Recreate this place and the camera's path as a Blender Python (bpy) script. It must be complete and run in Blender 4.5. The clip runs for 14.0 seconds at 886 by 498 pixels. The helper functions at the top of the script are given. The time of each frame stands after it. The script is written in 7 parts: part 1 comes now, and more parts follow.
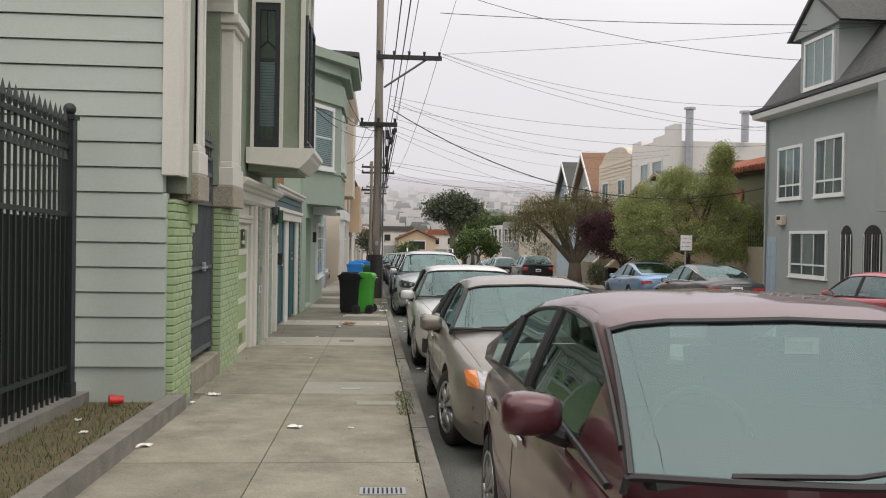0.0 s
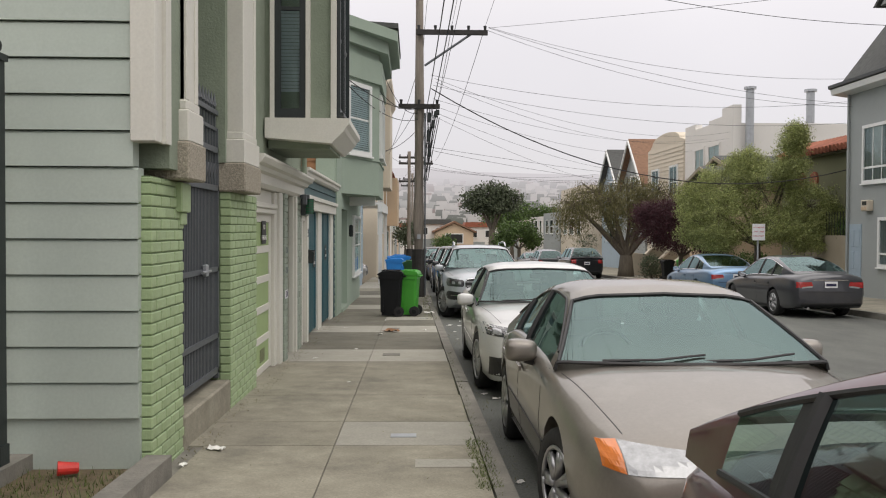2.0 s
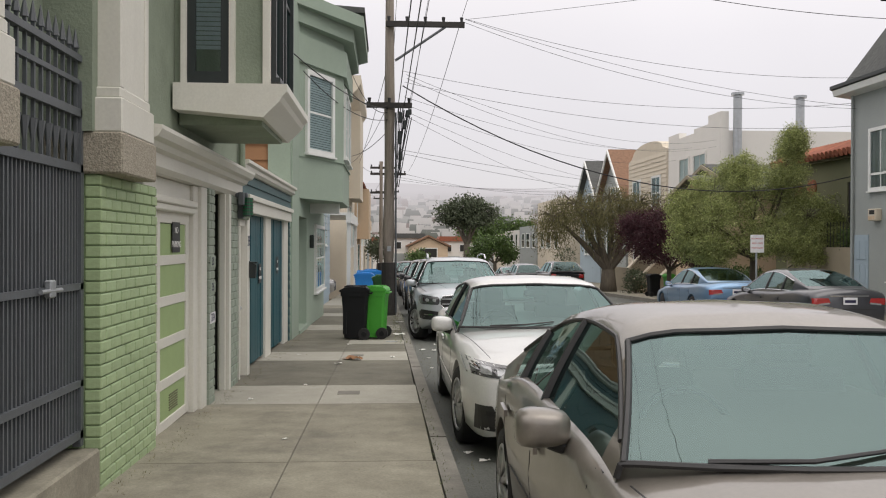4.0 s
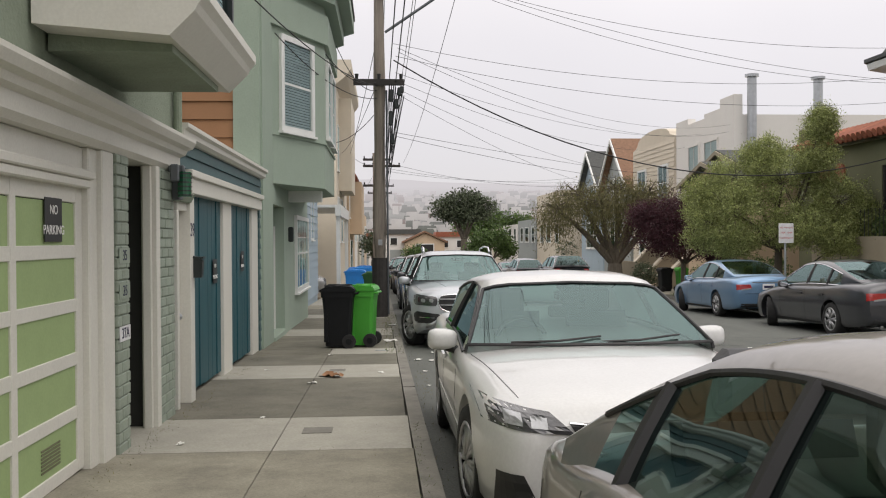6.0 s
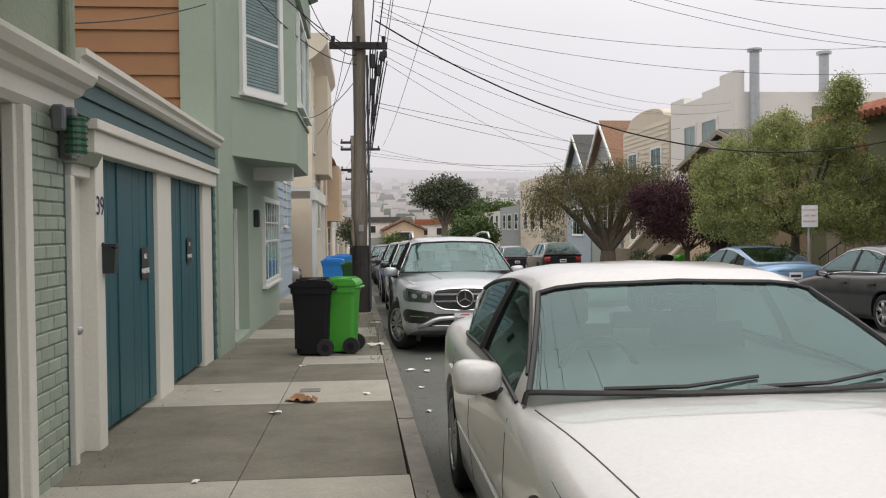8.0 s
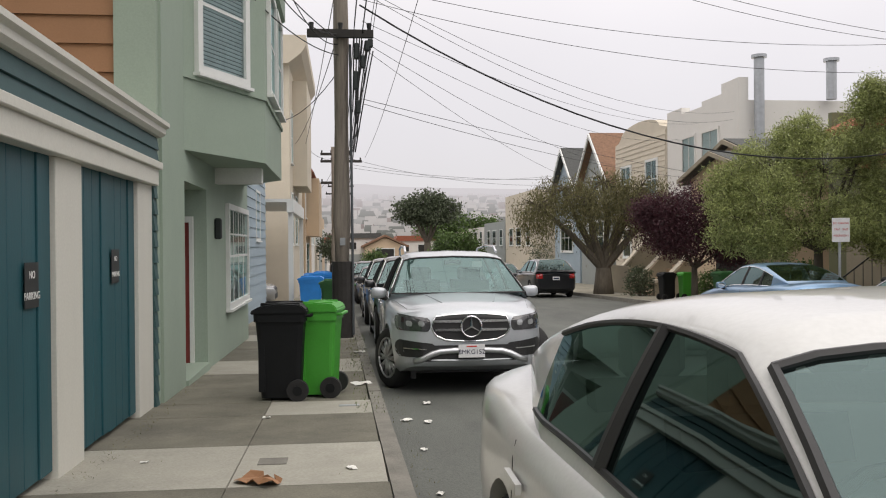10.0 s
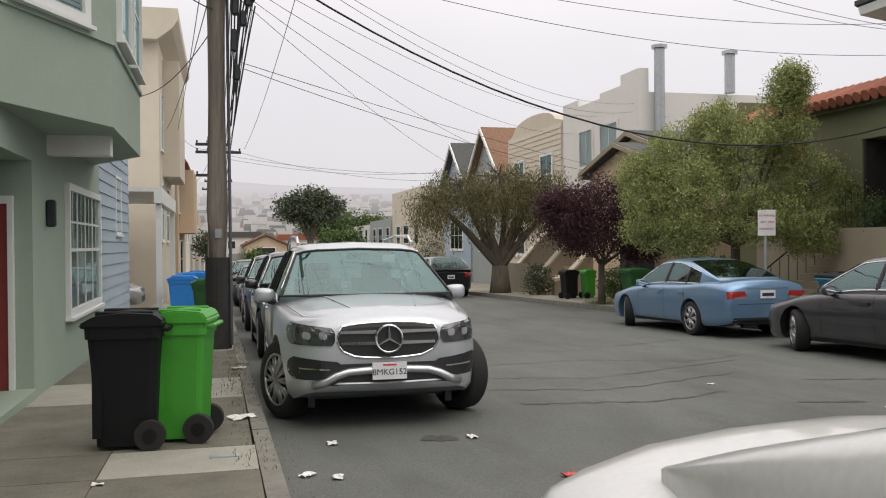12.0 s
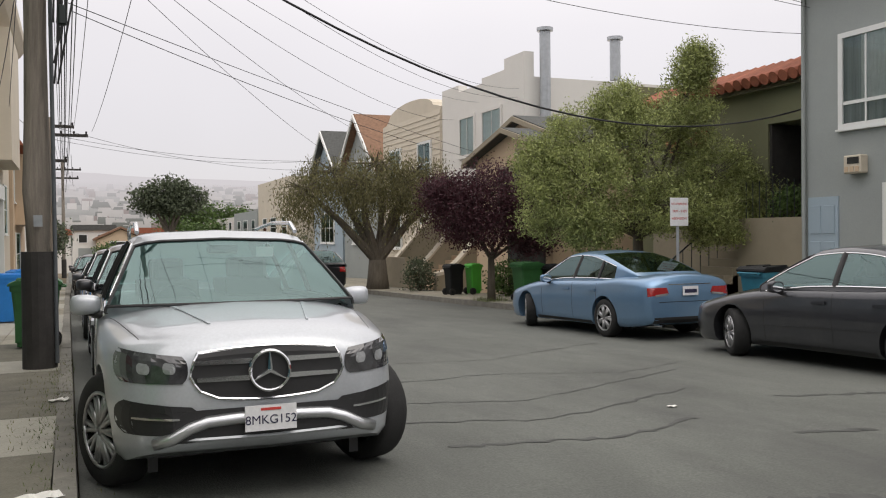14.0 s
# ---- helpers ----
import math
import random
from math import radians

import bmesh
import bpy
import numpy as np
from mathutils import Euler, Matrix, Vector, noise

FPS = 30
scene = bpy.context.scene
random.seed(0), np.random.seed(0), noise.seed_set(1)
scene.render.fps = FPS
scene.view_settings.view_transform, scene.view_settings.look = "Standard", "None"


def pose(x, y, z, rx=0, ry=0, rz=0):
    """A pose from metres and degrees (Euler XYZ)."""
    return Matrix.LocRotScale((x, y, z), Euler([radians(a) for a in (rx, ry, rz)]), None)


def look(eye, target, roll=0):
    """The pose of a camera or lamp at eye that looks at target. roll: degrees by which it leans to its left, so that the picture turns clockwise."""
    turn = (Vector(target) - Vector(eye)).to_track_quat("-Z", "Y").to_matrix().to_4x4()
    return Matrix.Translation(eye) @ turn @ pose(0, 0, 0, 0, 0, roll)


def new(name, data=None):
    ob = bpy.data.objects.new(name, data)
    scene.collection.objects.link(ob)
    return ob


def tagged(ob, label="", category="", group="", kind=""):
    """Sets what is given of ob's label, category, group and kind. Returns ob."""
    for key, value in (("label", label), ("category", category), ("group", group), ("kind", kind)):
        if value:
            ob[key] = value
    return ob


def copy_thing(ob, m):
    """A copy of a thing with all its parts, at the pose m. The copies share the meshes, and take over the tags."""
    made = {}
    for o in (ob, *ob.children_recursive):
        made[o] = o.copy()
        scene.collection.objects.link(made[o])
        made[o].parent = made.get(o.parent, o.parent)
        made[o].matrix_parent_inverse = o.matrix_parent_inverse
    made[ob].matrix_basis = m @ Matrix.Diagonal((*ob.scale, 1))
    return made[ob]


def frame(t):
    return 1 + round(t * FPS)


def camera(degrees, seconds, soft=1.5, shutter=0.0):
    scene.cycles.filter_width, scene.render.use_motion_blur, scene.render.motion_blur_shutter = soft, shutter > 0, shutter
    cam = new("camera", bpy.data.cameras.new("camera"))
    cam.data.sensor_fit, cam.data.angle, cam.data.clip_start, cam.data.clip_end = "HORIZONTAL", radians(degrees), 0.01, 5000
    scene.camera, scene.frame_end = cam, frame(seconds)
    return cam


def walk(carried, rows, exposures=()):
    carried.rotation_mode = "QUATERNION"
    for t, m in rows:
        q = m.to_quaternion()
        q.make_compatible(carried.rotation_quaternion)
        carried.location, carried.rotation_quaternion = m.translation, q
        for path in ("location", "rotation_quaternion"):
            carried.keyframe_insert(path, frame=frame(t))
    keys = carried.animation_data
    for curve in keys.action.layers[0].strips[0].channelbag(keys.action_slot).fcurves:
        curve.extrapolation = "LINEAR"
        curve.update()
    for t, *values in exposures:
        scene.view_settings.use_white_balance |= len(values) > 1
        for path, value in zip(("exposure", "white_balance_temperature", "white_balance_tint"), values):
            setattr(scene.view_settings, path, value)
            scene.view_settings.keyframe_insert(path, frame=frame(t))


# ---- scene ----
cam = camera(53.4, 14.0, soft=1.1)
METRES, EYE, TILT, LEAN, TURN = 17.3, 1.44, 0.0, 0.0, -4.2
ROWS = [
    (0.0, 0.0, 0.0, 0.0, 0.01, -0.83, -0.99),
    (0.5, -0.0055, 0.0354, -0.0007, 0.27, -0.99, -0.9),
    (1.0, -0.0122, 0.0728, -0.0017, 1.51, -1.88, -0.74),
    (1.5, -0.0169, 0.1102, -0.0019, 1.85, -2.01, -0.53),
    (2.0, -0.022, 0.1476, -0.0017, 2.33, -1.31, -0.26),
    (2.5, -0.0242, 0.1827, -0.0032, 2.24, -1.35, -0.32),
    (3.0, -0.0243, 0.2196, -0.0039, 2.17, -0.73, -0.48),
    (3.5, -0.025, 0.2548, -0.0055, 1.03, -0.3, -0.6),
    (6.0, -0.0284, 0.4328, -0.0126, 0.42, -0.59, 0.35),
    (6.5, -0.0348, 0.4682, -0.0126, 1.15, -0.34, 0.66),
    (7.0, -0.0383, 0.5033, -0.0137, 1.07, -0.46, 0.76),
    (7.5, -0.0423, 0.5426, -0.0144, 1.09, -0.47, 0.77),
    (8.0, -0.0435, 0.5782, -0.0163, -1.01, -1.38, 0.6),
    (8.5, -0.0454, 0.6146, -0.017, -1.51, -1.61, 0.53),
    (9.0, -0.0512, 0.6476, -0.0162, -1.78, -1.19, 0.54),
    (11.5, -0.0611, 0.8205, -0.0263, -5.43, 0.16, 0.15),
    (12.0, -0.0632, 0.8551, -0.0262, -9.93, -0.39, 0.52),
    (12.5, -0.0622, 0.889, -0.0269, -16.3, -1.26, 0.32),
    (13.0, -0.0603, 0.9259, -0.0274, -16.24, -1.47, 0.46),
    (13.5, -0.0563, 0.9594, -0.0278, -18.66, -1.54, 0.3),
    (14.0, -0.0528, 0.9947, -0.0288, -18.55, -0.88, 0.58),
]
walk(cam, [(t, pose(0, 0, EYE, TILT, LEAN, TURN) @ pose(METRES * x, METRES * y, METRES * z, 90 + pitch, roll, yaw)) for t, x, y, z, yaw, pitch, roll in ROWS])

# ---- world, sun ----
world = bpy.data.worlds.new("overcast_world")
scene.world = world
world.use_nodes = True
wn, wl = world.node_tree.nodes, world.node_tree.links
wn.clear()
sky = wn.new("ShaderNodeTexSky")
sky.sky_type, sky.sun_disc = "NISHITA", False
sky.sun_elevation, sky.sun_rotation = radians(55), radians(200)
sky_bg = wn.new("ShaderNodeBackground")
sky_bg.inputs["Strength"].default_value = 0.012
wl.new(sky.outputs["Color"], sky_bg.inputs["Color"])
# the fog deck: brighter overhead, paler and slightly pink at the horizon
tc = wn.new("ShaderNodeTexCoord")
sep = wn.new("ShaderNodeSeparateXYZ")
wl.new(tc.outputs["Generated"], sep.inputs[0])
ramp = wn.new("ShaderNodeValToRGB")
ramp.color_ramp.elements[0].position, ramp.color_ramp.elements[0].color = 0.0, (0.64, 0.605, 0.625, 1)
ramp.color_ramp.elements[1].position, ramp.color_ramp.elements[1].color = 1.0, (1.85, 1.75, 1.68, 1)
e = ramp.color_ramp.elements.new(0.22)
e.color = (0.81, 0.77, 0.785, 1)
wl.new(sep.outputs["Z"], ramp.inputs["Fac"])
cl = wn.new("ShaderNodeTexNoise")
cl.inputs["Scale"].default_value, cl.inputs["Detail"].default_value = 2.2, 4
wl.new(tc.outputs["Generated"], cl.inputs["Vector"])
clr = wn.new("ShaderNodeMapRange")
clr.inputs["To Min"].default_value, clr.inputs["To Max"].default_value = 0.9, 1.1
wl.new(cl.outputs["Fac"], clr.inputs["Value"])
clm = wn.new("ShaderNodeVectorMath")
clm.operation = "SCALE"
wl.new(ramp.outputs["Color"], clm.inputs[0])
wl.new(clr.outputs["Result"], clm.inputs["Scale"])
fog_bg = wn.new("ShaderNodeBackground")
fog_bg.inputs["Strength"].default_value = 1.05
wl.new(clm.outputs["Vector"], fog_bg.inputs["Color"])
add = wn.new("ShaderNodeAddShader")
wl.new(sky_bg.outputs[0], add.inputs[0])
wl.new(fog_bg.outputs[0], add.inputs[1])
wout = wn.new("ShaderNodeOutputWorld")
wl.new(add.outputs[0], wout.inputs["Surface"])

sun = new("sun", bpy.data.lights.new("sun", "SUN"))
sun.data.energy, sun.data.angle, sun.data.color = 0.65, radians(40), (1.0, 0.94, 0.86)
sun.matrix_world = look((9, -13, 24), (0, 0, 0))

# ---- materials ----


def mat(name, color, rough=0.7, metal=0.0, var=0.12, scale=6.0, bump=0.15, bump_scale=60.0, stain=0.0, stain_color=(0.05, 0.045, 0.04), stain_scale=1.2, rand=0.0, coat=0.0, spec=0.5, streak=(1, 1, 1), speck=0.04):
    """A surface with coarse tone variation, fine relief, shaped stains and a tone of its own for each piece."""
    m = bpy.data.materials.new(name)
    m.use_nodes = True
    n, l = m.node_tree.nodes, m.node_tree.links
    b = n["Principled BSDF"]
    b.inputs["Roughness"].default_value, b.inputs["Metallic"].default_value = rough, metal
    b.inputs["Specular IOR Level"].default_value = spec
    b.inputs["Coat Weight"].default_value = coat
    b.inputs["Coat Roughness"].default_value = 0.04
    t = n.new("ShaderNodeTexCoord")
    mp = n.new("ShaderNodeMapping")
    mp.inputs["Scale"].default_value = streak
    l.new(t.outputs["Object"], mp.inputs["Vector"])
    a = n.new("ShaderNodeTexNoise")
    a.inputs["Scale"].default_value, a.inputs["Detail"].default_value, a.inputs["Roughness"].default_value = scale, 6, 0.65
    l.new(mp.outputs[0], a.inputs["Vector"])
    r = n.new("ShaderNodeMapRange")
    r.inputs["From Min"].default_value, r.inputs["From Max"].default_value = 0.25, 0.75
    r.inputs["To Min"].default_value, r.inputs["To Max"].default_value = 1 - var, 1 + var
    l.new(a.outputs["Fac"], r.inputs["Value"])
    tone = r.outputs["Result"]
    if rand:
        oi = n.new("ShaderNodeObjectInfo")
        rr = n.new("ShaderNodeMapRange")
        rr.inputs["To Min"].default_value, rr.inputs["To Max"].default_value = 1 - rand, 1 + rand
        l.new(oi.outputs["Random"], rr.inputs["Value"])
        mu = n.new("ShaderNodeMath")
        mu.operation = "MULTIPLY"
        l.new(tone, mu.inputs[0])
        l.new(rr.outputs["Result"], mu.inputs[1])
        tone = mu.outputs[0]
    fn = n.new("ShaderNodeTexNoise")
    fn.inputs["Scale"].default_value, fn.inputs["Detail"].default_value = 55, 3
    l.new(t.outputs["Object"], fn.inputs["Vector"])
    fr = n.new("ShaderNodeMapRange")
    fr.inputs["From Min"].default_value, fr.inputs["From Max"].default_value = 0.3, 0.7
    fr.inputs["To Min"].default_value, fr.inputs["To Max"].default_value = 1 - speck, 1 + speck
    l.new(fn.outputs["Fac"], fr.inputs["Value"])
    fm = n.new("ShaderNodeMath")
    fm.operation = "MULTIPLY"
    l.new(tone, fm.inputs[0])
    l.new(fr.outputs["Result"], fm.inputs[1])
    tone = fm.outputs[0]
    sc = n.new("ShaderNodeVectorMath")
    sc.operation = "SCALE"
    sc.inputs[0].default_value = color
    l.new(tone, sc.inputs["Scale"])
    col = sc.outputs["Vector"]
    if stain:
        s = n.new("ShaderNodeTexNoise")
        s.inputs["Scale"].default_value, s.inputs["Detail"].default_value, s.inputs["Roughness"].default_value = stain_scale, 8, 0.7
        l.new(mp.outputs[0], s.inputs["Vector"])
        sr = n.new("ShaderNodeMapRange")
        sr.inputs["From Min"].default_value, sr.inputs["From Max"].default_value = 0.5, 0.72
        sr.inputs["To Max"].default_value = stain
        l.new(s.outputs["Fac"], sr.inputs["Value"])
        mx = n.new("ShaderNodeMix")
        mx.data_type = "RGBA"
        mx.inputs["B"].default_value = (*stain_color, 1)
        l.new(sr.outputs["Result"], mx.inputs["Factor"])
        l.new(col, mx.inputs["A"])
        col = mx.outputs["Result"]
    l.new(col, b.inputs["Base Color"])
    if bump:
        f = n.new("ShaderNodeTexNoise")
        f.inputs["Scale"].default_value, f.inputs["Detail"].default_value = bump_scale, 4
        l.new(mp.outputs[0], f.inputs["Vector"])
        bp = n.new("ShaderNodeBump")
        bp.inputs["Strength"].default_value, bp.inputs["Distance"].default_value = bump, 0.01
        l.new(f.outputs["Fac"], bp.inputs["Height"])
        l.new(bp.outputs["Normal"], b.inputs["Normal"])
    return m


def glass_mat(name, tint, alpha, rough=0.02):
    """Tinted window glass: clear by alpha, mirror-like at a slant."""
    m = bpy.data.materials.new(name)
    m.use_nodes = True
    n, l = m.node_tree.nodes, m.node_tree.links
    n.remove(n["Principled BSDF"])
    tr, gl, mx, fr = n.new("ShaderNodeBsdfTransparent"), n.new("ShaderNodeBsdfGlossy"), n.new("ShaderNodeMixShader"), n.new("ShaderNodeFresnel")
    tr.inputs["Color"].default_value = (*tint, 1)
    gl.inputs["Roughness"].default_value = rough
    gl.inputs["Color"].default_value = (0.62, 0.83, 0.82, 1)
    fr.inputs["IOR"].default_value = alpha
    l.new(fr.outputs[0], mx.inputs[0])
    l.new(tr.outputs[0], mx.inputs[1])
    l.new(gl.outputs[0], mx.inputs[2])
    l.new(mx.outputs[0], n["Material Output"].inputs["Surface"])
    return m


def paint(name, color, metal=0.0, rough=0.35, dust=0.0):
    return mat(name, color, rough, metal, 0.04, 2.0, 0.0, stain=dust, stain_color=(0.3, 0.28, 0.25), stain_scale=2.5, coat=0.8)


ASPHALT = mat("asphalt", (0.108, 0.114, 0.102), 0.85, var=0.26, scale=0.9, bump=0.5, bump_scale=90, stain=0.7, stain_color=(0.055, 0.055, 0.054), stain_scale=0.6, streak=(1, 0.35, 1), speck=0.2)
CONC = mat("concrete_walk", (0.255, 0.238, 0.186), 0.9, var=0.3, scale=2.4, bump=0.35, bump_scale=120, stain=0.65, stain_color=(0.11, 0.1, 0.085), stain_scale=1.1, rand=0.08, speck=0.12)
CONC_DARK = mat("weathered_concrete_walk", (0.15, 0.142, 0.111), 0.9, var=0.32, scale=2.0, bump=0.3, bump_scale=120, stain=0.6, stain_color=(0.085, 0.08, 0.068), stain_scale=1.3, rand=0.06, speck=0.14)
CONC_PALE = mat("pale_concrete_walk", (0.33, 0.318, 0.272), 0.9, var=0.12, scale=3, bump=0.25, bump_scale=120, stain=0.3, stain_color=(0.2, 0.19, 0.16), stain_scale=1.6, rand=0.05, speck=0.1)
KERB = mat("kerb_concrete", (0.2, 0.19, 0.165), 0.9, var=0.25, scale=4, bump=0.5, bump_scale=50, stain=0.5, stain_color=(0.09, 0.085, 0.075), stain_scale=3)
SOIL = mat("dry_soil", (0.13, 0.1, 0.06), 0.95, var=0.35, scale=8, bump=0.9, bump_scale=40, stain=0.5, stain_color=(0.1, 0.13, 0.04), stain_scale=3)
SIDING = mat("sage_siding_paint", (0.42, 0.475, 0.425), 0.6, var=0.05, scale=2, bump=0.08, bump_scale=30, stain=0.18, stain_color=(0.3, 0.34, 0.3), stain_scale=2, rand=0.025)
STUCCO = mat("olive_stucco", (0.23, 0.27, 0.205), 0.9, var=0.12, scale=3, bump=0.7, bump_scale=45, stain=0.3, stain_color=(0.15, 0.18, 0.13), stain_scale=2)
BRICKG = mat("lime_brick_paint", (0.33, 0.425, 0.235), 0.6, var=0.1, scale=7, bump=0.25, bump_scale=40, stain=0.3, stain_color=(0.3, 0.4, 0.27), stain_scale=5, rand=0.07)
BRICKS = mat("grey_green_brick_paint", (0.27, 0.315, 0.255), 0.65, var=0.1, scale=7, bump=0.25, bump_scale=40, rand=0.08)
MORTG = mat("painted_mortar", (0.22, 0.29, 0.16), 0.8, bump=0.4, bump_scale=60)
WHITE = mat("old_white_paint", (0.63, 0.62, 0.56), 0.55, var=0.06, scale=3, bump=0.1, bump_scale=25, stain=0.25, stain_color=(0.42, 0.4, 0.34), stain_scale=3, streak=(1, 1, 0.3))
WHITE2 = mat("fresh_white_paint", (0.72, 0.73, 0.71), 0.5, var=0.04, scale=3, bump=0.05)
STONE = mat("aggregate_stone", (0.33, 0.3, 0.24), 0.95, var=0.5, scale=60, bump=0.9, bump_scale=90)
IRON = mat("black_iron", (0.018, 0.024, 0.024), 0.45, var=0.15, scale=10, bump=0.1)
GATE = mat("grey_painted_iron", (0.095, 0.105, 0.115), 0.5, var=0.12, scale=8, bump=0.1)
# near-black for screens and backings, and for shade painted into openings
DARK = mat("shade_and_dark_backing", (0.02, 0.02, 0.018), 0.8, bump=0)
PANELG = mat("garage_panel_green", (0.3, 0.4, 0.18), 0.6, var=0.06, scale=5, bump=0.1, stain=0.2, stain_color=(0.22, 0.3, 0.14), stain_scale=4)
TEAL = mat("teal_door_paint", (0.014, 0.08, 0.1), 0.5, var=0.12, scale=3, bump=0.12, bump_scale=40, streak=(1, 1, 0.15))
TEALS = mat("teal_siding_paint", (0.032, 0.084, 0.088), 0.6, var=0.1, scale=3, bump=0.1)
BROWN = mat("brown_siding_paint", (0.32, 0.165, 0.08), 0.7, var=0.08, scale=2, bump=0.1, stain=0.2, stain_color=(0.22, 0.12, 0.06), stain_scale=2, rand=0.05)
MINT = mat("sage_stucco_paint", (0.305, 0.375, 0.305), 0.75, var=0.05, scale=1.5, bump=0.2, bump_scale=70, stain=0.15, stain_color=(0.22, 0.28, 0.22), stain_scale=1.2)
RED = mat("red_door_paint", (0.22, 0.035, 0.03), 0.5, bump=0.05)
CREAM = mat("cream_stucco", (0.58, 0.52, 0.42), 0.85, var=0.06, scale=1, bump=0.2, stain=0.15, stain_color=(0.42, 0.37, 0.3), stain_scale=0.8)
PEACH = mat("peach_stucco", (0.55, 0.42, 0.29), 0.85, var=0.06, scale=1, bump=0.2)
OFFW = mat("offwhite_stucco", (0.7, 0.68, 0.64), 0.85, var=0.05, scale=0.7, bump=0.15, stain=0.2, stain_color=(0.4, 0.39, 0.37), stain_scale=0.7)
GREYH = mat("grey_stucco", (0.31, 0.335, 0.325), 0.85, var=0.05, scale=0.9, bump=0.2, stain=0.15, stain_color=(0.25, 0.27, 0.265), stain_scale=0.6)
OLIVEH = mat("olive_house_stucco", (0.155, 0.16, 0.09), 0.85, var=0.08, scale=1, bump=0.2)
TANW = mat("tan_stucco", (0.3, 0.26, 0.19), 0.85, var=0.1, scale=1.5, bump=0.2)
BLUEH = mat("blue_siding_paint", (0.33, 0.41, 0.47), 0.7, var=0.05, scale=1, bump=0.1)
SHINGLE = mat("dark_shingles", (0.075, 0.078, 0.075), 0.9, var=0.4, scale=9, bump=0.8, bump_scale=20)
SHINGLEO = mat("cedar_shingles", (0.21, 0.12, 0.075), 0.9, var=0.35, scale=7, bump=0.7, bump_scale=16)
TILE = mat("clay_roof_tile", (0.3, 0.1, 0.055), 0.8, var=0.25, scale=5, bump=0.3, rand=0.15)
WOODP = mat("weathered_pole_wood", (0.24, 0.21, 0.175), 0.9, var=0.25, scale=5, bump=0.6, bump_scale=30, stain=0.4, stain_color=(0.07, 0.06, 0.05), stain_scale=2, streak=(6, 6, 0.4))
WOODD = mat("tarred_wood_and_porch_shade", (0.035, 0.032, 0.03), 0.8, var=0.3, scale=6, bump=0.4)
STEEL = mat("galvanised_steel", (0.42, 0.44, 0.46), 0.45, 0.7, var=0.15, scale=5, bump=0.05)
CHROME = mat("chrome", (0.75, 0.76, 0.78), 0.12, 1.0, var=0.02, bump=0)
RUBBER = mat("tyre_rubber", (0.018, 0.018, 0.018), 0.85, var=0.2, scale=20, bump=0.2)
PLASTIC = mat("black_trim_plastic", (0.02, 0.02, 0.021), 0.5, var=0.1, bump=0.05)
RIM = mat("alloy_rim", (0.42, 0.42, 0.43), 0.3, 0.8, var=0.06, bump=0)
SEAT = mat("grey_upholstery", (0.1, 0.1, 0.105), 0.9, bump=0.2)
HEAD = mat("headlamp_lens", (0.35, 0.36, 0.37), 0.1, 0.3, var=0.3, scale=18, bump=0.0, coat=1.0)
HEADD = mat("dark_headlamp_lens", (0.06, 0.06, 0.065), 0.08, 0.2, var=0.6, scale=14, bump=0.0, coat=1.0)
TAIL = mat("red_tail_lens", (0.35, 0.02, 0.02), 0.15, 0, var=0.2, scale=20, bump=0, coat=1.0)
AMBER = mat("amber_lens", (0.6, 0.17, 0.03), 0.2, 0, bump=0, coat=1.0)
PLATE = mat("plate_white", (0.75, 0.75, 0.76), 0.4, bump=0)
INK = mat("dark_ink", (0.02, 0.02, 0.06), 0.6, bump=0)
CREAMINK = mat("white_ink", (0.8, 0.8, 0.78), 0.6, bump=0)
REDINK = mat("red_ink", (0.55, 0.06, 0.05), 0.6, bump=0)
BINB = mat("black_bin_plastic", (0.007, 0.008, 0.009), 0.55, var=0.2, scale=5, bump=0.1, spec=0.25)
BING = mat("green_bin_plastic", (0.055, 0.31, 0.03), 0.45, var=0.1, scale=4, bump=0.08, stain=0.2, stain_color=(0.04, 0.17, 0.025), stain_scale=4)
BINDG = mat("dark_green_bin_plastic", (0.03, 0.12, 0.035), 0.5, var=0.15, scale=4, bump=0.1)
BINBL = mat("blue_bin_plastic", (0.02, 0.21, 0.6), 0.45, var=0.1, scale=4, bump=0.1)
NET = mat("net_curtain", (0.3, 0.32, 0.32), 0.9, var=0.35, scale=3, bump=0.1, streak=(3, 3, 0.1))
CURTAIN = mat("white_curtain", (0.6, 0.6, 0.58), 0.9, var=0.1, bump=0.1)
BLIND = mat("grey_blind", (0.5, 0.56, 0.57), 0.7, bump=0)
PAPER = mat("litter_paper", (0.75, 0.74, 0.7), 0.8, bump=0.2)
CUP = mat("red_cup_plastic", (0.6, 0.04, 0.03), 0.4, bump=0)
BARK = mat("bark", (0.1, 0.085, 0.065), 0.95, var=0.35, scale=6, bump=0.9, bump_scale=18, streak=(2, 2, 0.4))
CABLE = mat("cable_sheath", (0.02, 0.02, 0.022), 0.7, bump=0)
WINGLASS = glass_mat("house_window_glass", (0.82, 0.86, 0.86), 1.55)
CARGLASS = glass_mat("car_window_glass", (0.42, 0.56, 0.52), 2.45)
CARDEEP = glass_mat("deep_tinted_windscreen", (0.36, 0.46, 0.44), 2.15)
CARDARK = glass_mat("tinted_car_glass", (0.1, 0.13, 0.12), 1.9)


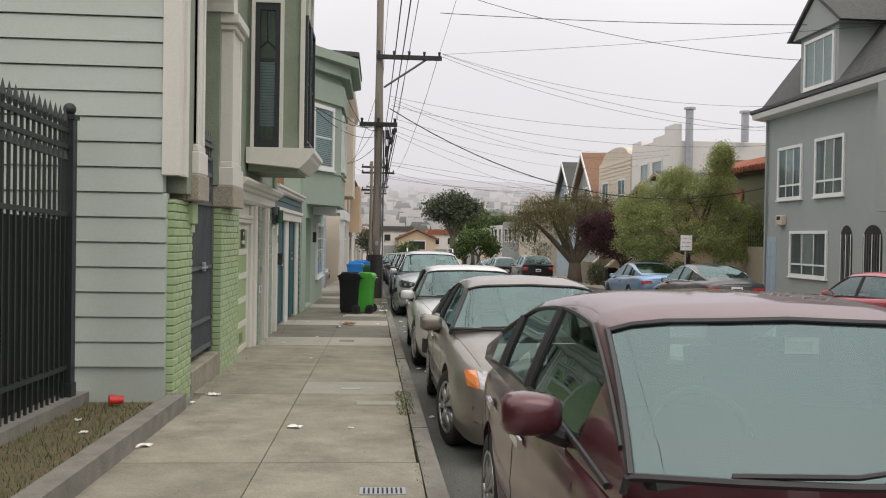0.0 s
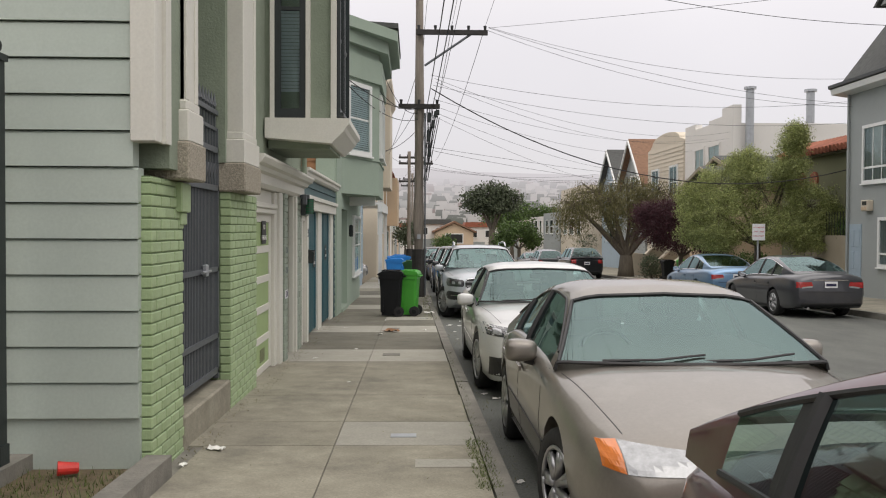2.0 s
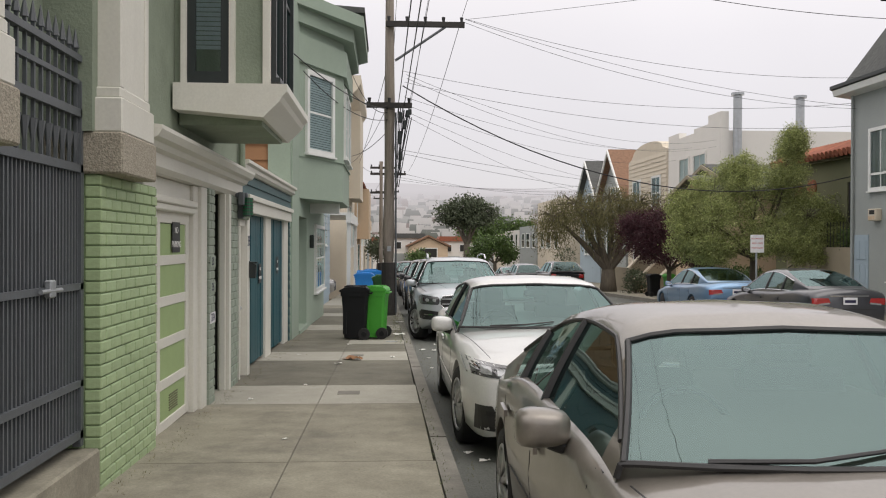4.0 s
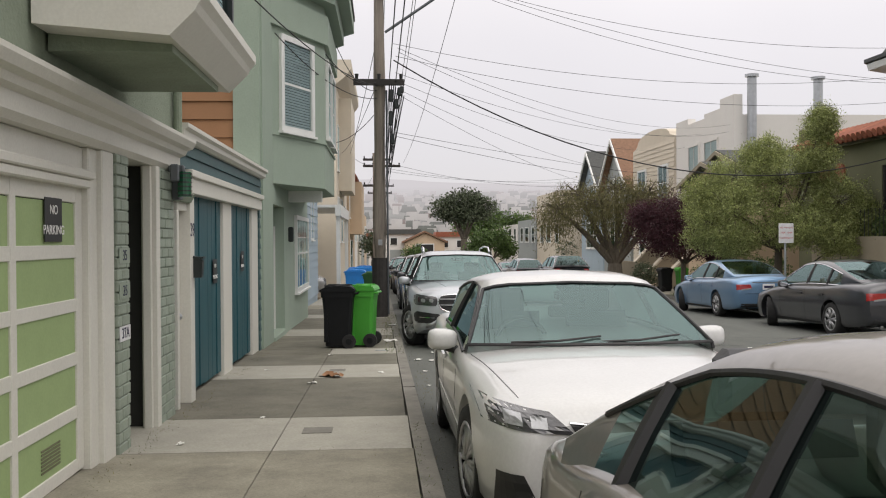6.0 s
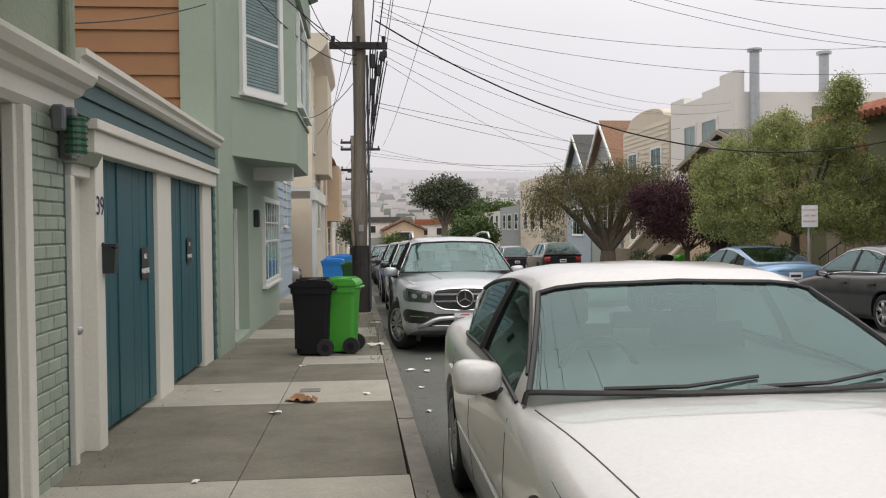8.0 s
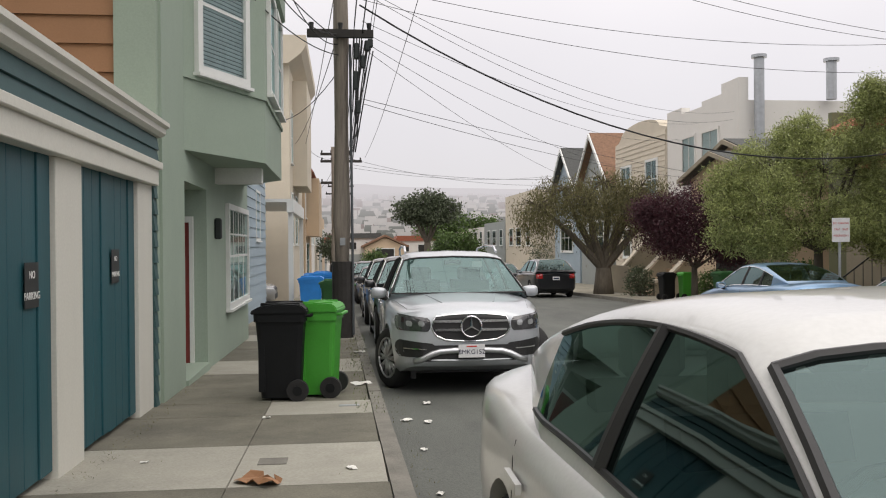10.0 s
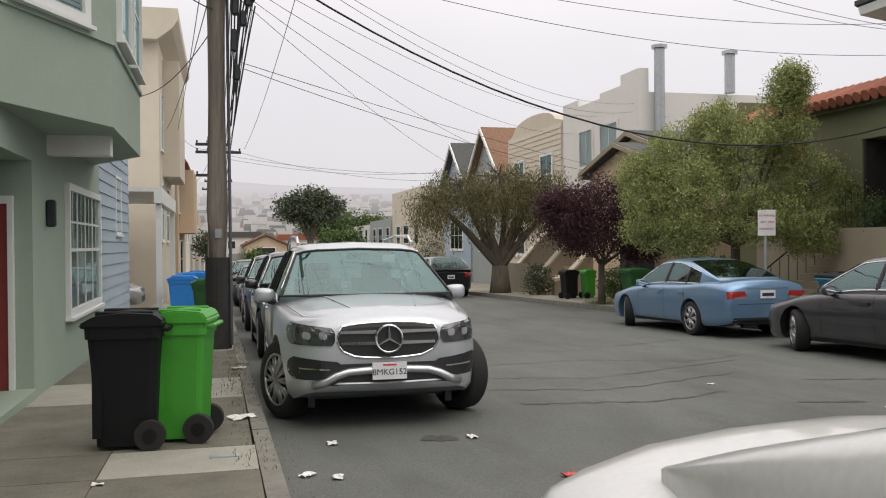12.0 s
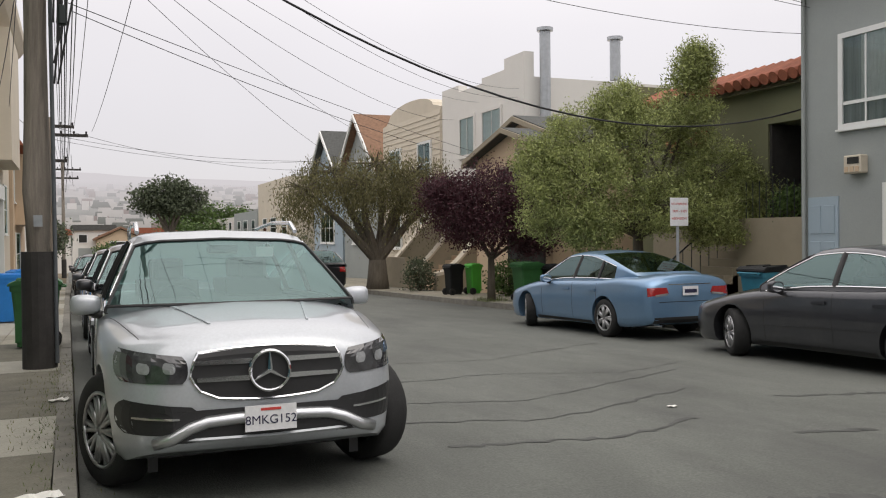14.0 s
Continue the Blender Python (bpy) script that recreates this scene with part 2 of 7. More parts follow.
def leaf_mat(name, color, var):
    m = mat(name, color, 0.6, var=0.1, scale=3, bump=0)
    n, l = m.node_tree.nodes, m.node_tree.links
    g = n.new("ShaderNodeNewGeometry")
    r = n.new("ShaderNodeMapRange")
    r.inputs["To Min"].default_value, r.inputs["To Max"].default_value = 1 - var, 1 + var
    l.new(g.outputs["Random Per Island"], r.inputs["Value"])
    s = n.new("ShaderNodeVectorMath")
    s.operation = "SCALE"
    s.inputs[0].default_value = color
    l.new(r.outputs["Result"], s.inputs["Scale"])
    b = n["Principled BSDF"]
    l.new(s.outputs["Vector"], b.inputs["Base Color"])
    tl, mx = n.new("ShaderNodeBsdfTranslucent"), n.new("ShaderNodeMixShader")
    l.new(s.outputs["Vector"], tl.inputs["Color"])
    mx.inputs[0].default_value = 0.3
    l.new(b.outputs[0], mx.inputs[1])
    l.new(tl.outputs[0], mx.inputs[2])
    l.new(mx.outputs[0], n["Material Output"].inputs["Surface"])
    return m


LEAFG = leaf_mat("olive_leaves", (0.29, 0.325, 0.12), 0.55)
LEAFW = leaf_mat("willow_leaves", (0.15, 0.14, 0.06), 0.45)
LEAFP = leaf_mat("purple_leaves", (0.065, 0.022, 0.03), 0.5)
LEAFD = leaf_mat("dark_leaves", (0.085, 0.105, 0.06), 0.5)
LEAFB = leaf_mat("shrub_leaves", (0.08, 0.13, 0.035), 0.5)
GRASS = leaf_mat("weed_blades", (0.11, 0.14, 0.04), 0.5)

# ---- building helpers ----


def gz(y):
    """Height of the pavement at y."""
    return -0.0225 * y


def rz(y):
    """Height of the roadway at y."""
    return gz(y) - 0.15


def kx(y):
    """Where the near kerb runs."""
    return 0.5 - 0.006 * y


def thing(name, loc=(0, 0, 0), label="", category="", group="", kind=""):
    ob = new(name)
    ob.empty_display_size = 0.1
    ob.location = loc
    return tagged(ob, label, category, group, kind)


def part(name, bm, material, parent=None, label="", smooth=False, world_coords=True):
    """Links a bmesh (or a mesh) as one mesh object under a thing or under a part."""
    if isinstance(bm, bpy.types.Mesh):
        me = bm
    else:
        me = bpy.data.meshes.new(name)
        bmesh.ops.recalc_face_normals(bm, faces=bm.faces)
        bm.to_mesh(me)
        bm.free()
    if material and not me.materials:
        me.materials.append(material)
    if smooth:
        me.polygons.foreach_set("use_smooth", [True] * len(me.polygons))
    ob = new(name, me)
    if parent:
        ob.parent = parent
        if world_coords and parent.type == "EMPTY":
            ob.matrix_parent_inverse = Matrix.Translation(parent.location).inverted()
    if label:
        ob["label"] = label
    return ob


def B(*boxes, bevel=0.0, bm=None):
    """Boxes (x0, x1, y0, y1, z0, z1) in one bmesh."""
    bm = bm or bmesh.new()
    for x0, x1, y0, y1, z0, z1 in boxes:
        m = Matrix.Translation(((x0 + x1) / 2, (y0 + y1) / 2, (z0 + z1) / 2)) @ Matrix.Diagonal((abs(x1 - x0), abs(y1 - y0), abs(z1 - z0), 1))
        r = bmesh.ops.create_cube(bm, size=1, matrix=m)
        if bevel:
            bmesh.ops.bevel(bm, geom=list({e for v in r["verts"] for e in v.link_edges}), offset=bevel, segments=1, affect="EDGES")
    return bm


def prism(poly, axis, a, b, bm=None):
    """A polygon of 2D points pushed from a to b along an axis: 'x' takes (y, z), 'y' takes (x, z), 'z' takes (x, y)."""
    bm = bm or bmesh.new()
    put = {"x": lambda p, k: (k, p[0], p[1]), "y": lambda p, k: (p[0], k, p[1]), "z": lambda p, k: (p[0], p[1], k)}[axis]
    v0 = [bm.verts.new(put(p, a)) for p in poly]
    v1 = [bm.verts.new(put(p, b)) for p in poly]
    bm.faces.new(v0)
    bm.faces.new(list(reversed(v1)))
    for i in range(len(poly)):
        j = (i + 1) % len(poly)
        bm.faces.new((v0[i], v0[j], v1[j], v1[i]))
    return bm


def cyl(bm, p, q, r0, r1=None, n=12):
    """A tapered rod from p to q."""
    p, q = Vector(p), Vector(q)
    r1 = r0 if r1 is None else r1
    m = Matrix.Translation((p + q) / 2) @ (q - p).to_track_quat("Z", "Y").to_matrix().to_4x4()
    bmesh.ops.create_cone(bm, cap_ends=True, segments=n, radius1=r0, radius2=r1, depth=(q - p).length, matrix=m)
    return bm


def slanted(x0, x1, y0, y1, za, zb, off=0.0):
    """A slab whose top follows the pavement's fall: za below and zb above it."""
    bm = bmesh.new()
    vs = [bm.verts.new((x, y, gz(y) + z)) for z in (za, zb) for x, y in ((x0, y0), (x1, y0), (x1, y1), (x0, y1))]
    for f in ((0, 3, 2, 1), (4, 5, 6, 7), (0, 1, 5, 4), (1, 2, 6, 5), (2, 3, 7, 6), (3, 0, 4, 7)):
        bm.faces.new([vs[i] for i in f])
    return bm


def text_part(name, words, size, m, material, parent, depth=0.001):
    """Lettering in the built-in font, as a mesh part; m: a pose whose x runs along the line and z out of the surface."""
    c = bpy.data.curves.new(name, "FONT")
    c.body, c.size, c.align_x, c.align_y, c.extrude = words, size, "CENTER", "CENTER", depth
    tmp = bpy.data.objects.new(name, c)
    me = bpy.data.meshes.new_from_object(tmp)
    bpy.data.objects.remove(tmp)
    me.transform(m)
    return part(name, me, material, parent)


FACE_STREET = pose(0, 0, 0, 90, 0, 90)  # writing on a wall that looks along +x


def tube(points, r0, r1, n=8, bm=None):
    """A bent tapering limb through the points."""
    bm = bm or bmesh.new()
    rings = []
    for i, p in enumerate(points):
        p = Vector(p)
        d = (Vector(points[min(i + 1, len(points) - 1)]) - Vector(points[max(i - 1, 0)])).normalized()
        q = d.to_track_quat("Z", "Y")
        r = r0 + (r1 - r0) * i / (len(points) - 1)
        rings.append([bm.verts.new(p + q @ Vector((r * math.cos(2 * math.pi * k / n), r * math.sin(2 * math.pi * k / n), 0))) for k in range(n)])
    for a, b in zip(rings, rings[1:]):
        for k in range(n):
            bm.faces.new((a[k], a[(k + 1) % n], b[(k + 1) % n], b[k]))
    bm.faces.new(list(reversed(rings[0])))
    bm.faces.new(rings[-1])
    return bm

# ---- ground, road, pavements ----
def strip(name, xs, ys, z, material, label):
    bm = bmesh.new()
    grid = [[bm.verts.new((x(y) if callable(x) else x, y, z(y))) for x in xs] for y in ys]
    for a, b in zip(grid, grid[1:]):
        for i in range(len(xs) - 1):
            bm.faces.new((a[i], a[i + 1], b[i + 1], b[i]))
    ob = part(name, bm, material)
    return tagged(ob, label, "ground", kind="structure")


YS = [-400, -60, -10, 0, 5, 10, 15, 20, 25, 30, 40, 50, 70, 100, 140, 200]
def deep(y):
    return rz(y) if y < 140 else rz(140) - (y - 140) * 0.04
strip("ground", [-900, -60, 60, 900], YS + [400, 1500], lambda y: deep(y) - 0.12, SOIL, "bare earth under and around the houses")
strip("road", [kx, 3, 6, 10.8], YS, lambda y: deep(y), ASPHALT, "worn grey asphalt roadway with dark tyre marks and patches")

kerb = thing("kerb", (kx(0), 0, rz(0)), "grey weathered concrete kerb along the roadway", "kerb", kind="structure")
for i in range(-4, 40):
    y0, y1 = i * 2.45, i * 2.45 + 2.44
    bm = slanted(-0.001, 0.15, y0, y1, -0.3, 0.0 + 0.004 * (i % 2))
    for v in bm.verts:
        v.co.x += kx(v.co.y) - 0.15
        if v.co.z > gz(v.co.y) - 0.1 and v.co.x > kx(v.co.y) - 0.05:
            v.co.x -= 0.02
    part("kerb_stone", bm, KERB, kerb)
fkerb = thing("kerb", (10.7, 30, rz(30)), "grey concrete kerb across the roadway", "kerb", kind="structure")
for i in range(-2, 30):
    part("kerb_stone", slanted(10.66, 10.82, i * 3.0, i * 3.0 + 2.99, -0.3, 0.0), KERB, fkerb)
fwalk = thing("pavement", (12, 30, gz(30)), "pale concrete pavement in large squares across the roadway", "pavement", kind="structure")
for i in range(-4, 30):
    part("slab", slanted(10.83, 15.9, i * 3.0, i * 3.0 + 2.985, -0.2, 0.0), CONC, fwalk)

walkway = thing("pavement", (-0.8, 0, gz(0)), "stained concrete pavement of pale and dark slabs", "pavement", kind="structure")
ROWS_OF_SLABS = [(-9, -6, CONC), (-6, -3, CONC_DARK), (-3, 0.2, CONC), (0.2, 3.2, CONC), (3.2, 6.1, CONC), (6.1, 9.12, CONC), (10.02, 11.38, CONC), (11.38, 14.0, CONC), (14.0, 15.38, CONC_PALE), (15.38, 18.0, CONC_DARK),
                 (18.0, 19.3, CONC_PALE), (19.3, 20.65, CONC_DARK), (21.45, 23.9, CONC_DARK), (23.9, 25.5, CONC_PALE), (25.5, 27.3, CONC_DARK), (27.3, 28.9, CONC_DARK), (28.9, 30.3, CONC_PALE), (30.3, 33, CONC_DARK), (33, 35, CONC), (35, 38, CONC_PALE)]
ROWS_OF_SLABS += [(38 + 3 * i, 41 + 3 * i, CONC if i % 2 else CONC_PALE) for i in range(12)]
def slab(x0, x1, y0, y1, m):
    bm = slanted(x0, x1, y0 + 0.006, y1 - 0.006, -0.12, 0.0)
    return part("slab", bm, m, walkway)
for y0, y1, m in ROWS_OF_SLABS:
    slab(-2.3 if y0 > 8 else -1.74, -0.785, y0, y1, m)
    e0 = kx(y1) - 0.158
    slab(-0.775, e0, y0, y1, m)
slab(-2.3, -0.785, 9.12, 10.02, CONC)
slab(-0.775, kx(10) - 0.158, 9.12, 10.02, CONC_PALE)
slab(-2.3, -0.785, 20.65, 21.45, CONC_DARK)
slab(-0.775, kx(21) - 0.158, 20.65, 21.45, CONC_PALE)
part("joint_fill", slanted(-2.29, 0.2, -9, 74, -0.14, -0.012), KERB, walkway)


def cover(x, y, w, d, m, label, slots=0):
    g = thing("meter_cover", (x, y, gz(y)), label, "utility cover", "utility covers")
    bm = slanted(x - w / 2, x + w / 2, y - d / 2, y + d / 2, -0.005, 0.006)
    part("lid", bm, m, g)
    for i in range(slots):
        xx = x - w * 0.4 + w * 0.8 * i / max(slots - 1, 1)
        part("slot", slanted(xx - 0.006, xx + 0.006, y - d * 0.4, y + d * 0.4, 0, 0.008), DARK, g)


cover(-0.27, 9.45, 0.2, 0.12, STEEL, "small grey metal meter cover in a pale slab")
cover(0.03, 8.55, 0.42, 0.22, CONC_PALE, "pale concrete meter box lid with weeds round it")
cover(0.05, 5.35, 0.28, 0.16, STEEL, "small slotted metal drain grate in the pavement", 9)
cover(-0.5, 14.75, 0.24, 0.24, KERB, "round worn utility cover in a pale slab")
cover(-0.55, 18.7, 0.2, 0.2, KERB, "worn utility cover in a pale slab")
cover(0.0, 21.1, 0.2, 0.08, STEEL, "small metal meter cover beside the bins")

# ---- siding house with brick piers ----
W = -1.86
lot = thing("planter", (-2.2, 6, 0), "low concrete kerbed planting strip with dry weeds", "planter")
pk = bmesh.new()
for y0, y1 in ((-6, 1.0), (1.02, 8.24)):
    b2 = slanted(-1.9, -1.74, y0, y1, -0.1, 0.14)
    me = bpy.data.meshes.new("t"); b2.to_mesh(me); b2.free(); pk.from_mesh(me)
part("edging", pk, KERB, lot)
part("ledge", slanted(-2.8, -2.6, -6, 8.2, -0.1, 0.16), KERB, lot)
part("soil", slanted(-2.6, -1.9, -6, 8.2, -0.1, 0.06), SOIL, lot)
yard = tagged(part("yard", B((-12, -2.8, -6, 8.2, -0.4, -0.02)), CONC_DARK), "dark concrete side yard behind the iron fence", "ground", kind="structure")

house = thing("siding_house", (-4, 12, gz(12)), "sage green clapboard house with olive stucco front and painted brick piers", "house", kind="structure")
part("core", B((-12, -2.2, 8.32, 15.8, -0.5, 8.0)), STUCCO, house)
# clapboards on the side that faces up the street
z = 0.2
part("base_board", B((-12, -1.93, 8.2, 8.32, -0.3, 0.2)), SIDING, house)
while z < 5:
    x1 = -1.93 if z < 1.7 else -1.96
    bm = prism([(8.2, z + 0.012), (8.2, z + 0.005), (8.17, z + 0.005), (8.184, z + 0.212), (8.2, z + 0.226), (8.3, z + 0.226), (8.3, z + 0.012)], "x", -12, x1)
    part("clapboard", bm, SIDING, house)
    z += 0.227
part("upper_siding", B((-12, -1.96, 8.19, 8.3, z, 8)), SIDING, house)
part("corner_board", B((-1.97, -1.81, 8.15, 8.3, 1.95, 8), bevel=0.006), WHITE, house)
part("corner_return", B((-1.84, -1.785, 8.3, 8.42, 1.95, 8)), WHITE, house)
part("stucco_pier", B((-2.2, -1.8, 8.423, 8.73, 1.8, 8.0)), STUCCO, house)
# front walls of stucco over the garage and doors
part("front_wall", B((-2.2, -1.88, 11.36, 15.8, 2.1, 8.0), (-2.2, -1.9, 10.6, 11.36, 2.0, 8)), STUCCO, house)
part("lintel", B((-2.2, -1.92, 8.66, 10.6, 4.6, 8.0)), STUCCO, house)

bw = bpy.data.meshes.new("brick")
def brick_mesh(w, d, h):
    bm = B((0, d, 0, w, 0, h), bevel=0.006)
    me = bpy.data.meshes.new("brick")
    bm.to_mesh(me)
    bm.free()
    return me
def pier(y0, y1, z0, z1, m, name, depth=0.32, course=0.075, front=W, w=0.215):
    """A pier of painted bricks with raked joints; both its street face and the face up the street show bricks."""
    p = part(name, B((front - depth, front - 0.014, y0 + 0.012, y1, z0, z1)), MORTG if m is BRICKG else BRICKS, house)
    full, k = {}, 0
    zz = z0
    while zz < z1 - 0.02:
        h = min(course, z1 - zz) - 0.009
        y = y0 - (0.11 if k % 2 else 0)
        while y < y1 - 0.02:
            a, b = max(y, y0), min(y + w, y1)
            if b - a > 0.03:
                key = (round(b - a, 3), round(h, 3))
                me = full.get(key)
                if me is None:
                    me = full[key] = brick_mesh(b - a - 0.009, 0.1, h)
                    me.materials.append(m)
                o = new("brick", me)
                o.parent = p
                o.location = (front - 0.1 + random.uniform(-0.003, 0.003), a, zz)
            y += w
        # the return towards the camera
        x = front - 0.1
        key = ("r", k % 2, round(h, 3))
        me = full.get(key)
        if me is None:
            me = full[key] = brick_mesh(0.1, depth - 0.11, h)
            me.materials.append(m)
        o = new("brick", me)
        o.parent = p
        o.location = (front - depth, y0 - 0.001 + random.uniform(-0.002, 0.002), zz)
        zz += course
        k += 1
    return p
STEP0 = gz(9) + 0.0
pier(8.24, 9.02, -0.25, 1.74, BRICKG, "brick_pier")
pier(10.65, 11.98, -0.28, 1.74, BRICKG, "brick_pier", depth=0.42)
pier(13.98, 14.28, -0.33, 1.86, BRICKS, "brick_pier", depth=0.4, course=0.085)
pier(15.16, 15.7, -0.36, 1.86, BRICKS, "brick_pier", depth=0.4, course=0.085)
part("corbel", B((W - 0.2, W + 0.04, 8.82, 9.06, 1.52, 1.73), (W - 0.2, W + 0.015, 8.9, 9.05, 1.43, 1.52), bevel=0.008), BRICKG, house)
WT = W + 0.09  # the porch trim stands proud of the brick
for y0, y1 in ((8.62, 9.1), (10.62, 11.42)):
    part("stone_block", B((W - 0.35, WT + 0.05, y0, y1, 1.74, 2.0), bevel=0.012), STONE, house)
    part("plinth", B((W - 0.33, WT + 0.04, y0 + 0.03, y1 - 0.03, 2.0, 2.22), (W - 0.33, WT + 0.02, y0 + 0.06, y1 - 0.06, 2.22, 2.29), bevel=0.01), WHITE, house)
    w = y1 - y0
    part("pilaster", B((W - 0.3, WT, y0 + 0.08, y1 - 0.08, 2.29, 3.85), (W - 0.3, WT + 0.015, y0 + 0.08, y0 + 0.15, 2.29, 3.85), (W - 0.3, WT + 0.015, y1 - 0.15, y1 - 0.08, 2.29, 3.85), bevel=0.006), WHITE, house)
    part("capital", B((W - 0.3, WT + 0.04, y0 + 0.04, y1 - 0.04, 3.85, 3.92), (W - 0.3, WT + 0.09, y0, y1, 3.92, 4.04), bevel=0.012), WHITE, house)
bm = bmesh.new()
arc = [(9.85 + 1.0 * math.cos(a), 4.04 + 0.85 * math.sin(a)) for a in [math.pi * i / 20 for i in range(21)]]
arc2 = [(9.85 + 0.72 * math.cos(a), 4.04 + 0.6 * math.sin(a)) for a in [math.pi * i / 20 for i in range(21)]]
for i in range(20):
    prism([arc[i], arc[i + 1], arc2[i + 1], arc2[i]], "x", W - 0.3, WT + 0.03, bm)
part("arch", bm, WHITE, house)
part("porch_recess", B((-3.6, -3.5, 8.6, 10.8, -0.1, 5), (-3.6, -2.2, 8.45, 8.6, -0.1, 5)), STUCCO, house)
part("transom", B((-2.6, -2.5, 8.7, 10.65, 2.0, 2.1), (-2.6, -2.5, 9.3, 9.4, 2.0, 4.5)), WHITE, house)
part("entry_step", B((-3.4, W + 0.0, 9.03, 10.64, -0.45, 0.03), bevel=0.015), CONC, house)

gate = thing("entry_gate", (-2.02, 9.8, 0.05), "grey painted iron entry gate with spiked top rail, closed", "gate")
GX = W - 0.13
part("frame", B((GX - 0.02, GX + 0.03, 9.06, 9.11, 0.05, 2.3), (GX - 0.02, GX + 0.03, 10.58, 10.63, 0.05, 2.3), (GX - 0.02, GX + 0.03, 9.06, 10.63, 1.74, 1.79), (GX - 0.02, GX + 0.03, 9.06, 10.63, 0.1, 0.15),
                (GX - 0.02, GX + 0.03, 9.06, 10.63, 0.42, 0.46), (GX - 0.02, GX + 0.03, 9.06, 10.63, 1.02, 1.06), (GX - 0.02, GX + 0.03, 9.06, 10.63, 2.08, 2.13)), GATE, gate)
for i in range(30):
    y = 9.13 + i * 0.05
    part("bar", B((GX - 0.008, GX + 0.012, y - 0.008, y + 0.008, 0.15, 1.74)), GATE, gate)
for i in range(14):
    y = 9.16 + i * 0.108
    bm = B((GX - 0.008, GX + 0.012, y - 0.008, y + 0.008, 1.79, 2.5))
    cyl(bm, (GX, y, 2.5), (GX, y, 2.62), 0.024, 0.002, 6)
    cyl(bm, (GX, y, 1.84), (GX, y, 1.98), 0.008, 0.028, 6)
    part("spike", bm, GATE, gate)
part("mesh_screen", B((GX - 0.022, GX - 0.014, 9.08, 10.6, 0.12, 1.74)), GATE, gate)
part("top_rail", B((GX - 0.02, GX + 0.03, 9.06, 10.75, 2.42, 2.46), (GX - 0.02, GX + 0.02, 9.06, 10.63, 2.28, 2.31)), GATE, gate)
lk = part("lock", B((GX + 0.02, GX + 0.06, 10.02, 10.1, 1.0, 1.1), bevel=0.008), STEEL, gate, "bright steel lock box")
bm = bmesh.new(); cyl(bm, (GX + 0.05, 9.9, 1.04), (GX + 0.05, 10.2, 1.04), 0.012)
part("latch", bm, STEEL, lk)

# garage door of the siding house
part("garage_cornice", prism([(-2.2, 1.86), (W - 0.02, 1.86), (W + 0.02, 1.9), (W + 0.02, 2.0), (W + 0.07, 2.02), (W + 0.09, 2.06), (W + 0.14, 2.08), (W + 0.17, 2.13), (W + 0.17, 2.16), (-2.2, 2.2)], "y", 11.46, 15.86), WHITE, house)
part("garage_jamb", B((-2.2, W - 0.06, 13.56, 13.86, -0.33, 1.86), (-2.2, W - 0.02, 13.72, 13.97, -0.33, 1.86), bevel=0.01), WHITE, house)
part("garage_head", B((-2.2, W - 0.1, 11.98, 13.56, 1.6, 1.86), (-2.2, W - 0.03, 11.98, 13.6, 1.64, 1.7), (-2.2, W - 0.05, 11.98, 13.58, 1.58, 1.64), bevel=0.01), WHITE, house)
gd = thing("garage_door", (-2.1, 12.7, -0.3), "white framed garage door with lime green panels", "garage door")
DX = W - 0.13
part("frame", B((DX - 0.04, DX, 11.9, 13.56, -0.29, 1.6)), DARK, gd)
rows = 5
z0, z1 = -0.26, 1.5
ph = (z1 - z0) / rows
for r in range(rows):
    za = z0 + r * ph
    part("rail", B((DX - 0.01, DX + 0.02, 11.9, 13.56, za - 0.03, za + 0.055), bevel=0.004), WHITE, gd)
    for c, (ya, yb) in enumerate(((11.92, 12.42), (12.5, 13.44))):
        pn = part("panel", B((DX, DX + 0.008, ya, yb, za + 0.05, za + ph - 0.025)), PANELG, gd)
        if r == 0 and c == 1:
            for s in range(7):
                part("louvre", B((DX + 0.008, DX + 0.014, 12.85, 13.15, za + 0.1 + s * 0.022, za + 0.112 + s * 0.022)), OLIVEH, pn)
part("rail", B((DX - 0.01, DX + 0.02, 11.9, 13.56, 1.48, 1.6), bevel=0.004), WHITE, gd)
for ya, yb in ((11.88, 11.93), (12.42, 12.5), (13.44, 13.56)):
    part("stile", B((DX - 0.008, DX + 0.022, ya, yb, -0.28, 1.6), bevel=0.004), WHITE, gd)


def small_sign(x, y, z, w, h, words, name, label, dark=True, size=0.07, rot=0):
    s = thing(name, (x, y, z), label, "sign", "no parking signs")
    part("board", B((x, x + 0.004, y - w / 2, y + w / 2, z - h / 2, z + h / 2)), PLASTIC if dark else PLATE, s)
    ink = CREAMINK if dark else INK
    for i, wd in enumerate(words):
        zz = z + h * (0.22 - 0.46 * i) if len(words) > 1 else z
        text_part("lettering", wd, size, Matrix.Translation((x + 0.006, y, zz)) @ FACE_STREET, ink, s)
    return s


small_sign(DX + 0.02, 13.05, 1.36, 0.28, 0.27, ["NO", "PARKING"], "no_parking_sign", "black no parking sign with white letters on the garage door", True, 0.082)

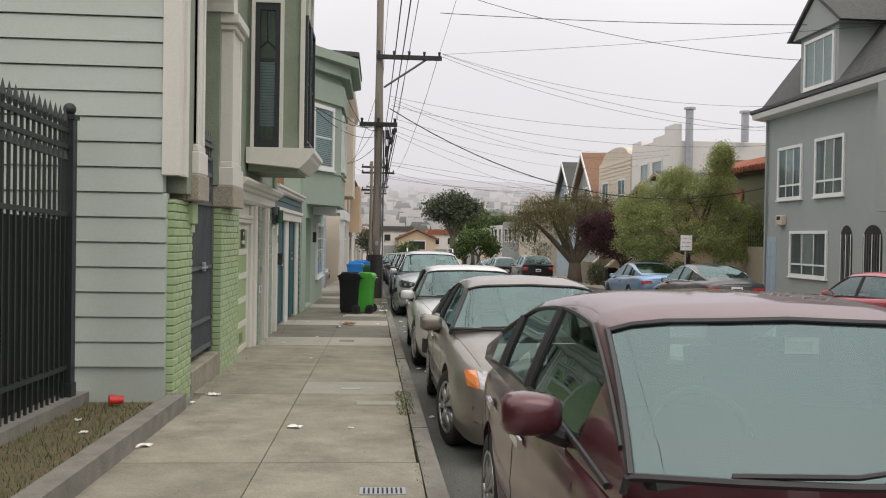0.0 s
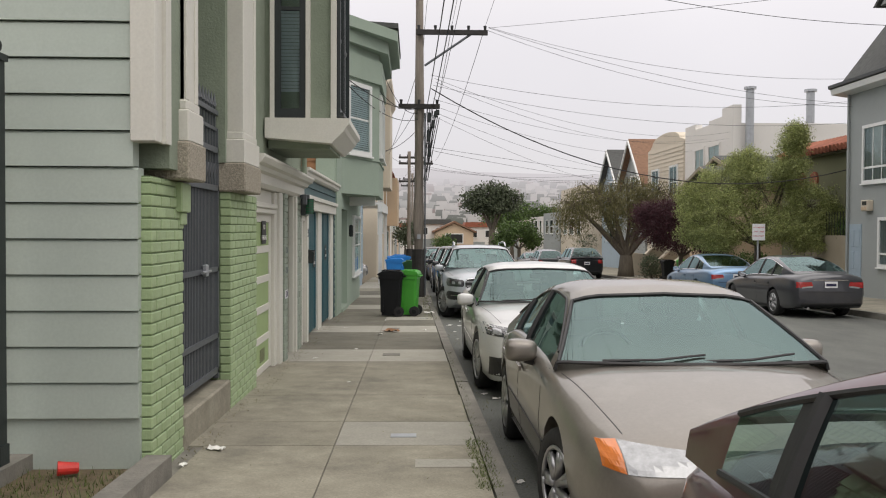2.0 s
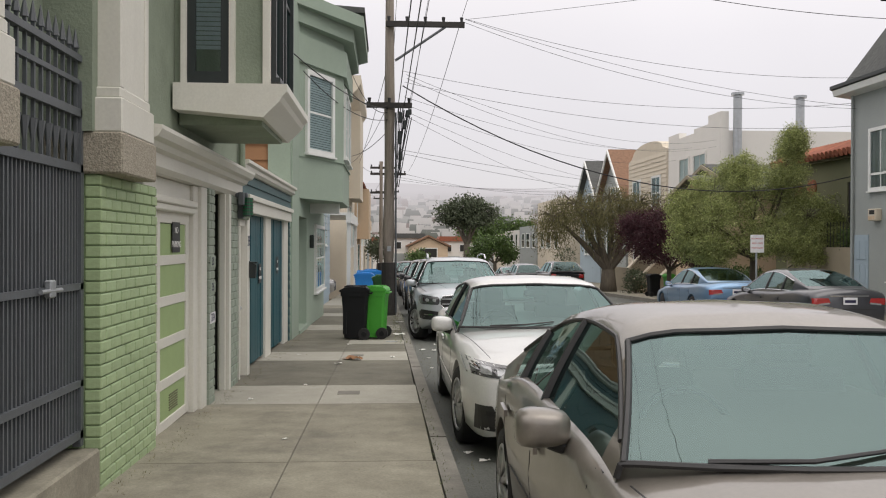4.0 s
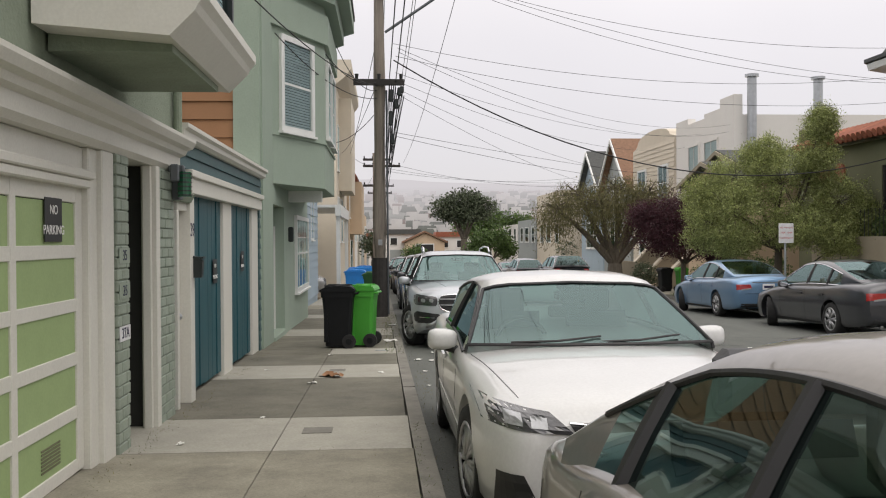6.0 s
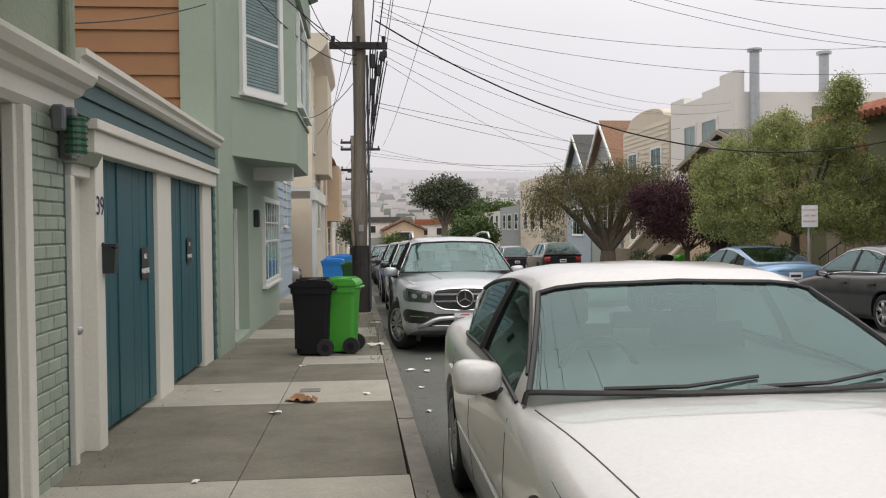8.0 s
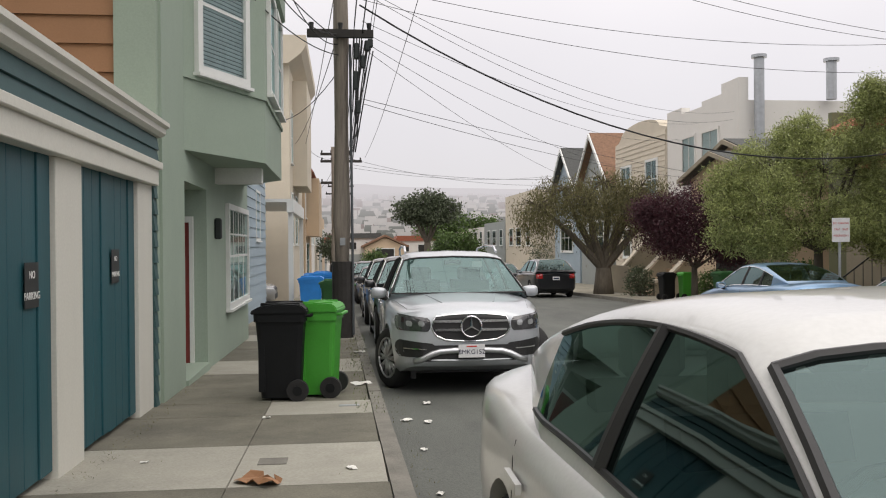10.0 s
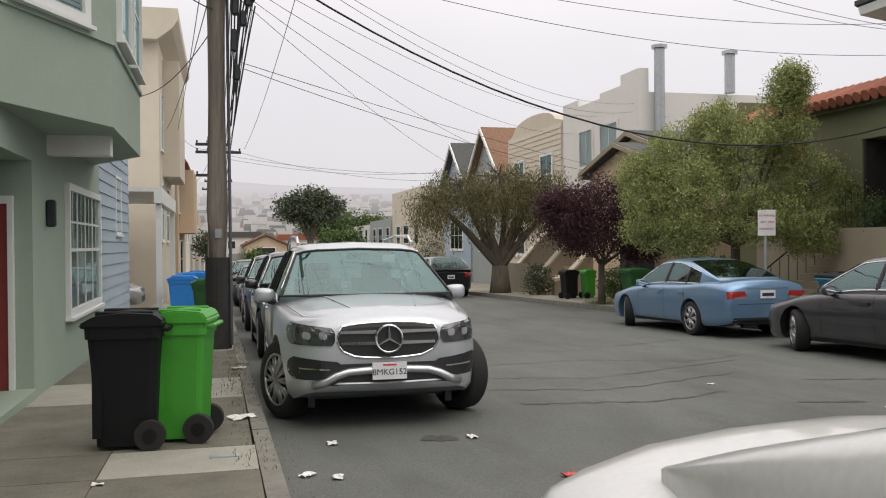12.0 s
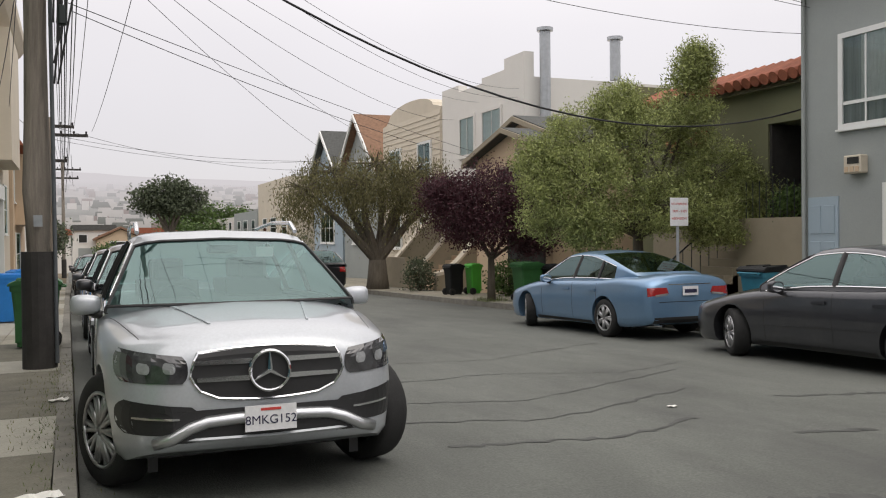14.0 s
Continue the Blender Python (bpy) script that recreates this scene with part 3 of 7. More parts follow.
# doorway with house numbers between the grey brick piers
part("doorway_jamb", B((-1.98, W + 0.01, 15.04, 15.15, -0.35, 1.86), (-1.96, W - 0.03, 15.0, 15.04, -0.35, 1.86), bevel=0.006), WHITE, house)
# near-black panels paint the shade at the doorway's back and far side
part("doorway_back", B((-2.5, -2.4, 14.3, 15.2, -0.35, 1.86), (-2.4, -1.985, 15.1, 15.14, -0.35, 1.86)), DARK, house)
dg = thing("security_door", (-2.2, 14.7, -0.33), "dark barred security door in the narrow doorway", "door")
part("frame", B((-2.3, -2.25, 14.42, 15.0, -0.33, 1.84)), DARK, dg)
for i in range(6):
    part("bar", B((-2.24, -2.22, 14.46 + 0.1 * i, 14.475 + 0.1 * i, -0.3, 1.8)), IRON, dg)
for zz, wd in ((1.12, "35"), (0.86, "35"), (0.55, "37A")):
    n = thing("house_number", (W + 0.004, 14.19, zz), "small white house number plate on the brick pier", "house number", "house numbers")
    part("plate", B((W + 0.002, W + 0.007, 14.0, 14.26, zz - 0.055, zz + 0.055)), BRICKS if wd == "35" else PLATE, n)
    text_part("numeral", wd, 0.11, Matrix.Translation((W + 0.009, 14.13, zz)) @ FACE_STREET, INK, n)
lan = thing("wall_lantern", (W + 0.1, 15.55, 1.9), "green ribbed glass wall lantern on a metal bracket", "lamp")
bm = bmesh.new(); cyl(bm, (W + 0.14, 15.5, 1.62), (W + 0.14, 15.5, 1.84), 0.06, 0.06, 16)
part("shade", bm, mat("lantern_green", (0.03, 0.14, 0.07), 0.2, bump=0), lan)
for i in range(6):
    bm = bmesh.new()
    cyl(bm, (W + 0.14, 15.5, 1.63 + i * 0.038), (W + 0.14, 15.5, 1.64 + i * 0.038), 0.067, 0.067, 16)
    part("cage_ring", bm, IRON, lan)
part("bracket", B((W + 0.0, W + 0.14, 15.46, 15.54, 1.84, 1.9), (W + 0.05, W + 0.12, 15.34, 15.4, 1.75, 1.9), (W, W + 0.08, 15.6, 15.72, 1.6, 1.86), bevel=0.01), GATE, lan)
bm = bmesh.new(); cyl(bm, (W + 0.03, 15.74, 2.15), (W + 0.03, 15.74, 6), 0.04)
part("downpipe", bm, STUCCO, house)


def window(parent, x, y0, y1, z0, z1, frame_m=WHITE2, f=0.07, sash=True, lights=1, back=BLIND, side=1, name="window", depth=0.06, slats=True):
    """A framed window on a wall that looks along x (side 1: +x, -1: -x)."""
    s = side
    g = part(name, B(*[(x - 0.02 * s, x + depth * s, *r) for r in ((y0 - f, y0, z0 - f, z1 + f), (y1, y1 + f, z0 - f, z1 + f), (y0, y1, z1, z1 + f), (y0, y1, z0 - f, z0))]), frame_m, parent)
    part("sill", B((x - 0.02 * s, x + (depth + 0.04) * s, y0 - f - 0.03, y1 + f + 0.03, z0 - f - 0.04, z0 - f)), frame_m, g)
    bars = []
    if sash:
        zm = z0 + (z1 - z0) * 0.5
        bars.append((x, x + 0.03 * s, y0, y1, zm - 0.02, zm + 0.02))
    for i in range(1, lights):
        ym = y0 + (y1 - y0) * i / lights
        bars.append((x, x + 0.032 * s, ym - 0.02, ym + 0.02, z0, z1))
    if bars:
        part("glazing_bar", B(*bars), frame_m, g)
    pb = bmesh.new()
    pb.faces.new([pb.verts.new((x + 0.024 * s, a, b)) for a, b in (((y0, z0), (y1, z0), (y1, z1), (y0, z1)) if s > 0 else ((y0, z0), (y0, z1), (y1, z1), (y1, z0)))])
    pme = bpy.data.meshes.new("pane")
    pb.to_mesh(pme)
    pb.free()
    o = part("pane", pme, WINGLASS, g)
    o.visible_shadow = False
    if back is BLIND and slats:
        bm = bmesh.new()
        n = int((z1 - z0) / 0.05)
        for i in range(n):
            B((x + 0.006 * s, x + 0.016 * s, y0, y1, z0 + i * 0.05, z0 + i * 0.05 + 0.038), bm=bm)
        part("blind", bm, BLIND, g)
    part("backing", B((x - 0.004 * s, x + 0.004 * s, y0, y1, z0, z1)), DARK if back is BLIND else back, g)
    return g


# bay of the siding house
bay = part("bay", B((W - 0.1, -1.1, 12.62, 14.2, 2.62, 8)), STUCCO, house)
part("bay_moulding", prism([(W, 2.42), (-1.12, 2.36), (-0.98, 2.5), (-0.96, 2.54), (-0.92, 2.58), (-0.92, 2.64), (W, 2.64)], "y", 12.46, 14.36), WHITE, house)
part("bay_soffit", B((W, -1.16, 12.7, 14.1, 2.32, 2.44)), STUCCO, house)
part("bay_corner", B((-1.14, -1.08, 12.58, 12.66, 2.64, 8), (-1.13, -1.07, 13.28, 13.36, 2.64, 8), (-1.14, -1.08, 14.12, 14.22, 2.64, 8)), WHITE, house)
window(bay, -1.1, 12.74, 13.2, 2.78, 4.5, IRON, 0.05, back=DARK)
window(bay, -1.1, 13.46, 14.04, 2.78, 4.5, IRON, 0.05, back=DARK)
# the window in the bay's side, which looks up the street
g = part("window", B((-1.82, -1.77, 12.56, 12.62, 2.64, 4.8), (-1.42, -1.37, 12.56, 12.62, 2.64, 4.8), (-1.77, -1.42, 12.56, 12.62, 4.68, 4.8)), WHITE, bay)
part("sash", B((-1.77, -1.7, 12.58, 12.64, 2.66, 4.68), (-1.49, -1.42, 12.58, 12.64, 2.66, 4.68), (-1.7, -1.49, 12.58, 12.64, 2.66, 2.76), (-1.7, -1.49, 12.58, 12.64, 4.58, 4.68), (-1.7, -1.49, 12.58, 12.64, 3.86, 3.9)), IRON, g)
bm = bmesh.new()
cyl(bm, (-1.7, 12.6, 4.05), (-1.595, 12.6, 4.15), 0.012, n=6); cyl(bm, (-1.49, 12.6, 4.05), (-1.595, 12.6, 4.15), 0.012, n=6); cyl(bm, (-1.595, 12.6, 4.15), (-1.595, 12.6, 4.58), 0.012, n=6)
part("leaded_bar", bm, IRON, g)
pb = bmesh.new()
pb.faces.new([pb.verts.new((a, 12.606, b)) for a, b in ((-1.7, 2.76), (-1.49, 2.76), (-1.49, 4.58), (-1.7, 4.58))])
pme = bpy.data.meshes.new("pane")
pb.to_mesh(pme)
pb.free()
part("pane", pme, WINGLASS, g)
bm = bmesh.new()
for i in range(24):
    B((-1.7, -1.49, 12.612, 12.616, 2.95 + i * 0.04, 2.982 + i * 0.04), bm=bm)
part("blind", bm, BLIND, g)
part("cap", B((W, -1.0, 12.5, 14.3, 5.2, 5.4)), WHITE, house)

# iron fence
fence = thing("iron_fence", (-2.7, 6, 0.1), "tall black wrought iron fence with spear finials and a dark screen", "fence")
FX = -2.7
for zz in (0.3, 1.63, 2.21, 2.35):
    part("rail", slanted(FX - 0.02, FX + 0.02, -2, 7.9, zz + 0.1, zz + 0.14), IRON, fence)
bar = bmesh.new()
B((-0.011, 0.011, -0.011, 0.011, 0.16, 2.49), bm=bar)
cyl(bar, (0, 0, 2.49), (0, 0, 2.55), 0.012, 0.026, 6); cyl(bar, (0, 0, 2.55), (0, 0, 2.67), 0.026, 0.001, 6); cyl(bar, (0, 0, 2.22), (0, 0, 2.32), 0.03, 0.012, 6)
bme = bpy.data.meshes.new("bar"); bar.to_mesh(bme); bar.free(); bme.materials.append(IRON)
for i in range(78):
    o = new("bar", bme)
    o.parent = fence
    y = 7.8 - i * 0.115
    o.matrix_parent_inverse = Matrix.Translation(fence.location).inverted()
    o.location = (FX, y, gz(y))
part("screen", slanted(FX - 0.03, FX - 0.024, -2, 7.86, 0.2, 1.7), DARK, fence, "dark mesh screen behind the lower bars")
pb = B((FX - 0.05, FX + 0.05, 7.86, 7.96, -0.1, 2.4), (FX - 0.065, FX + 0.065, 7.845, 7.975, 2.4, 2.44), (FX - 0.06, FX + 0.06, 7.85, 7.97, -0.05, 0.1))
bmesh.ops.create_uvsphere(pb, u_segments=12, v_segments=8, radius=0.055, matrix=Matrix.Translation((FX, 7.91, 2.49)))
part("post", pb, IRON, fence)

# ---- teal garage ----
tg = thing("teal_garage", (-3, 18.5, gz(18)), "one-storey teal garage building with white trim and coping", "garage", kind="structure")
for bx in ((-9, -2.16, 15.88, 21.5, -0.6, 2.2), (-2.16, W - 0.06, 15.82, 15.9, -0.5, 2.2), (-2.16, W - 0.06, 21.34, 21.5, -0.6, 2.0)):
    part("wall", B(bx), TEALS, tg)
for i in range(2):
    part("siding_board", prism([(-2.16, 1.93 + i * 0.13), (W + 0.0, 1.93 + i * 0.13), (W - 0.02, 2.055 + i * 0.13), (-2.16, 2.055 + i * 0.13)], "y", 15.88, 21.46), TEALS, tg)
for i in range(15):
    part("siding_board", prism([(-2.16, -0.5 + i * 0.16), (W - 0.02, -0.5 + i * 0.16), (W - 0.04, -0.342 + i * 0.16), (-2.16, -0.342 + i * 0.16)], "y", 21.345, 21.49), TEALS, tg)
part("coping", prism([(-2.6, 2.19), (W + 0.02, 2.19), (W + 0.06, 2.22), (W + 0.06, 2.27), (W + 0.1, 2.29), (W + 0.1, 2.33), (-2.6, 2.36)], "y", 15.86, 21.5), WHITE, tg)
part("roof", B((-9, -2.2, 15.9, 21.5, 2.2, 2.3)), SHINGLE, tg)
for bx in ((-2.16, W + 0.01, 16.32, 16.5, -0.42, 1.7), (-2.16, W - 0.05, 18.42, 19.0, -0.46, 1.7), (-2.16, W - 0.05, 20.75, 21.34, -0.5, 1.7), (-2.16, W + 0.015, 16.3, 21.36, 1.7, 1.86), (-2.16, W + 0.05, 16.26, 21.4, 1.86, 1.93), (-2.16, W - 0.02, 15.92, 16.3, 1.52, 1.66), (-2.16, W - 0.02, 15.9, 15.97, -0.4, 1.52)):
    part("frame_board", B(bx, bevel=0.006), WHITE, tg)
part("cornice_moulding", prism([(-2.1, 1.6), (W + 0.02, 1.6), (W + 0.06, 1.68), (-2.1, 1.7)], "y", 15.88, 16.32), STUCCO, tg)
wd = thing("white_door", (-2.1, 16.1, -0.4), "weathered white flush door with a brass knob", "door")
part("leaf", B((-2.15, W - 0.1, 15.97, 16.32, -0.38, 1.52)), WHITE, wd)
bm = bmesh.new(); bmesh.ops.create_uvsphere(bm, u_segments=10, v_segments=8, radius=0.035, matrix=Matrix.Translation((W - 0.06, 16.1, 0.5))); cyl(bm, (W - 0.1, 16.1, 0.72), (W - 0.085, 16.1, 0.72), 0.028)
part("knob", bm, STEEL, wd, "tarnished metal knob and lock")
for y0, y1 in ((16.5, 17.45), (17.46, 18.42), (19.0, 19.87), (19.88, 20.75)):
    d = thing("garage_leaf", (-2.0, (y0 + y1) / 2, gz(y0)), "tall teal painted vertical-board garage door leaf, shut", "garage door", "teal garage doors")
    n = 4
    for i in range(n):
        ya, yb = y0 + (y1 - y0) * i / n, y0 + (y1 - y0) * (i + 1) / n
        part("board", B((-2.08, W - 0.1 + 0.012 * (i == n - 1), ya + 0.003, yb - 0.003, gz(y0) + 0.03, 1.7), bevel=0.004), TEAL, d)
    part("backing", B((-2.12, -2.08, y0, y1, gz(y0) + 0.03, 1.7)), DARK, d)
small_sign(W - 0.085, 18.05, 0.87, 0.24, 0.28, ["NO", "PARKING"], "no_parking_sign", "black and white no parking sign on a teal door", True, 0.066)
small_sign(W - 0.085, 20.05, 0.94, 0.24, 0.28, ["NO", "PARKING"], "no_parking_sign", "black and white no parking sign on a teal door", True, 0.06)
slot = thing("letter_slot", (W - 0.08, 16.62, 0.72), "small tarnished brass letter slot on a teal door", "letter slot")
part("flap", B((W - 0.1, W - 0.07, 16.55, 16.78, 0.68, 0.76), bevel=0.006), mat("tarnished_brass", (0.35, 0.29, 0.16), 0.45, 0.7, bump=0.05), slot)
n39 = thing("house_number", (W + 0.015, 16.41, 1.33), "black house number on a white door frame", "house number", "house numbers")
text_part("numeral", "39", 0.19, Matrix.Translation((W + 0.013, 16.4, 1.33)) @ FACE_STREET, INK, n39)
mb = thing("mailbox", (W + 0.05, 16.5, 0.9), "black wall mailbox with a sloped lid", "mailbox")
part("box", prism([(W + 0.01, 0.86), (W + 0.09, 0.86), (W + 0.1, 1.03), (W + 0.01, 1.08)], "y", 16.43, 16.53), IRON, mb)
part("lid", B((W + 0.0, W + 0.11, 16.42, 16.54, 1.05, 1.07)), IRON, mb)

# ---- sage stucco house with a brown side ----
sh = thing("stucco_house", (-4, 25.5, gz(25)), "sage green stucco house with a first-floor bay and brown clapboard side", "house", kind="structure")
for bx in ((-12, W, 21.6, 22.85, -0.8, 6.3), (-12, W, 24.5, 29.6, -0.8, 6.3), (-12, W, 22.85, 24.5, 1.86, 6.3), (-12, -2.9, 22.85, 24.5, -0.8, 1.86)):
    part("wall", B(bx), MINT, sh)
for i in range(30):
    z = 2.0 + i * 0.285
    if z < 6.2:
        part("clapboard", prism([(21.6, z), (21.555, z), (21.58, z + 0.282), (21.6, z + 0.282)], "x", -12, -2.28), BROWN, sh)
part("corner_pier", B((-2.3, W - 0.03, 21.5, 21.62, -0.6, 6.3)), MINT, sh)
part("threshold", B((-2.9, W + 0.03, 22.85, 24.5, -0.75, gz(23.6) + 0.08)), MINT, sh)
dr = thing("red_door", (-2.75, 23.6, -0.4), "dark red front door in a white frame inside the porch recess", "door")
part("leaf", B((-2.85, -2.08, 24.44, 24.49, -0.5, 1.42)), RED, dr)
part("frame", B((-2.08, -2.03, 24.42, 24.497, -0.5, 1.5), (-2.88, -2.08, 24.42, 24.497, 1.42, 1.5)), WHITE2, dr)
ww = window(sh, W, 26.5, 29.25, 0.2, 1.68, WHITE2, 0.09, True, 4, back=CURTAIN)
bm = bmesh.new()
for k in range(4):
    ym = 26.5 + 2.75 * (k + 0.5) / 4
    B((W, W + 0.026, ym - 0.012, ym + 0.012, 0.94, 1.68), bm=bm)
B((W, W + 0.026, 26.5, 29.25, 1.28, 1.31), bm=bm)
part("muntin", bm, WHITE2, ww)
bayp = [(W - 0.05, 22.75), (-1.08, 24.55), (-1.08, 27.7), (W - 0.05, 29.2)]
sb = part("bay", prism(bayp, "z", 2.22, 6.1), MINT, sh)
part("bay_base", prism([(W - 0.05, 22.7), (-1.05, 24.53), (-1.05, 27.75), (W - 0.05, 29.3)], "z", 3.06, 3.11), MINT, sh)
part("soffit_beam", B((W, -1.2, 25.3, 25.55, 2.0, 2.24)), WHITE2, sh)
cp = [(W - 0.05, 22.3), (-0.62, 24.3), (-0.62, 28.0), (W - 0.05, 29.7)]
cp2 = [(W - 0.05, 22.5), (-0.85, 24.4), (-0.85, 27.9), (W - 0.05, 29.5)]
part("cornice", prism(cp, "z", 6.0, 6.25, prism(cp2, "z", 5.7, 6.0)), MINT, sh)
part("roof_edge", prism([(-12, 21.4), (-0.6, 24.2), (-0.6, 28.1), (W, 29.8), (-12, 29.8)], "z", 6.3, 6.42), SHINGLE, sh)
part("upper_band", prism([(W - 0.05, 22.6), (-1.0, 24.5), (-1.0, 27.8), (W - 0.05, 29.4)], "z", 4.95, 5.5), MINT, sh)
window(sb, -1.08, 25.0, 26.0, 3.3, 4.7, WHITE2, 0.08)
window(sb, -1.08, 26.4, 27.4, 3.3, 4.7, WHITE2, 0.08)
# window on the slanted face of the bay
wg = window(sb, 0, -0.55, 0.42, 3.25, 4.75, WHITE2, 0.1, True, 1)
va = Vector((-1.08 - (W - 0.05), 24.55 - 22.75, 0)).normalized()
mm = Matrix(((va.y, va.x, 0, (-1.08 + W - 0.05) / 2), (-va.x, va.y, 0, 23.65), (0, 0, 1, 0), (0, 0, 0, 1)))
wg.data.transform(mm)
for c in wg.children:
    c.data.transform(mm)
bl = thing("porch_light", (W + 0.05, 25.3, 1.4), "small black porch light on sage stucco", "lamp")
part("shade", B((W, W + 0.1, 25.2, 25.3, 1.2, 1.5), bevel=0.02), IRON, bl)

# ---- cars ----
from mathutils.bvhtree import BVHTree


def smooth_line(keys, s):
    """Monotone cubic through keys (s, v, ...) at s."""
    k = np.array(keys, float)
    out = []
    for c in range(1, k.shape[1]):
        x, y = k[:, 0], k[:, c]
        h, d = np.diff(x), np.diff(y) / np.diff(x)
        m = np.zeros(len(x))
        for i in range(1, len(x) - 1):
            if d[i - 1] * d[i] > 0:
                m[i] = 2 * d[i - 1] * d[i] / (d[i - 1] + d[i])
        m[0], m[-1] = d[0], d[-1]
        i = min(max(np.searchsorted(x, s) - 1, 0), len(h) - 1)
        t = (s - x[i]) / h[i]
        out.append((2 * t**3 - 3 * t**2 + 1) * y[i] + (t**3 - 2 * t**2 + t) * h[i] * m[i] + (-2 * t**3 + 3 * t**2) * y[i + 1] + (t**3 - t**2) * h[i] * m[i + 1])
    return out


def grid_mesh(bm, P, keep=None):
    V = [[bm.verts.new(p) for p in row] for row in P]
    for i in range(len(P) - 1):
        for j in range(len(P[0]) - 1):
            if keep is None or keep(i, j):
                f = (V[i][j], V[i][j + 1], V[i + 1][j + 1], V[i + 1][j])
                if len({tuple(round(c, 5) for c in v.co) for v in f}) > 2:
                    bm.faces.new(f)
    bmesh.ops.remove_doubles(bm, verts=bm.verts, dist=0.0005)
    loose = [v for v in bm.verts if not v.link_faces]
    bmesh.ops.delete(bm, geom=loose, context="VERTS")
    return bm


def build_car(label, spec, body_m, steer=0.0, group="parked cars"):
    """A car whose nose looks along -y, its front bumper at y = 0, standing on z = 0."""
    L, HW, name = spec["length"], spec["width"] / 2, spec.get("name", "car")
    car = thing(name, (0, 0, 0), label, "car", group)
    keys = spec["body"]  # (s, half width share, bottom, top at the middle, top at the shoulder)
    S = sorted(set([0, 0.012, 0.03, 0.055] + [i / 44 for i in range(1, 44)] + [0.945, 0.97, 0.988, 1.0]))
    P = []
    for s in S:
        w, zb, zt, zs = smooth_line(keys, s)
        w *= HW
        zm = zb + (zs - zb) * 0.55
        half = [(0, zt), (w * 0.35, zt - (zt - zs) * 0.1), (w * 0.62, zt - (zt - zs) * 0.32), (w * 0.82, zt - (zt - zs) * 0.7), (w * 0.92, zs), (w * 0.965, zs - 0.035), (w * 0.985, zs - 0.1), (w * 0.995, zm + 0.06), (w, zm), (w * 0.995, zm - 0.08), (w * 0.975, zb + 0.16), (w * 0.96, zb + 0.06), (w * 0.9, zb), (0, zb - 0.01)]
        ring = [(-x, s * L, z) for x, z in reversed(half)] + [(x, s * L, z) for x, z in half[1:]]
        P.append(ring)
    bm = bmesh.new()
    grid_mesh(bm, P)
    for row in (P[0], P[-1]):
        vs = []
        for p in row[:-1]:
            v = min(bm.verts, key=lambda q: (q.co - Vector(p)).length)
            if v not in vs:
                vs.append(v)
        try:
            bm.faces.new(vs)
        except ValueError:
            pass
    bmesh.ops.recalc_face_normals(bm, faces=bm.faces)
    tree = BVHTree.FromBMesh(bm)
    R = spec["wheel"]
    fw, rw = spec["axles"]
    body = part("body", bm, body_m, car, smooth=True)
    cutter = bmesh.new()
    for y in (fw, rw):
        for sx in (-1, 1):
            cyl(cutter, (sx * (HW - 0.34), y, R), (sx * (HW + 0.2), y, R), R + 0.055, n=32)
    cm = bpy.data.meshes.new("arch_cut")
    cutter.to_mesh(cm)
    cutter.free()
    co = bpy.data.objects.new("arch_cut", cm)
    scene.collection.objects.link(co)
    md = body.modifiers.new("arches", "BOOLEAN")
    md.object, md.operation, md.solver = co, "DIFFERENCE", "EXACT"
    dg = bpy.context.evaluated_depsgraph_get()
    dg.update()
    me = bpy.data.meshes.new_from_object(body.evaluated_get(dg))
    body.modifiers.clear()
    body.data = me
    if not me.materials:
        me.materials.append(body_m)
    bpy.data.objects.remove(co)
    me.set_sharp_from_angle(angle=radians(40))
    part("wheel_well", B(*[(sx * (HW - 0.36), sx * (HW - 0.3), y - R - 0.06, y + R + 0.06, 0.15, R * 2 + 0.08) for y in (fw, rw) for sx in (-1, 1)], (-HW * 0.72, HW * 0.72, 0.6, L - 0.5, 0.2, 0.3)), PLASTIC, car)

    def patch(pname, side, quad, m, parent=None, off=0.006, n=(8, 5), label="", thick=0.02):
        """A thin shaped piece that lies on the body; quad: corners (a, z) seen from 'front', 'rear', 'left' or 'right'."""
        rows_out = []
        for i in range(n[1] + 1):
            v, row = i / n[1], []
            for j in range(n[0] + 1):
                u = j / n[0]
                a = Vector(quad(u, v)) if callable(quad) else (Vector(quad[0]) * (1 - u) + Vector(quad[1]) * u) * (1 - v) + (Vector(quad[3]) * (1 - u) + Vector(quad[2]) * u) * v
                o, d = {"front": ((a.x, -2, a.y), (0, 1, 0)), "rear": ((a.x, L + 2, a.y), (0, -1, 0)), "left": ((-3, a.x, a.y), (1, 0, 0)), "right": ((3, a.x, a.y), (-1, 0, 0)), "top": ((a.x, a.y, 3), (0, 0, -1))}[side]
                hit = tree.ray_cast(Vector(o), Vector(d))[0]
                row.append((hit if hit else Vector(o) + Vector(d) * 2.05) - Vector(d) * off)
            rows_out.append(row)
        d = Vector({"front": (0, 1, 0), "rear": (0, -1, 0), "left": (1, 0, 0), "right": (-1, 0, 0), "top": (0, 0, -1)}[side])
        b = bmesh.new()
        A = [[b.verts.new(p) for p in r] for r in rows_out]
        C = [[b.verts.new(p + d * thick) for p in r] for r in rows_out]
        for i in range(n[1]):
            for j in range(n[0]):
                b.faces.new((A[i][j], A[i][j + 1], A[i + 1][j + 1], A[i + 1][j]))
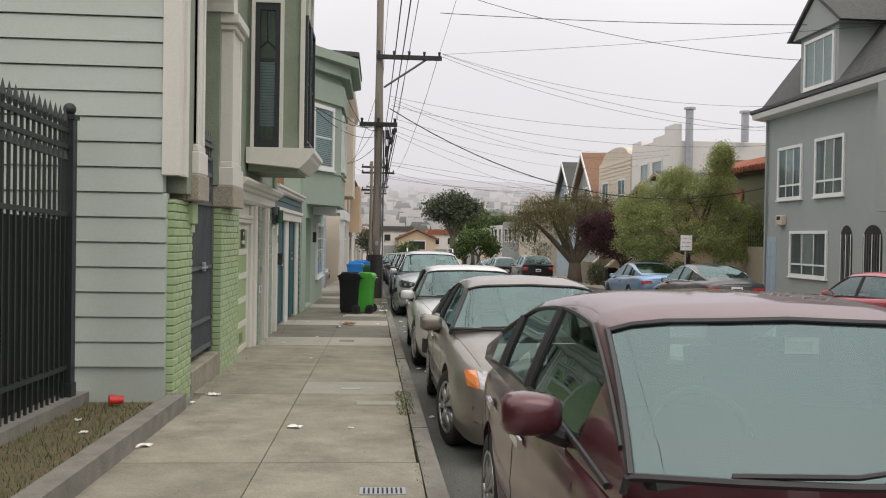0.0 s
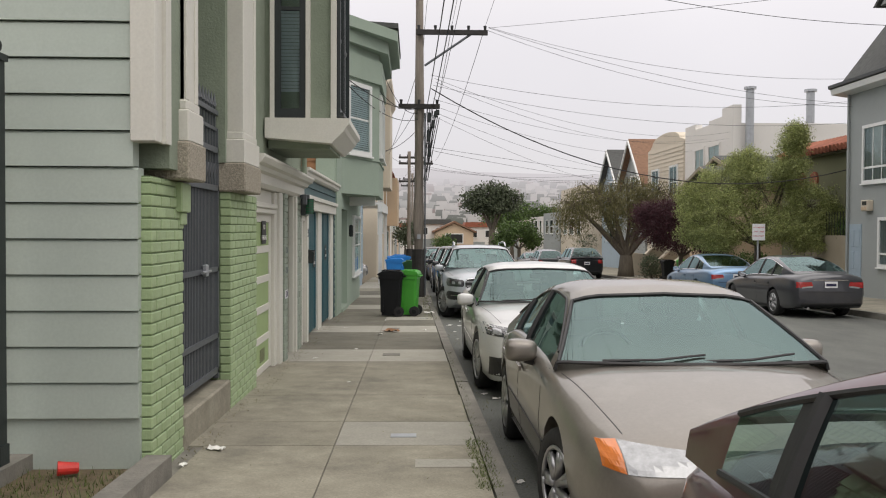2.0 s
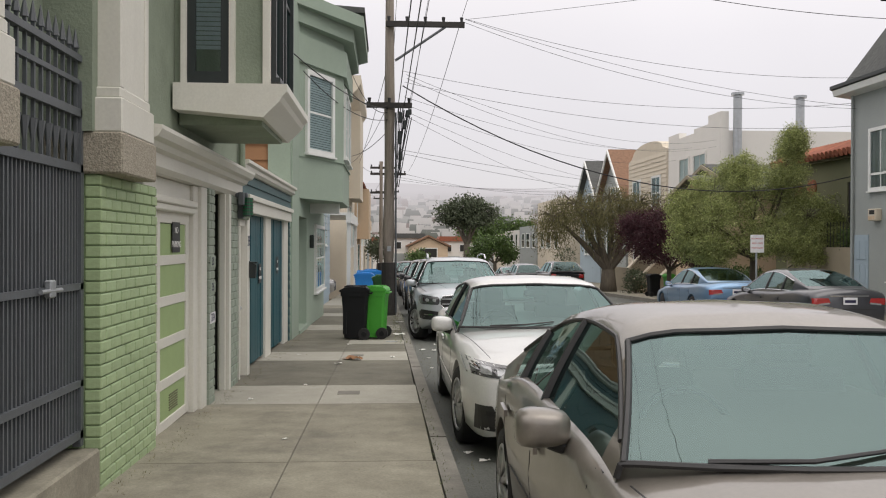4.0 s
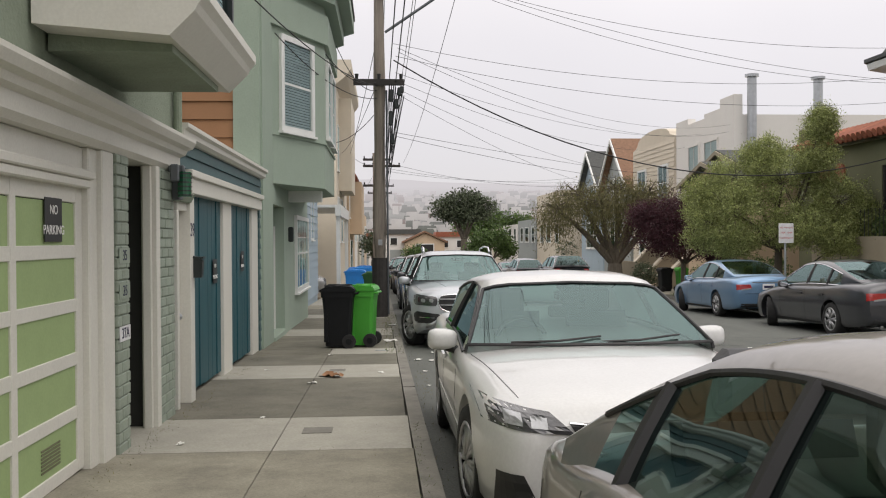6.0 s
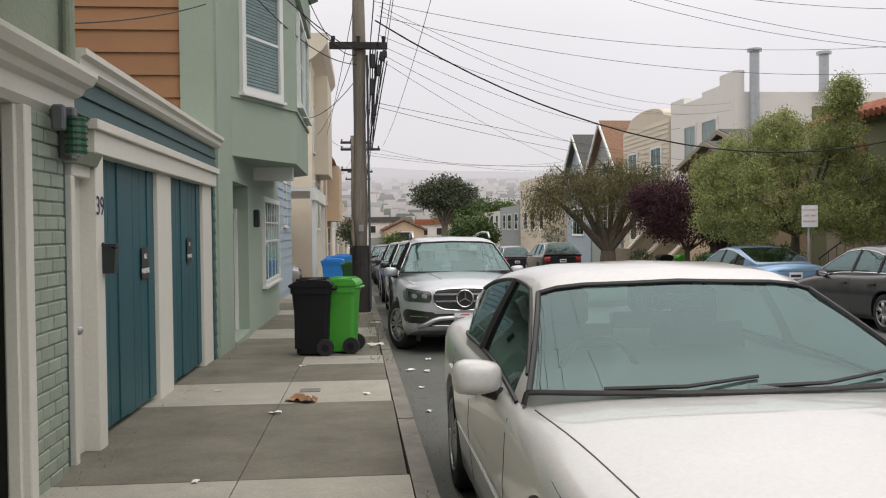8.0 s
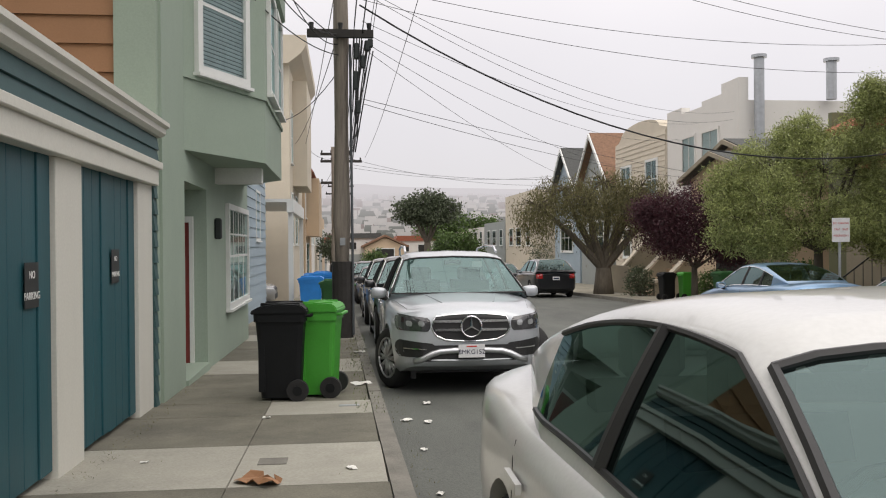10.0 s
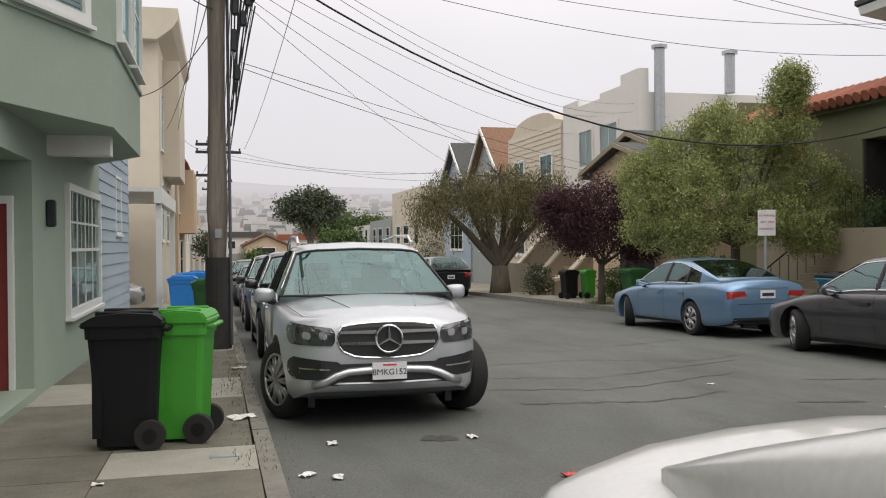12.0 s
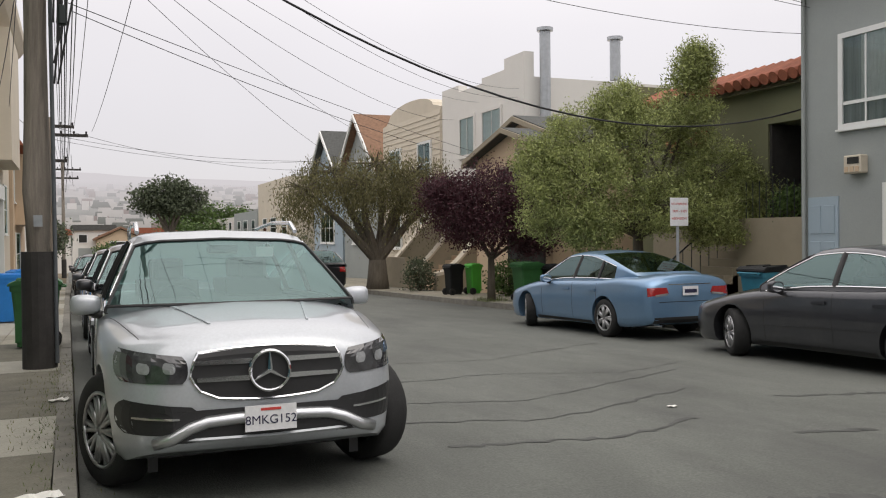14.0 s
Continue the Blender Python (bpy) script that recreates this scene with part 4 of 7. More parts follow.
        edge = [(0, j) for j in range(n[0])] + [(i, n[0]) for i in range(n[1])] + [(n[1], j) for j in range(n[0], 0, -1)] + [(i, 0) for i in range(n[1], 0, -1)]
        for p, q in zip(edge, edge[1:] + edge[:1]):
            b.faces.new((A[p[0]][p[1]], A[q[0]][q[1]], C[q[0]][q[1]], C[p[0]][p[1]]))
        return part(pname, b, m, parent or car, label, smooth=False)

    # cabin
    c = spec["cabin"]
    cow, rf, rr, deck, zc, zroof, zd, wt = c["cowl"], c["roof_front"], c["roof_rear"], c["deck"], c["z_cowl"], c["z_roof"], c["z_deck"], c["top_width"] / 2
    wb = HW * 0.93
    nf, nr, nb = 7, 20, 9
    ys = [cow + (rf - cow) * i / nf for i in range(nf)] + [rf + (rr - rf) * i / nr for i in range(nr)] + [rr + (deck - rr) * i / nb for i in range(nb + 1)]
    def roof_z(y):
        if y <= rf:
            t = (y - cow) / (rf - cow)
            return zc + (zroof - 0.035 - zc) * (1.12 * t - 0.12 * t * t)
        if y >= rr:
            t = (y - rr) / max(deck - rr, 1e-4)
            return zroof - 0.05 + (zd - zroof + 0.05) * (0.75 * t + 0.25 * t * t)
        t = (y - rf) / (rr - rf)
        return zroof - 0.035 * (1 - t) - 0.05 * t + 0.16 * t * (1 - t)
    G = []
    for y in ys:
        zr = roof_z(y)
        belt = zc - 0.04 + (zd - zc) * (y - cow) / (deck - cow)
        belt = min(belt, zr - 0.002)
        f = max(min((zr - belt) / (zroof - zc), 1), 0)
        wl_y = wb * (1 - c.get("tail_taper", 0.0) * max(0.0, (y - rr) / max(deck - rr, 1e-4)) ** 1.3)
        wtop = wl_y + (min(wt, wl_y) - wl_y) * f
        half = []
        for k in range(7):
            t = k / 6
            zz = belt - 0.05 + (zr - 0.075 * f - belt + 0.05) * t
            half.append((wl_y + (wtop - wl_y) * (t ** 1.25), zz))
        half += [(wtop - 0.03 * f - 0.005, zr - 0.035 * f), (wtop - 0.1 * f - 0.03, zr - 0.008 * f)]
        half += [(wtop * q, zr + 0.02 * (1 - q) * f + 0.0) for q in (0.66, 0.33)]
        ring = [(-x, z) for x, z in half] + [(0, zr + 0.022 * f)] + [(x, z) for x, z in reversed(half)]
        bow = 0.0
        row = []
        for x, z in ring:
            q = 1 - (x / wb) ** 2
            t = 1 - min(abs(y - cow) / (rf - cow + 0.3), 1)
            t2 = 1 - min(abs(deck - y) / (deck - rr + 0.3), 1)
            row.append((x, y - 0.16 * q * t + c.get("bow", 0.1) * q * t2, z))
        G.append(row)
    m_ = len(G[0]) - 1
    def kind(i, j):
        jj = min(j, m_ - 1 - j)
        ym = (ys[i] + ys[i + 1]) / 2
        if jj >= 7:
            if i < nf - 1:
                return "windscreen"
            if jj >= 8 and i >= nf + nr and c.get("rear_glass", True) and i < nf + nr + nb - 1:
                return "rear_window"
            return "roof"
        if 1 <= jj <= 5:
            if i == 0 or i >= len(ys) - 2:
                return "roof"
            for a, b in c["side_glass"]:
                if a <= ym <= b:
                    return "side_window_left" if j < m_ / 2 else "side_window_right"
            if c["side_glass"][0][0] < ym < c["side_glass"][-1][1]:
                return "window_post"
        return "roof"
    roof = part("roof", grid_mesh(bmesh.new(), G, lambda i, j: kind(i, j) == "roof"), body_m, car, smooth=True)
    roof.data.set_sharp_from_angle(angle=radians(50))
    for side_of in (0, 1):
        runs, open_run = [], False
        for i in range(len(ys) - 1):
            on = kind(i, 3) == "window_post"
            if on and not open_run:
                runs.append([i, i])
            if on:
                runs[-1][1] = i
            open_run = on
        for i0, i1 in runs:
            part("window_post", grid_mesh(bmesh.new(), G, lambda i, j: i0 <= i <= i1 and (j > m_ / 2) == bool(side_of) and kind(i, j) == "window_post"), PLASTIC, car, smooth=True)
    for kn in ("windscreen", "rear_window", "side_window_left", "side_window_right"):
        gb = grid_mesh(bmesh.new(), G, lambda i, j: kind(i, j) == kn)
        if not gb.faces:
            gb.free()
            continue
        gm = spec.get("dark", CARGLASS) if kn != "windscreen" else spec.get("screen", CARGLASS)
        o = part("windscreen" if kn == "windscreen" else "rear_window" if kn == "rear_window" else "side_window", gb, gm, car, smooth=True)
        o.visible_shadow = False
    # dark surround between the side panes and along the glass edges
    for sx in (-1, 1):
        jw = 5 if sx < 0 else m_ - 5
        bm = bmesh.new()
        pts = [Vector(G[i][1 if sx < 0 else m_ - 1]) + Vector((sx * 0.004, 0, 0)) for i in range(1, len(ys) - 1) if ys[i] < c["side_glass"][-1][1] + 0.12]
        part("belt_trim", tube(pts, 0.011, 0.011, 6), spec.get("trim", PLASTIC), car)
        top = [Vector(G[i][6 if sx < 0 else m_ - 6]) + Vector((sx * 0.003, 0, 0)) for i in range(1, len(ys) - 1) if ys[i] < c["side_glass"][-1][1] + 0.12]
        part("roof_trim", tube(top, 0.01, 0.01, 6), spec.get("trim", PLASTIC), car)
        for a, b in zip(c["side_glass"], c["side_glass"][1:]):
            yy = (a[1] + b[0]) / 2
            i = min(range(len(ys)), key=lambda q: abs(ys[q] - yy))
            part("door_pillar", tube([Vector(G[i][k if sx < 0 else m_ - k]) + Vector((sx * 0.003, 0, 0)) for k in range(1, 7)], 0.028, 0.022, 6), PLASTIC, car)
        # seams and handles on the flank
        for yy in spec["seams"]:
            patch("seam", "left" if sx < 0 else "right", [(yy, 0.28), (yy + 0.008, 0.28), (yy + 0.008, zc - 0.06), (yy, zc - 0.06)], PLASTIC, off=0.0015, n=(1, 10), thick=0.01)
        for yy in spec["handles"]:
            patch("door_handle", "left" if sx < 0 else "right", [(yy, zc - 0.2), (yy + 0.2, zc - 0.19), (yy + 0.2, zc - 0.155), (yy, zc - 0.165)], spec.get("handle_m", body_m), off=0.03, n=(4, 1))
        patch("door_crease", "left" if sx < 0 else "right", [(fw + R + 0.1, 0.46), (rw - R - 0.08, 0.5), (rw - R - 0.08, 0.506), (fw + R + 0.1, 0.466)], PLASTIC if spec.get("rub_strip") else body_m, off=0.008, n=(12, 1))
        patch("sill_trim", "left" if sx < 0 else "right", [(fw + R + 0.1, 0.2), (rw - R - 0.1, 0.2), (rw - R - 0.1, 0.255), (fw + R + 0.1, 0.255)], PLASTIC, off=0.006, n=(6, 1))
        # mirror
        mx, my, mz = sx * (wb + 0.12), cow + spec.get("mirror_back", 0.38), zc + spec.get("mirror_up", 0.0)
        b = bmesh.new()
        bmesh.ops.create_icosphere(b, subdivisions=3, radius=1, matrix=Matrix.Translation((mx, my, mz)) @ Matrix.Diagonal((0.125, 0.09, 0.082, 1)))
        for v in b.verts:
            u = Vector(((v.co.x - mx) / 0.125, (v.co.y - my) / 0.09, (v.co.z - mz) / 0.082))
            k = (abs(u.x) ** 4 + abs(u.y) ** 3 + abs(u.z) ** 4) ** -0.27
            taper = 1 - 0.18 * (u.x * sx < 0) * abs(u.x)
            v.co = Vector((mx + u.x * k * 0.105, my + u.y * k * 0.085, mz + u.z * k * 0.074 * taper))
            if v.co.y > my + 0.035:
                v.co.y = my + 0.035
        mir = part("wing_mirror", b, spec.get("mirror_m", body_m), car, smooth=True)
        b = bmesh.new()
        cyl(b, (sx * (wb - 0.03), my + 0.0, mz - 0.1), (mx - sx * 0.03, my, mz - 0.05), 0.03, 0.035, 8)
        part("mirror_arm", b, PLASTIC, mir)
        b = bmesh.new()
        bmesh.ops.create_circle(b, cap_ends=True, segments=20, radius=1, matrix=Matrix.Translation((mx, my + 0.038, mz)) @ Matrix.Rotation(radians(-90), 4, "X") @ Matrix.Diagonal((0.088, 0.06, 1, 1)))
        part("mirror_glass", b, CHROME, mir)
    # wipers
    for a, b2 in ((-0.55, 0.05), (0.0, 0.6)) if spec.get("wipers") else ():
        b = tube([(a, cow + 0.03 - 0.14 * (1 - a * a), zc + 0.012), ((a + b2) / 2, cow + 0.02 - 0.16, zc + 0.026), (b2, cow + 0.06 - 0.15 * (1 - b2 * b2), zc + 0.05)], 0.01, 0.007, 6)
        part("wiper", b, PLASTIC, car)
    part("cowl", tube([G[0][k] for k in range(3, m_ - 2)], 0.012, 0.012, 6), PLASTIC, car)
    # black ceramic border of the windscreen, and the shut lines round the bonnet
    part("windscreen_edge", tube([Vector(G[nf - 1][k]) + Vector((0, -0.004, 0.002)) for k in range(7, m_ - 6)], 0.013, 0.013, 6), PLASTIC, car)
    for k in (7, m_ - 7):
        part("windscreen_edge", tube([Vector(G[i][k]) + Vector((0, -0.004, 0.002)) for i in range(nf)], 0.013, 0.013, 6), PLASTIC, car)
    for sx in (-1, 1):
        xa, xb = sx * HW * 0.74, sx * HW * 0.885
        patch("bonnet_seam", "top", [(xa, 0.3), (xa + sx * 0.005, 0.3), (xb + sx * 0.005, cow - 0.06), (xb, cow - 0.06)], PLASTIC, off=0.0015, n=(1, 14), thick=0.008)
    # inside
    part("dashboard", B((-wb + 0.1, wb - 0.1, cow + 0.12, cow + 0.55, 0.4, zc - 0.06), bevel=0.05), PLASTIC, car)
    part("cabin_floor", B((-wb + 0.1, wb - 0.1, cow + 0.2, deck - 0.2, 0.26, 0.34)), PLASTIC, car)
    for y in (cow + 1.25, cow + 2.05):
        for sx in (-1, 1):
            b = prism([(y - 0.45, 0.35), (y, 0.35), (y + 0.16, zc + 0.12), (y + 0.05, zc + 0.14), (y - 0.1, 0.62), (y - 0.45, 0.6)], "x", sx * 0.36 - 0.24, sx * 0.36 + 0.24)
            B((sx * 0.36 - 0.12, sx * 0.36 + 0.12, y + 0.07, y + 0.17, zc + 0.13, zc + 0.33), bm=b, bevel=0.03)
            part("seat", b, SEAT, car)
    b = bmesh.new()
    ring = [(-0.36 + 0.19 * math.cos(t), cow + 0.68 + 0.06 * math.sin(t), zc - 0.06 + 0.18 * math.sin(t)) for t in [2 * math.pi * i / 20 for i in range(21)]]
    part("steering_wheel", tube(ring, 0.016, 0.016, 6), PLASTIC, car)
    part("rear_mirror", B((-0.12, 0.12, rf - 0.18, rf - 0.14, zroof - 0.2, zroof - 0.13), bevel=0.015), PLASTIC, car)
    # wheels
    for y in (fw, rw):
        for sx in (-1, 1):
            b = bmesh.new()
            prof = [(R * 0.66, -0.1), (R * 0.72, -0.108), (R * 0.93, -0.108), (R * 0.99, -0.085), (R, -0.05), (R, 0.05), (R * 0.99, 0.085), (R * 0.93, 0.108), (R * 0.72, 0.108), (R * 0.66, 0.1)]
            K = 32
            V = [[b.verts.new((x, r * math.cos(2 * math.pi * k / K), r * math.sin(2 * math.pi * k / K))) for r, x in prof] for k in range(K)]
            for k in range(K):
                for q in range(len(prof)):
                    b.faces.new((V[k][q], V[(k + 1) % K][q], V[(k + 1) % K][(q + 1) % len(prof)], V[k][(q + 1) % len(prof)]))
            wm = pose(sx * (HW - 0.125), y, R, 0, 0, steer if y == fw else 0)
            b.transform(wm)
            ty = part("tyre", b, RUBBER, car, smooth=True)
            b = bmesh.new()
            cyl(b, (sx * 0.03, 0, 0), (sx * 0.05, 0, 0), R * 0.64, n=28)
            b.transform(wm)
            part("brake_disc", b, PLASTIC, ty)
            b = bmesh.new()
            ns = spec.get("spokes", 5)
            for k in range(ns):
                a = 2 * math.pi * k / ns
                for da in (-0.12, 0.12):
                    p = (sx * 0.095, 0.04 * math.cos(a), 0.04 * math.sin(a))
                    q = (sx * 0.088, R * 0.64 * math.cos(a + da), R * 0.64 * math.sin(a + da))
                    cyl(b, p, q, 0.03 * 5 / ns + 0.006, 0.022 * 5 / ns + 0.006, 6)
            cyl(b, (sx * 0.08, 0, 0), (sx * 0.105, 0, 0), 0.055, 0.045, 14)
            rp = [(sx * 0.1, R * 0.655 * math.cos(2 * math.pi * k / 28), R * 0.655 * math.sin(2 * math.pi * k / 28)) for k in range(29)]
            tube(rp, 0.014, 0.014, 6, b)
            b.transform(wm)
            part("rim", b, spec.get("rim_m", RIM), ty, smooth=True)
    return car, patch, tree, G


def plate(patch_fn, side, z, words, car, L, tree):
    """A number plate on the nose or the tail."""
    y0 = -2 if side == "front" else L + 2
    d = 1 if side == "front" else -1
    hit = tree.ray_cast(Vector((0.0, y0, z)), Vector((0, d, 0)))[0]
    y = hit.y - d * (0.058 if words else 0.03)
    p = part("number_plate", B((-0.153, 0.153, y, y + d * 0.012, z - 0.075, z + 0.075)), PLATE, car, "white number plate with dark blue figures")
    m = Matrix.Translation((0, y - d * 0.002, z - 0.012)) @ (pose(0, 0, 0, 90, 0, 0) if side == "front" else pose(0, 0, 0, 90, 0, 180))
    if words:
        text_part("registration", words, 0.074, m, INK, p)
        part("header_bar", B((-0.06, 0.06, y - d * 0.003, y, z + 0.045, z + 0.06)), REDINK, p)
    else:
        part("registration", B((-0.12, 0.12, y - d * 0.003, y, z - 0.035, z + 0.025)), INK, p)
    return p


def rounded(xa, xb, lo_a, lo_b, hi_a, hi_b, k=0.3):
    """A lens-like outline from xa to xb with rounded ends, for patch()."""
    def at(u, v):
        q = 0.5 + (u - 0.5) * (1 - k * abs(2 * v - 1) ** 3)
        x = xa + (xb - xa) * q
        lo, hi = lo_a + (lo_b - lo_a) * q, hi_a + (hi_b - hi_a) * q
        return (x, lo + (hi - lo) * v)
    return at


SEDAN = dict(length=4.85, width=1.82, wheel=0.325, axles=(0.95, 3.75), spokes=5,
             body=[(0, 0.7, 0.24, 0.6, 0.55), (0.012, 0.78, 0.2, 0.68, 0.62), (0.04, 0.88, 0.17, 0.75, 0.68), (0.1, 0.965, 0.17, 0.83, 0.74), (0.25, 1.0, 0.18, 0.95, 0.87), (0.4, 1.0, 0.19, 0.97, 0.93), (0.7, 1.0, 0.19, 1.0, 0.96), (0.85, 0.99, 0.2, 1.05, 0.98), (0.95, 0.94, 0.24, 1.05, 0.96), (0.985, 0.86, 0.28, 1.0, 0.9), (1, 0.78, 0.34, 0.9, 0.8)],
             cabin=dict(cowl=1.22, roof_front=2.02, roof_rear=3.35, deck=4.3, z_cowl=0.97, z_roof=1.43, z_deck=1.05, top_width=1.24, side_glass=[(1.4, 2.62), (2.72, 3.5), (3.56, 3.85)]),
             seams=(1.42, 2.62, 3.55), handles=(2.36, 3.3))


def sedan(changes, **kw):
    s = dict(SEDAN)
    s["cabin"] = dict(SEDAN["cabin"])
    for k, v in changes.items():
        if k == "cabin":
            s["cabin"].update(v)
        else:
            s[k] = v
    return s


def sedan_front(patch, head=HEADD, grille=PLASTIC, lo=0.3):
    for sx in (-1, 1):
        patch("headlamp", "front", [(sx * 0.5, 0.62), (sx * 0.8, 0.64), (sx * 0.82, 0.74), (sx * 0.56, 0.7)], head, off=0.008)
    patch("grille", "front", [(-0.5, 0.55), (0.5, 0.55), (0.54, 0.66), (-0.54, 0.66)], grille, off=0.006)
    patch("lower_grille", "front", [(-0.55, lo - 0.06), (0.55, lo - 0.06), (0.62, lo + 0.12), (-0.62, lo + 0.12)], PLASTIC, off=0.006)


def sedan_tail(patch, L, up=0.0):
    for sx in (-1, 1):
        patch("tail_lamp", "rear", [(sx * 0.42, 0.76 + up), (sx * 0.8, 0.72 + up), (sx * 0.8, 0.86 + up), (sx * 0.46, 0.86 + up)], TAIL, off=0.01, n=(10, 4))
        patch("reverse_lamp", "rear", [(sx * 0.44, 0.735 + up), (sx * 0.68, 0.71 + up), (sx * 0.68, 0.745 + up), (sx * 0.44, 0.77 + up)], HEAD, off=0.012, n=(4, 1))
    patch("bumper_trim", "rear", [(-0.7, 0.28), (0.7, 0.28), (0.7, 0.38), (-0.7, 0.38)], PLASTIC, off=0.006)
    patch("boot_seam", "rear", [(-0.6, 0.62), (0.6, 0.62), (0.6, 0.63), (-0.6, 0.63)], PLASTIC, off=0.002)


def stand(car, x, y, turn=0.0, road=True):
    """Sets a car on the sloping road, its nose bumper at (x, y), looking back up the street, or down it when turned."""
    fall = math.degrees(math.atan(0.0225))
    car.matrix_basis = Matrix.Translation((x, y, rz(y) + 0.004)) @ pose(0, 0, 0, -fall, 0, 0) @ pose(0, 0, 0, 0, 0, turn)


# maroon saloon
MAROON = paint("maroon_car_paint", (0.085, 0.022, 0.03), 0.35, 0.35, 0.1)
s = sedan(dict(wipers=True, length=4.6, width=1.78, axles=(0.95, 3.7), spokes=10, handle_m=CHROME, dark=CARGLASS, body=SEDAN["body"][:7] + [(0.85, 0.98, 0.2, 1.01, 0.95), (0.95, 0.93, 0.24, 1.0, 0.92), (0.985, 0.86, 0.28, 0.95, 0.86), (1, 0.78, 0.34, 0.86, 0.76)], mirror_up=0.04, mirror_back=0.7, cabin=dict(cowl=1.32, roof_front=2.3, roof_rear=3.4, deck=4.3, z_cowl=1.01, z_roof=1.44, z_deck=1.06, top_width=1.32, side_glass=[(1.84, 2.8), (2.88, 3.6), (3.66, 3.95)]), seams=(1.75, 2.84, 3.7), handles=(2.55, 3.42)))
c, pt, tr, _ = build_car("dark maroon saloon car parked at the kerb", s, MAROON)
sedan_front(pt, HEAD); sedan_tail(pt, s["length"], -0.08); plate(pt, "front", 0.42, "", c, s["length"], tr)
part("toll_tag", B((0.0, 0.13, 2.12, 2.125, 1.25, 1.31)), PLATE, c, "white sticker behind the windscreen")
stand(c, 1.48, 0.95)

# tan saloon
TANP = paint("tan_metallic_paint", (0.22, 0.2, 0.175), 0.55, 0.42, 0.45)
s = sedan(dict(wipers=True, length=4.6, width=1.78, axles=(0.98, 3.65), spokes=7, wheel=0.315, dark=CARGLASS, mirror_m=TANP, body=SEDAN["body"][:7] + [(0.85, 0.98, 0.2, 0.95, 0.89), (0.95, 0.93, 0.24, 0.92, 0.85), (0.985, 0.86, 0.28, 0.87, 0.79), (1, 0.78, 0.34, 0.78, 0.7)], mirror_back=0.6, rub_strip=True, cabin=dict(cowl=1.32, roof_front=2.12, roof_rear=3.12, deck=3.95, z_cowl=0.95, z_roof=1.385, z_deck=0.95, top_width=1.22, side_glass=[(1.5, 2.6), (2.68, 3.3), (3.36, 3.6)]), seams=(1.5, 2.6, 3.5)))
c, pt, tr, _ = build_car("dusty tan saloon car with a scuffed bumper", s, TANP, 12)
for sx in (-1, 1):
    pt("headlamp", "front", [(sx * 0.38, 0.6), (sx * 0.685, 0.6), (sx * 0.695, 0.72), (sx * 0.4, 0.7)], HEAD, off=0.008)
    pt("indicator_lamp", "front", [(sx * 0.69, 0.6), (sx * 0.775, 0.61), (sx * 0.785, 0.71), (sx * 0.7, 0.72)], AMBER, off=0.008)
pt("grille", "front", [(-0.32, 0.6), (0.32, 0.6), (0.34, 0.7), (-0.34, 0.7)], PLASTIC)
pt("bumper_trim", "front", [(-0.74, 0.44), (0.74, 0.44), (0.74, 0.47), (-0.74, 0.47)], PLASTIC)
pt("lower_grille", "front", [(-0.5, 0.24), (0.5, 0.24), (0.5, 0.34), (-0.5, 0.34)], PLASTIC)
sedan_tail(pt, s["length"], -0.17)
stand(c, 1.46, 6.4)

# white saloon
WHITEP = paint("white_car_paint", (0.63, 0.63, 0.62), 0.0, 0.3, 0.05)
s = sedan(dict(wipers=True, length=5.0, width=1.84, axles=(0.96, 3.78), spokes=10, wheel=0.335, dark=CARDARK, trim=PLASTIC, mirror_back=0.42, screen=CARDEEP, body=[(0, 0.74, 0.26, 0.74, 0.67), (0.012, 0.82, 0.22, 0.79, 0.72), (0.04, 0.9, 0.19, 0.835, 0.76), (0.1, 0.97, 0.18, 0.88, 0.8), (0.25, 1.0, 0.18, 0.96, 0.885)] + SEDAN["body"][5:7] + [(0.85, 0.99, 0.2, 1.08, 1.0), (0.95, 0.91, 0.24, 1.09, 0.98), (0.985, 0.84, 0.28, 1.06, 0.94), (1, 0.75, 0.34, 0.96, 0.84)], cabin=dict(cowl=1.55, roof_front=2.36, roof_rear=3.4, deck=4.5, tail_taper=0.26, z_roof=1.43, z_deck=1.07, top_width=1.3, side_glass=[(1.75, 2.75), (2.84, 3.62)]), seams=(1.65, 2.8, 3.6), handles=(2.5, 3.4)))
c, pt, tr, _ = build_car("clean white saloon car with dark tinted windows", s, WHITEP, 6)
for sx in (-1, 1):
    h = pt("headlamp", "front", [(sx * 0.44, 0.66), (sx * 0.87, 0.69), (sx * 0.885, 0.8), (sx * 0.56, 0.765)], HEADD, off=0.008, n=(12, 5))
    pt("lamp_projector", "front", [(sx * 0.58, 0.69), (sx * 0.66, 0.695), (sx * 0.66, 0.745), (sx * 0.58, 0.74)], HEAD, h, off=0.013, n=(3, 3))
    pt("lamp_projector", "front", [(sx * 0.7, 0.7), (sx * 0.78, 0.705), (sx * 0.78, 0.765), (sx * 0.7, 0.755)], HEAD, h, off=0.013, n=(3, 3))
    pt("wing_vent", "front", [(sx * 0.6, 0.26), (sx * 0.82, 0.26), (sx * 0.82, 0.46), (sx * 0.7, 0.46)], PLASTIC)
    pt("grille", "front", [(sx * 0.03, 0.6), (sx * 0.44, 0.665), (sx * 0.47, 0.715), (sx * 0.03, 0.68)], PLASTIC, off=0.006)
    pt("grille_strip", "front", [(sx * 0.06, 0.682), (sx * 0.47, 0.718), (sx * 0.47, 0.726), (sx * 0.06, 0.692)], CHROME, off=0.012, n=(8, 1))
hy = tr.ray_cast(Vector((0, -2, 0.65)), Vector((0, 1, 0)))[0].y - 0.02
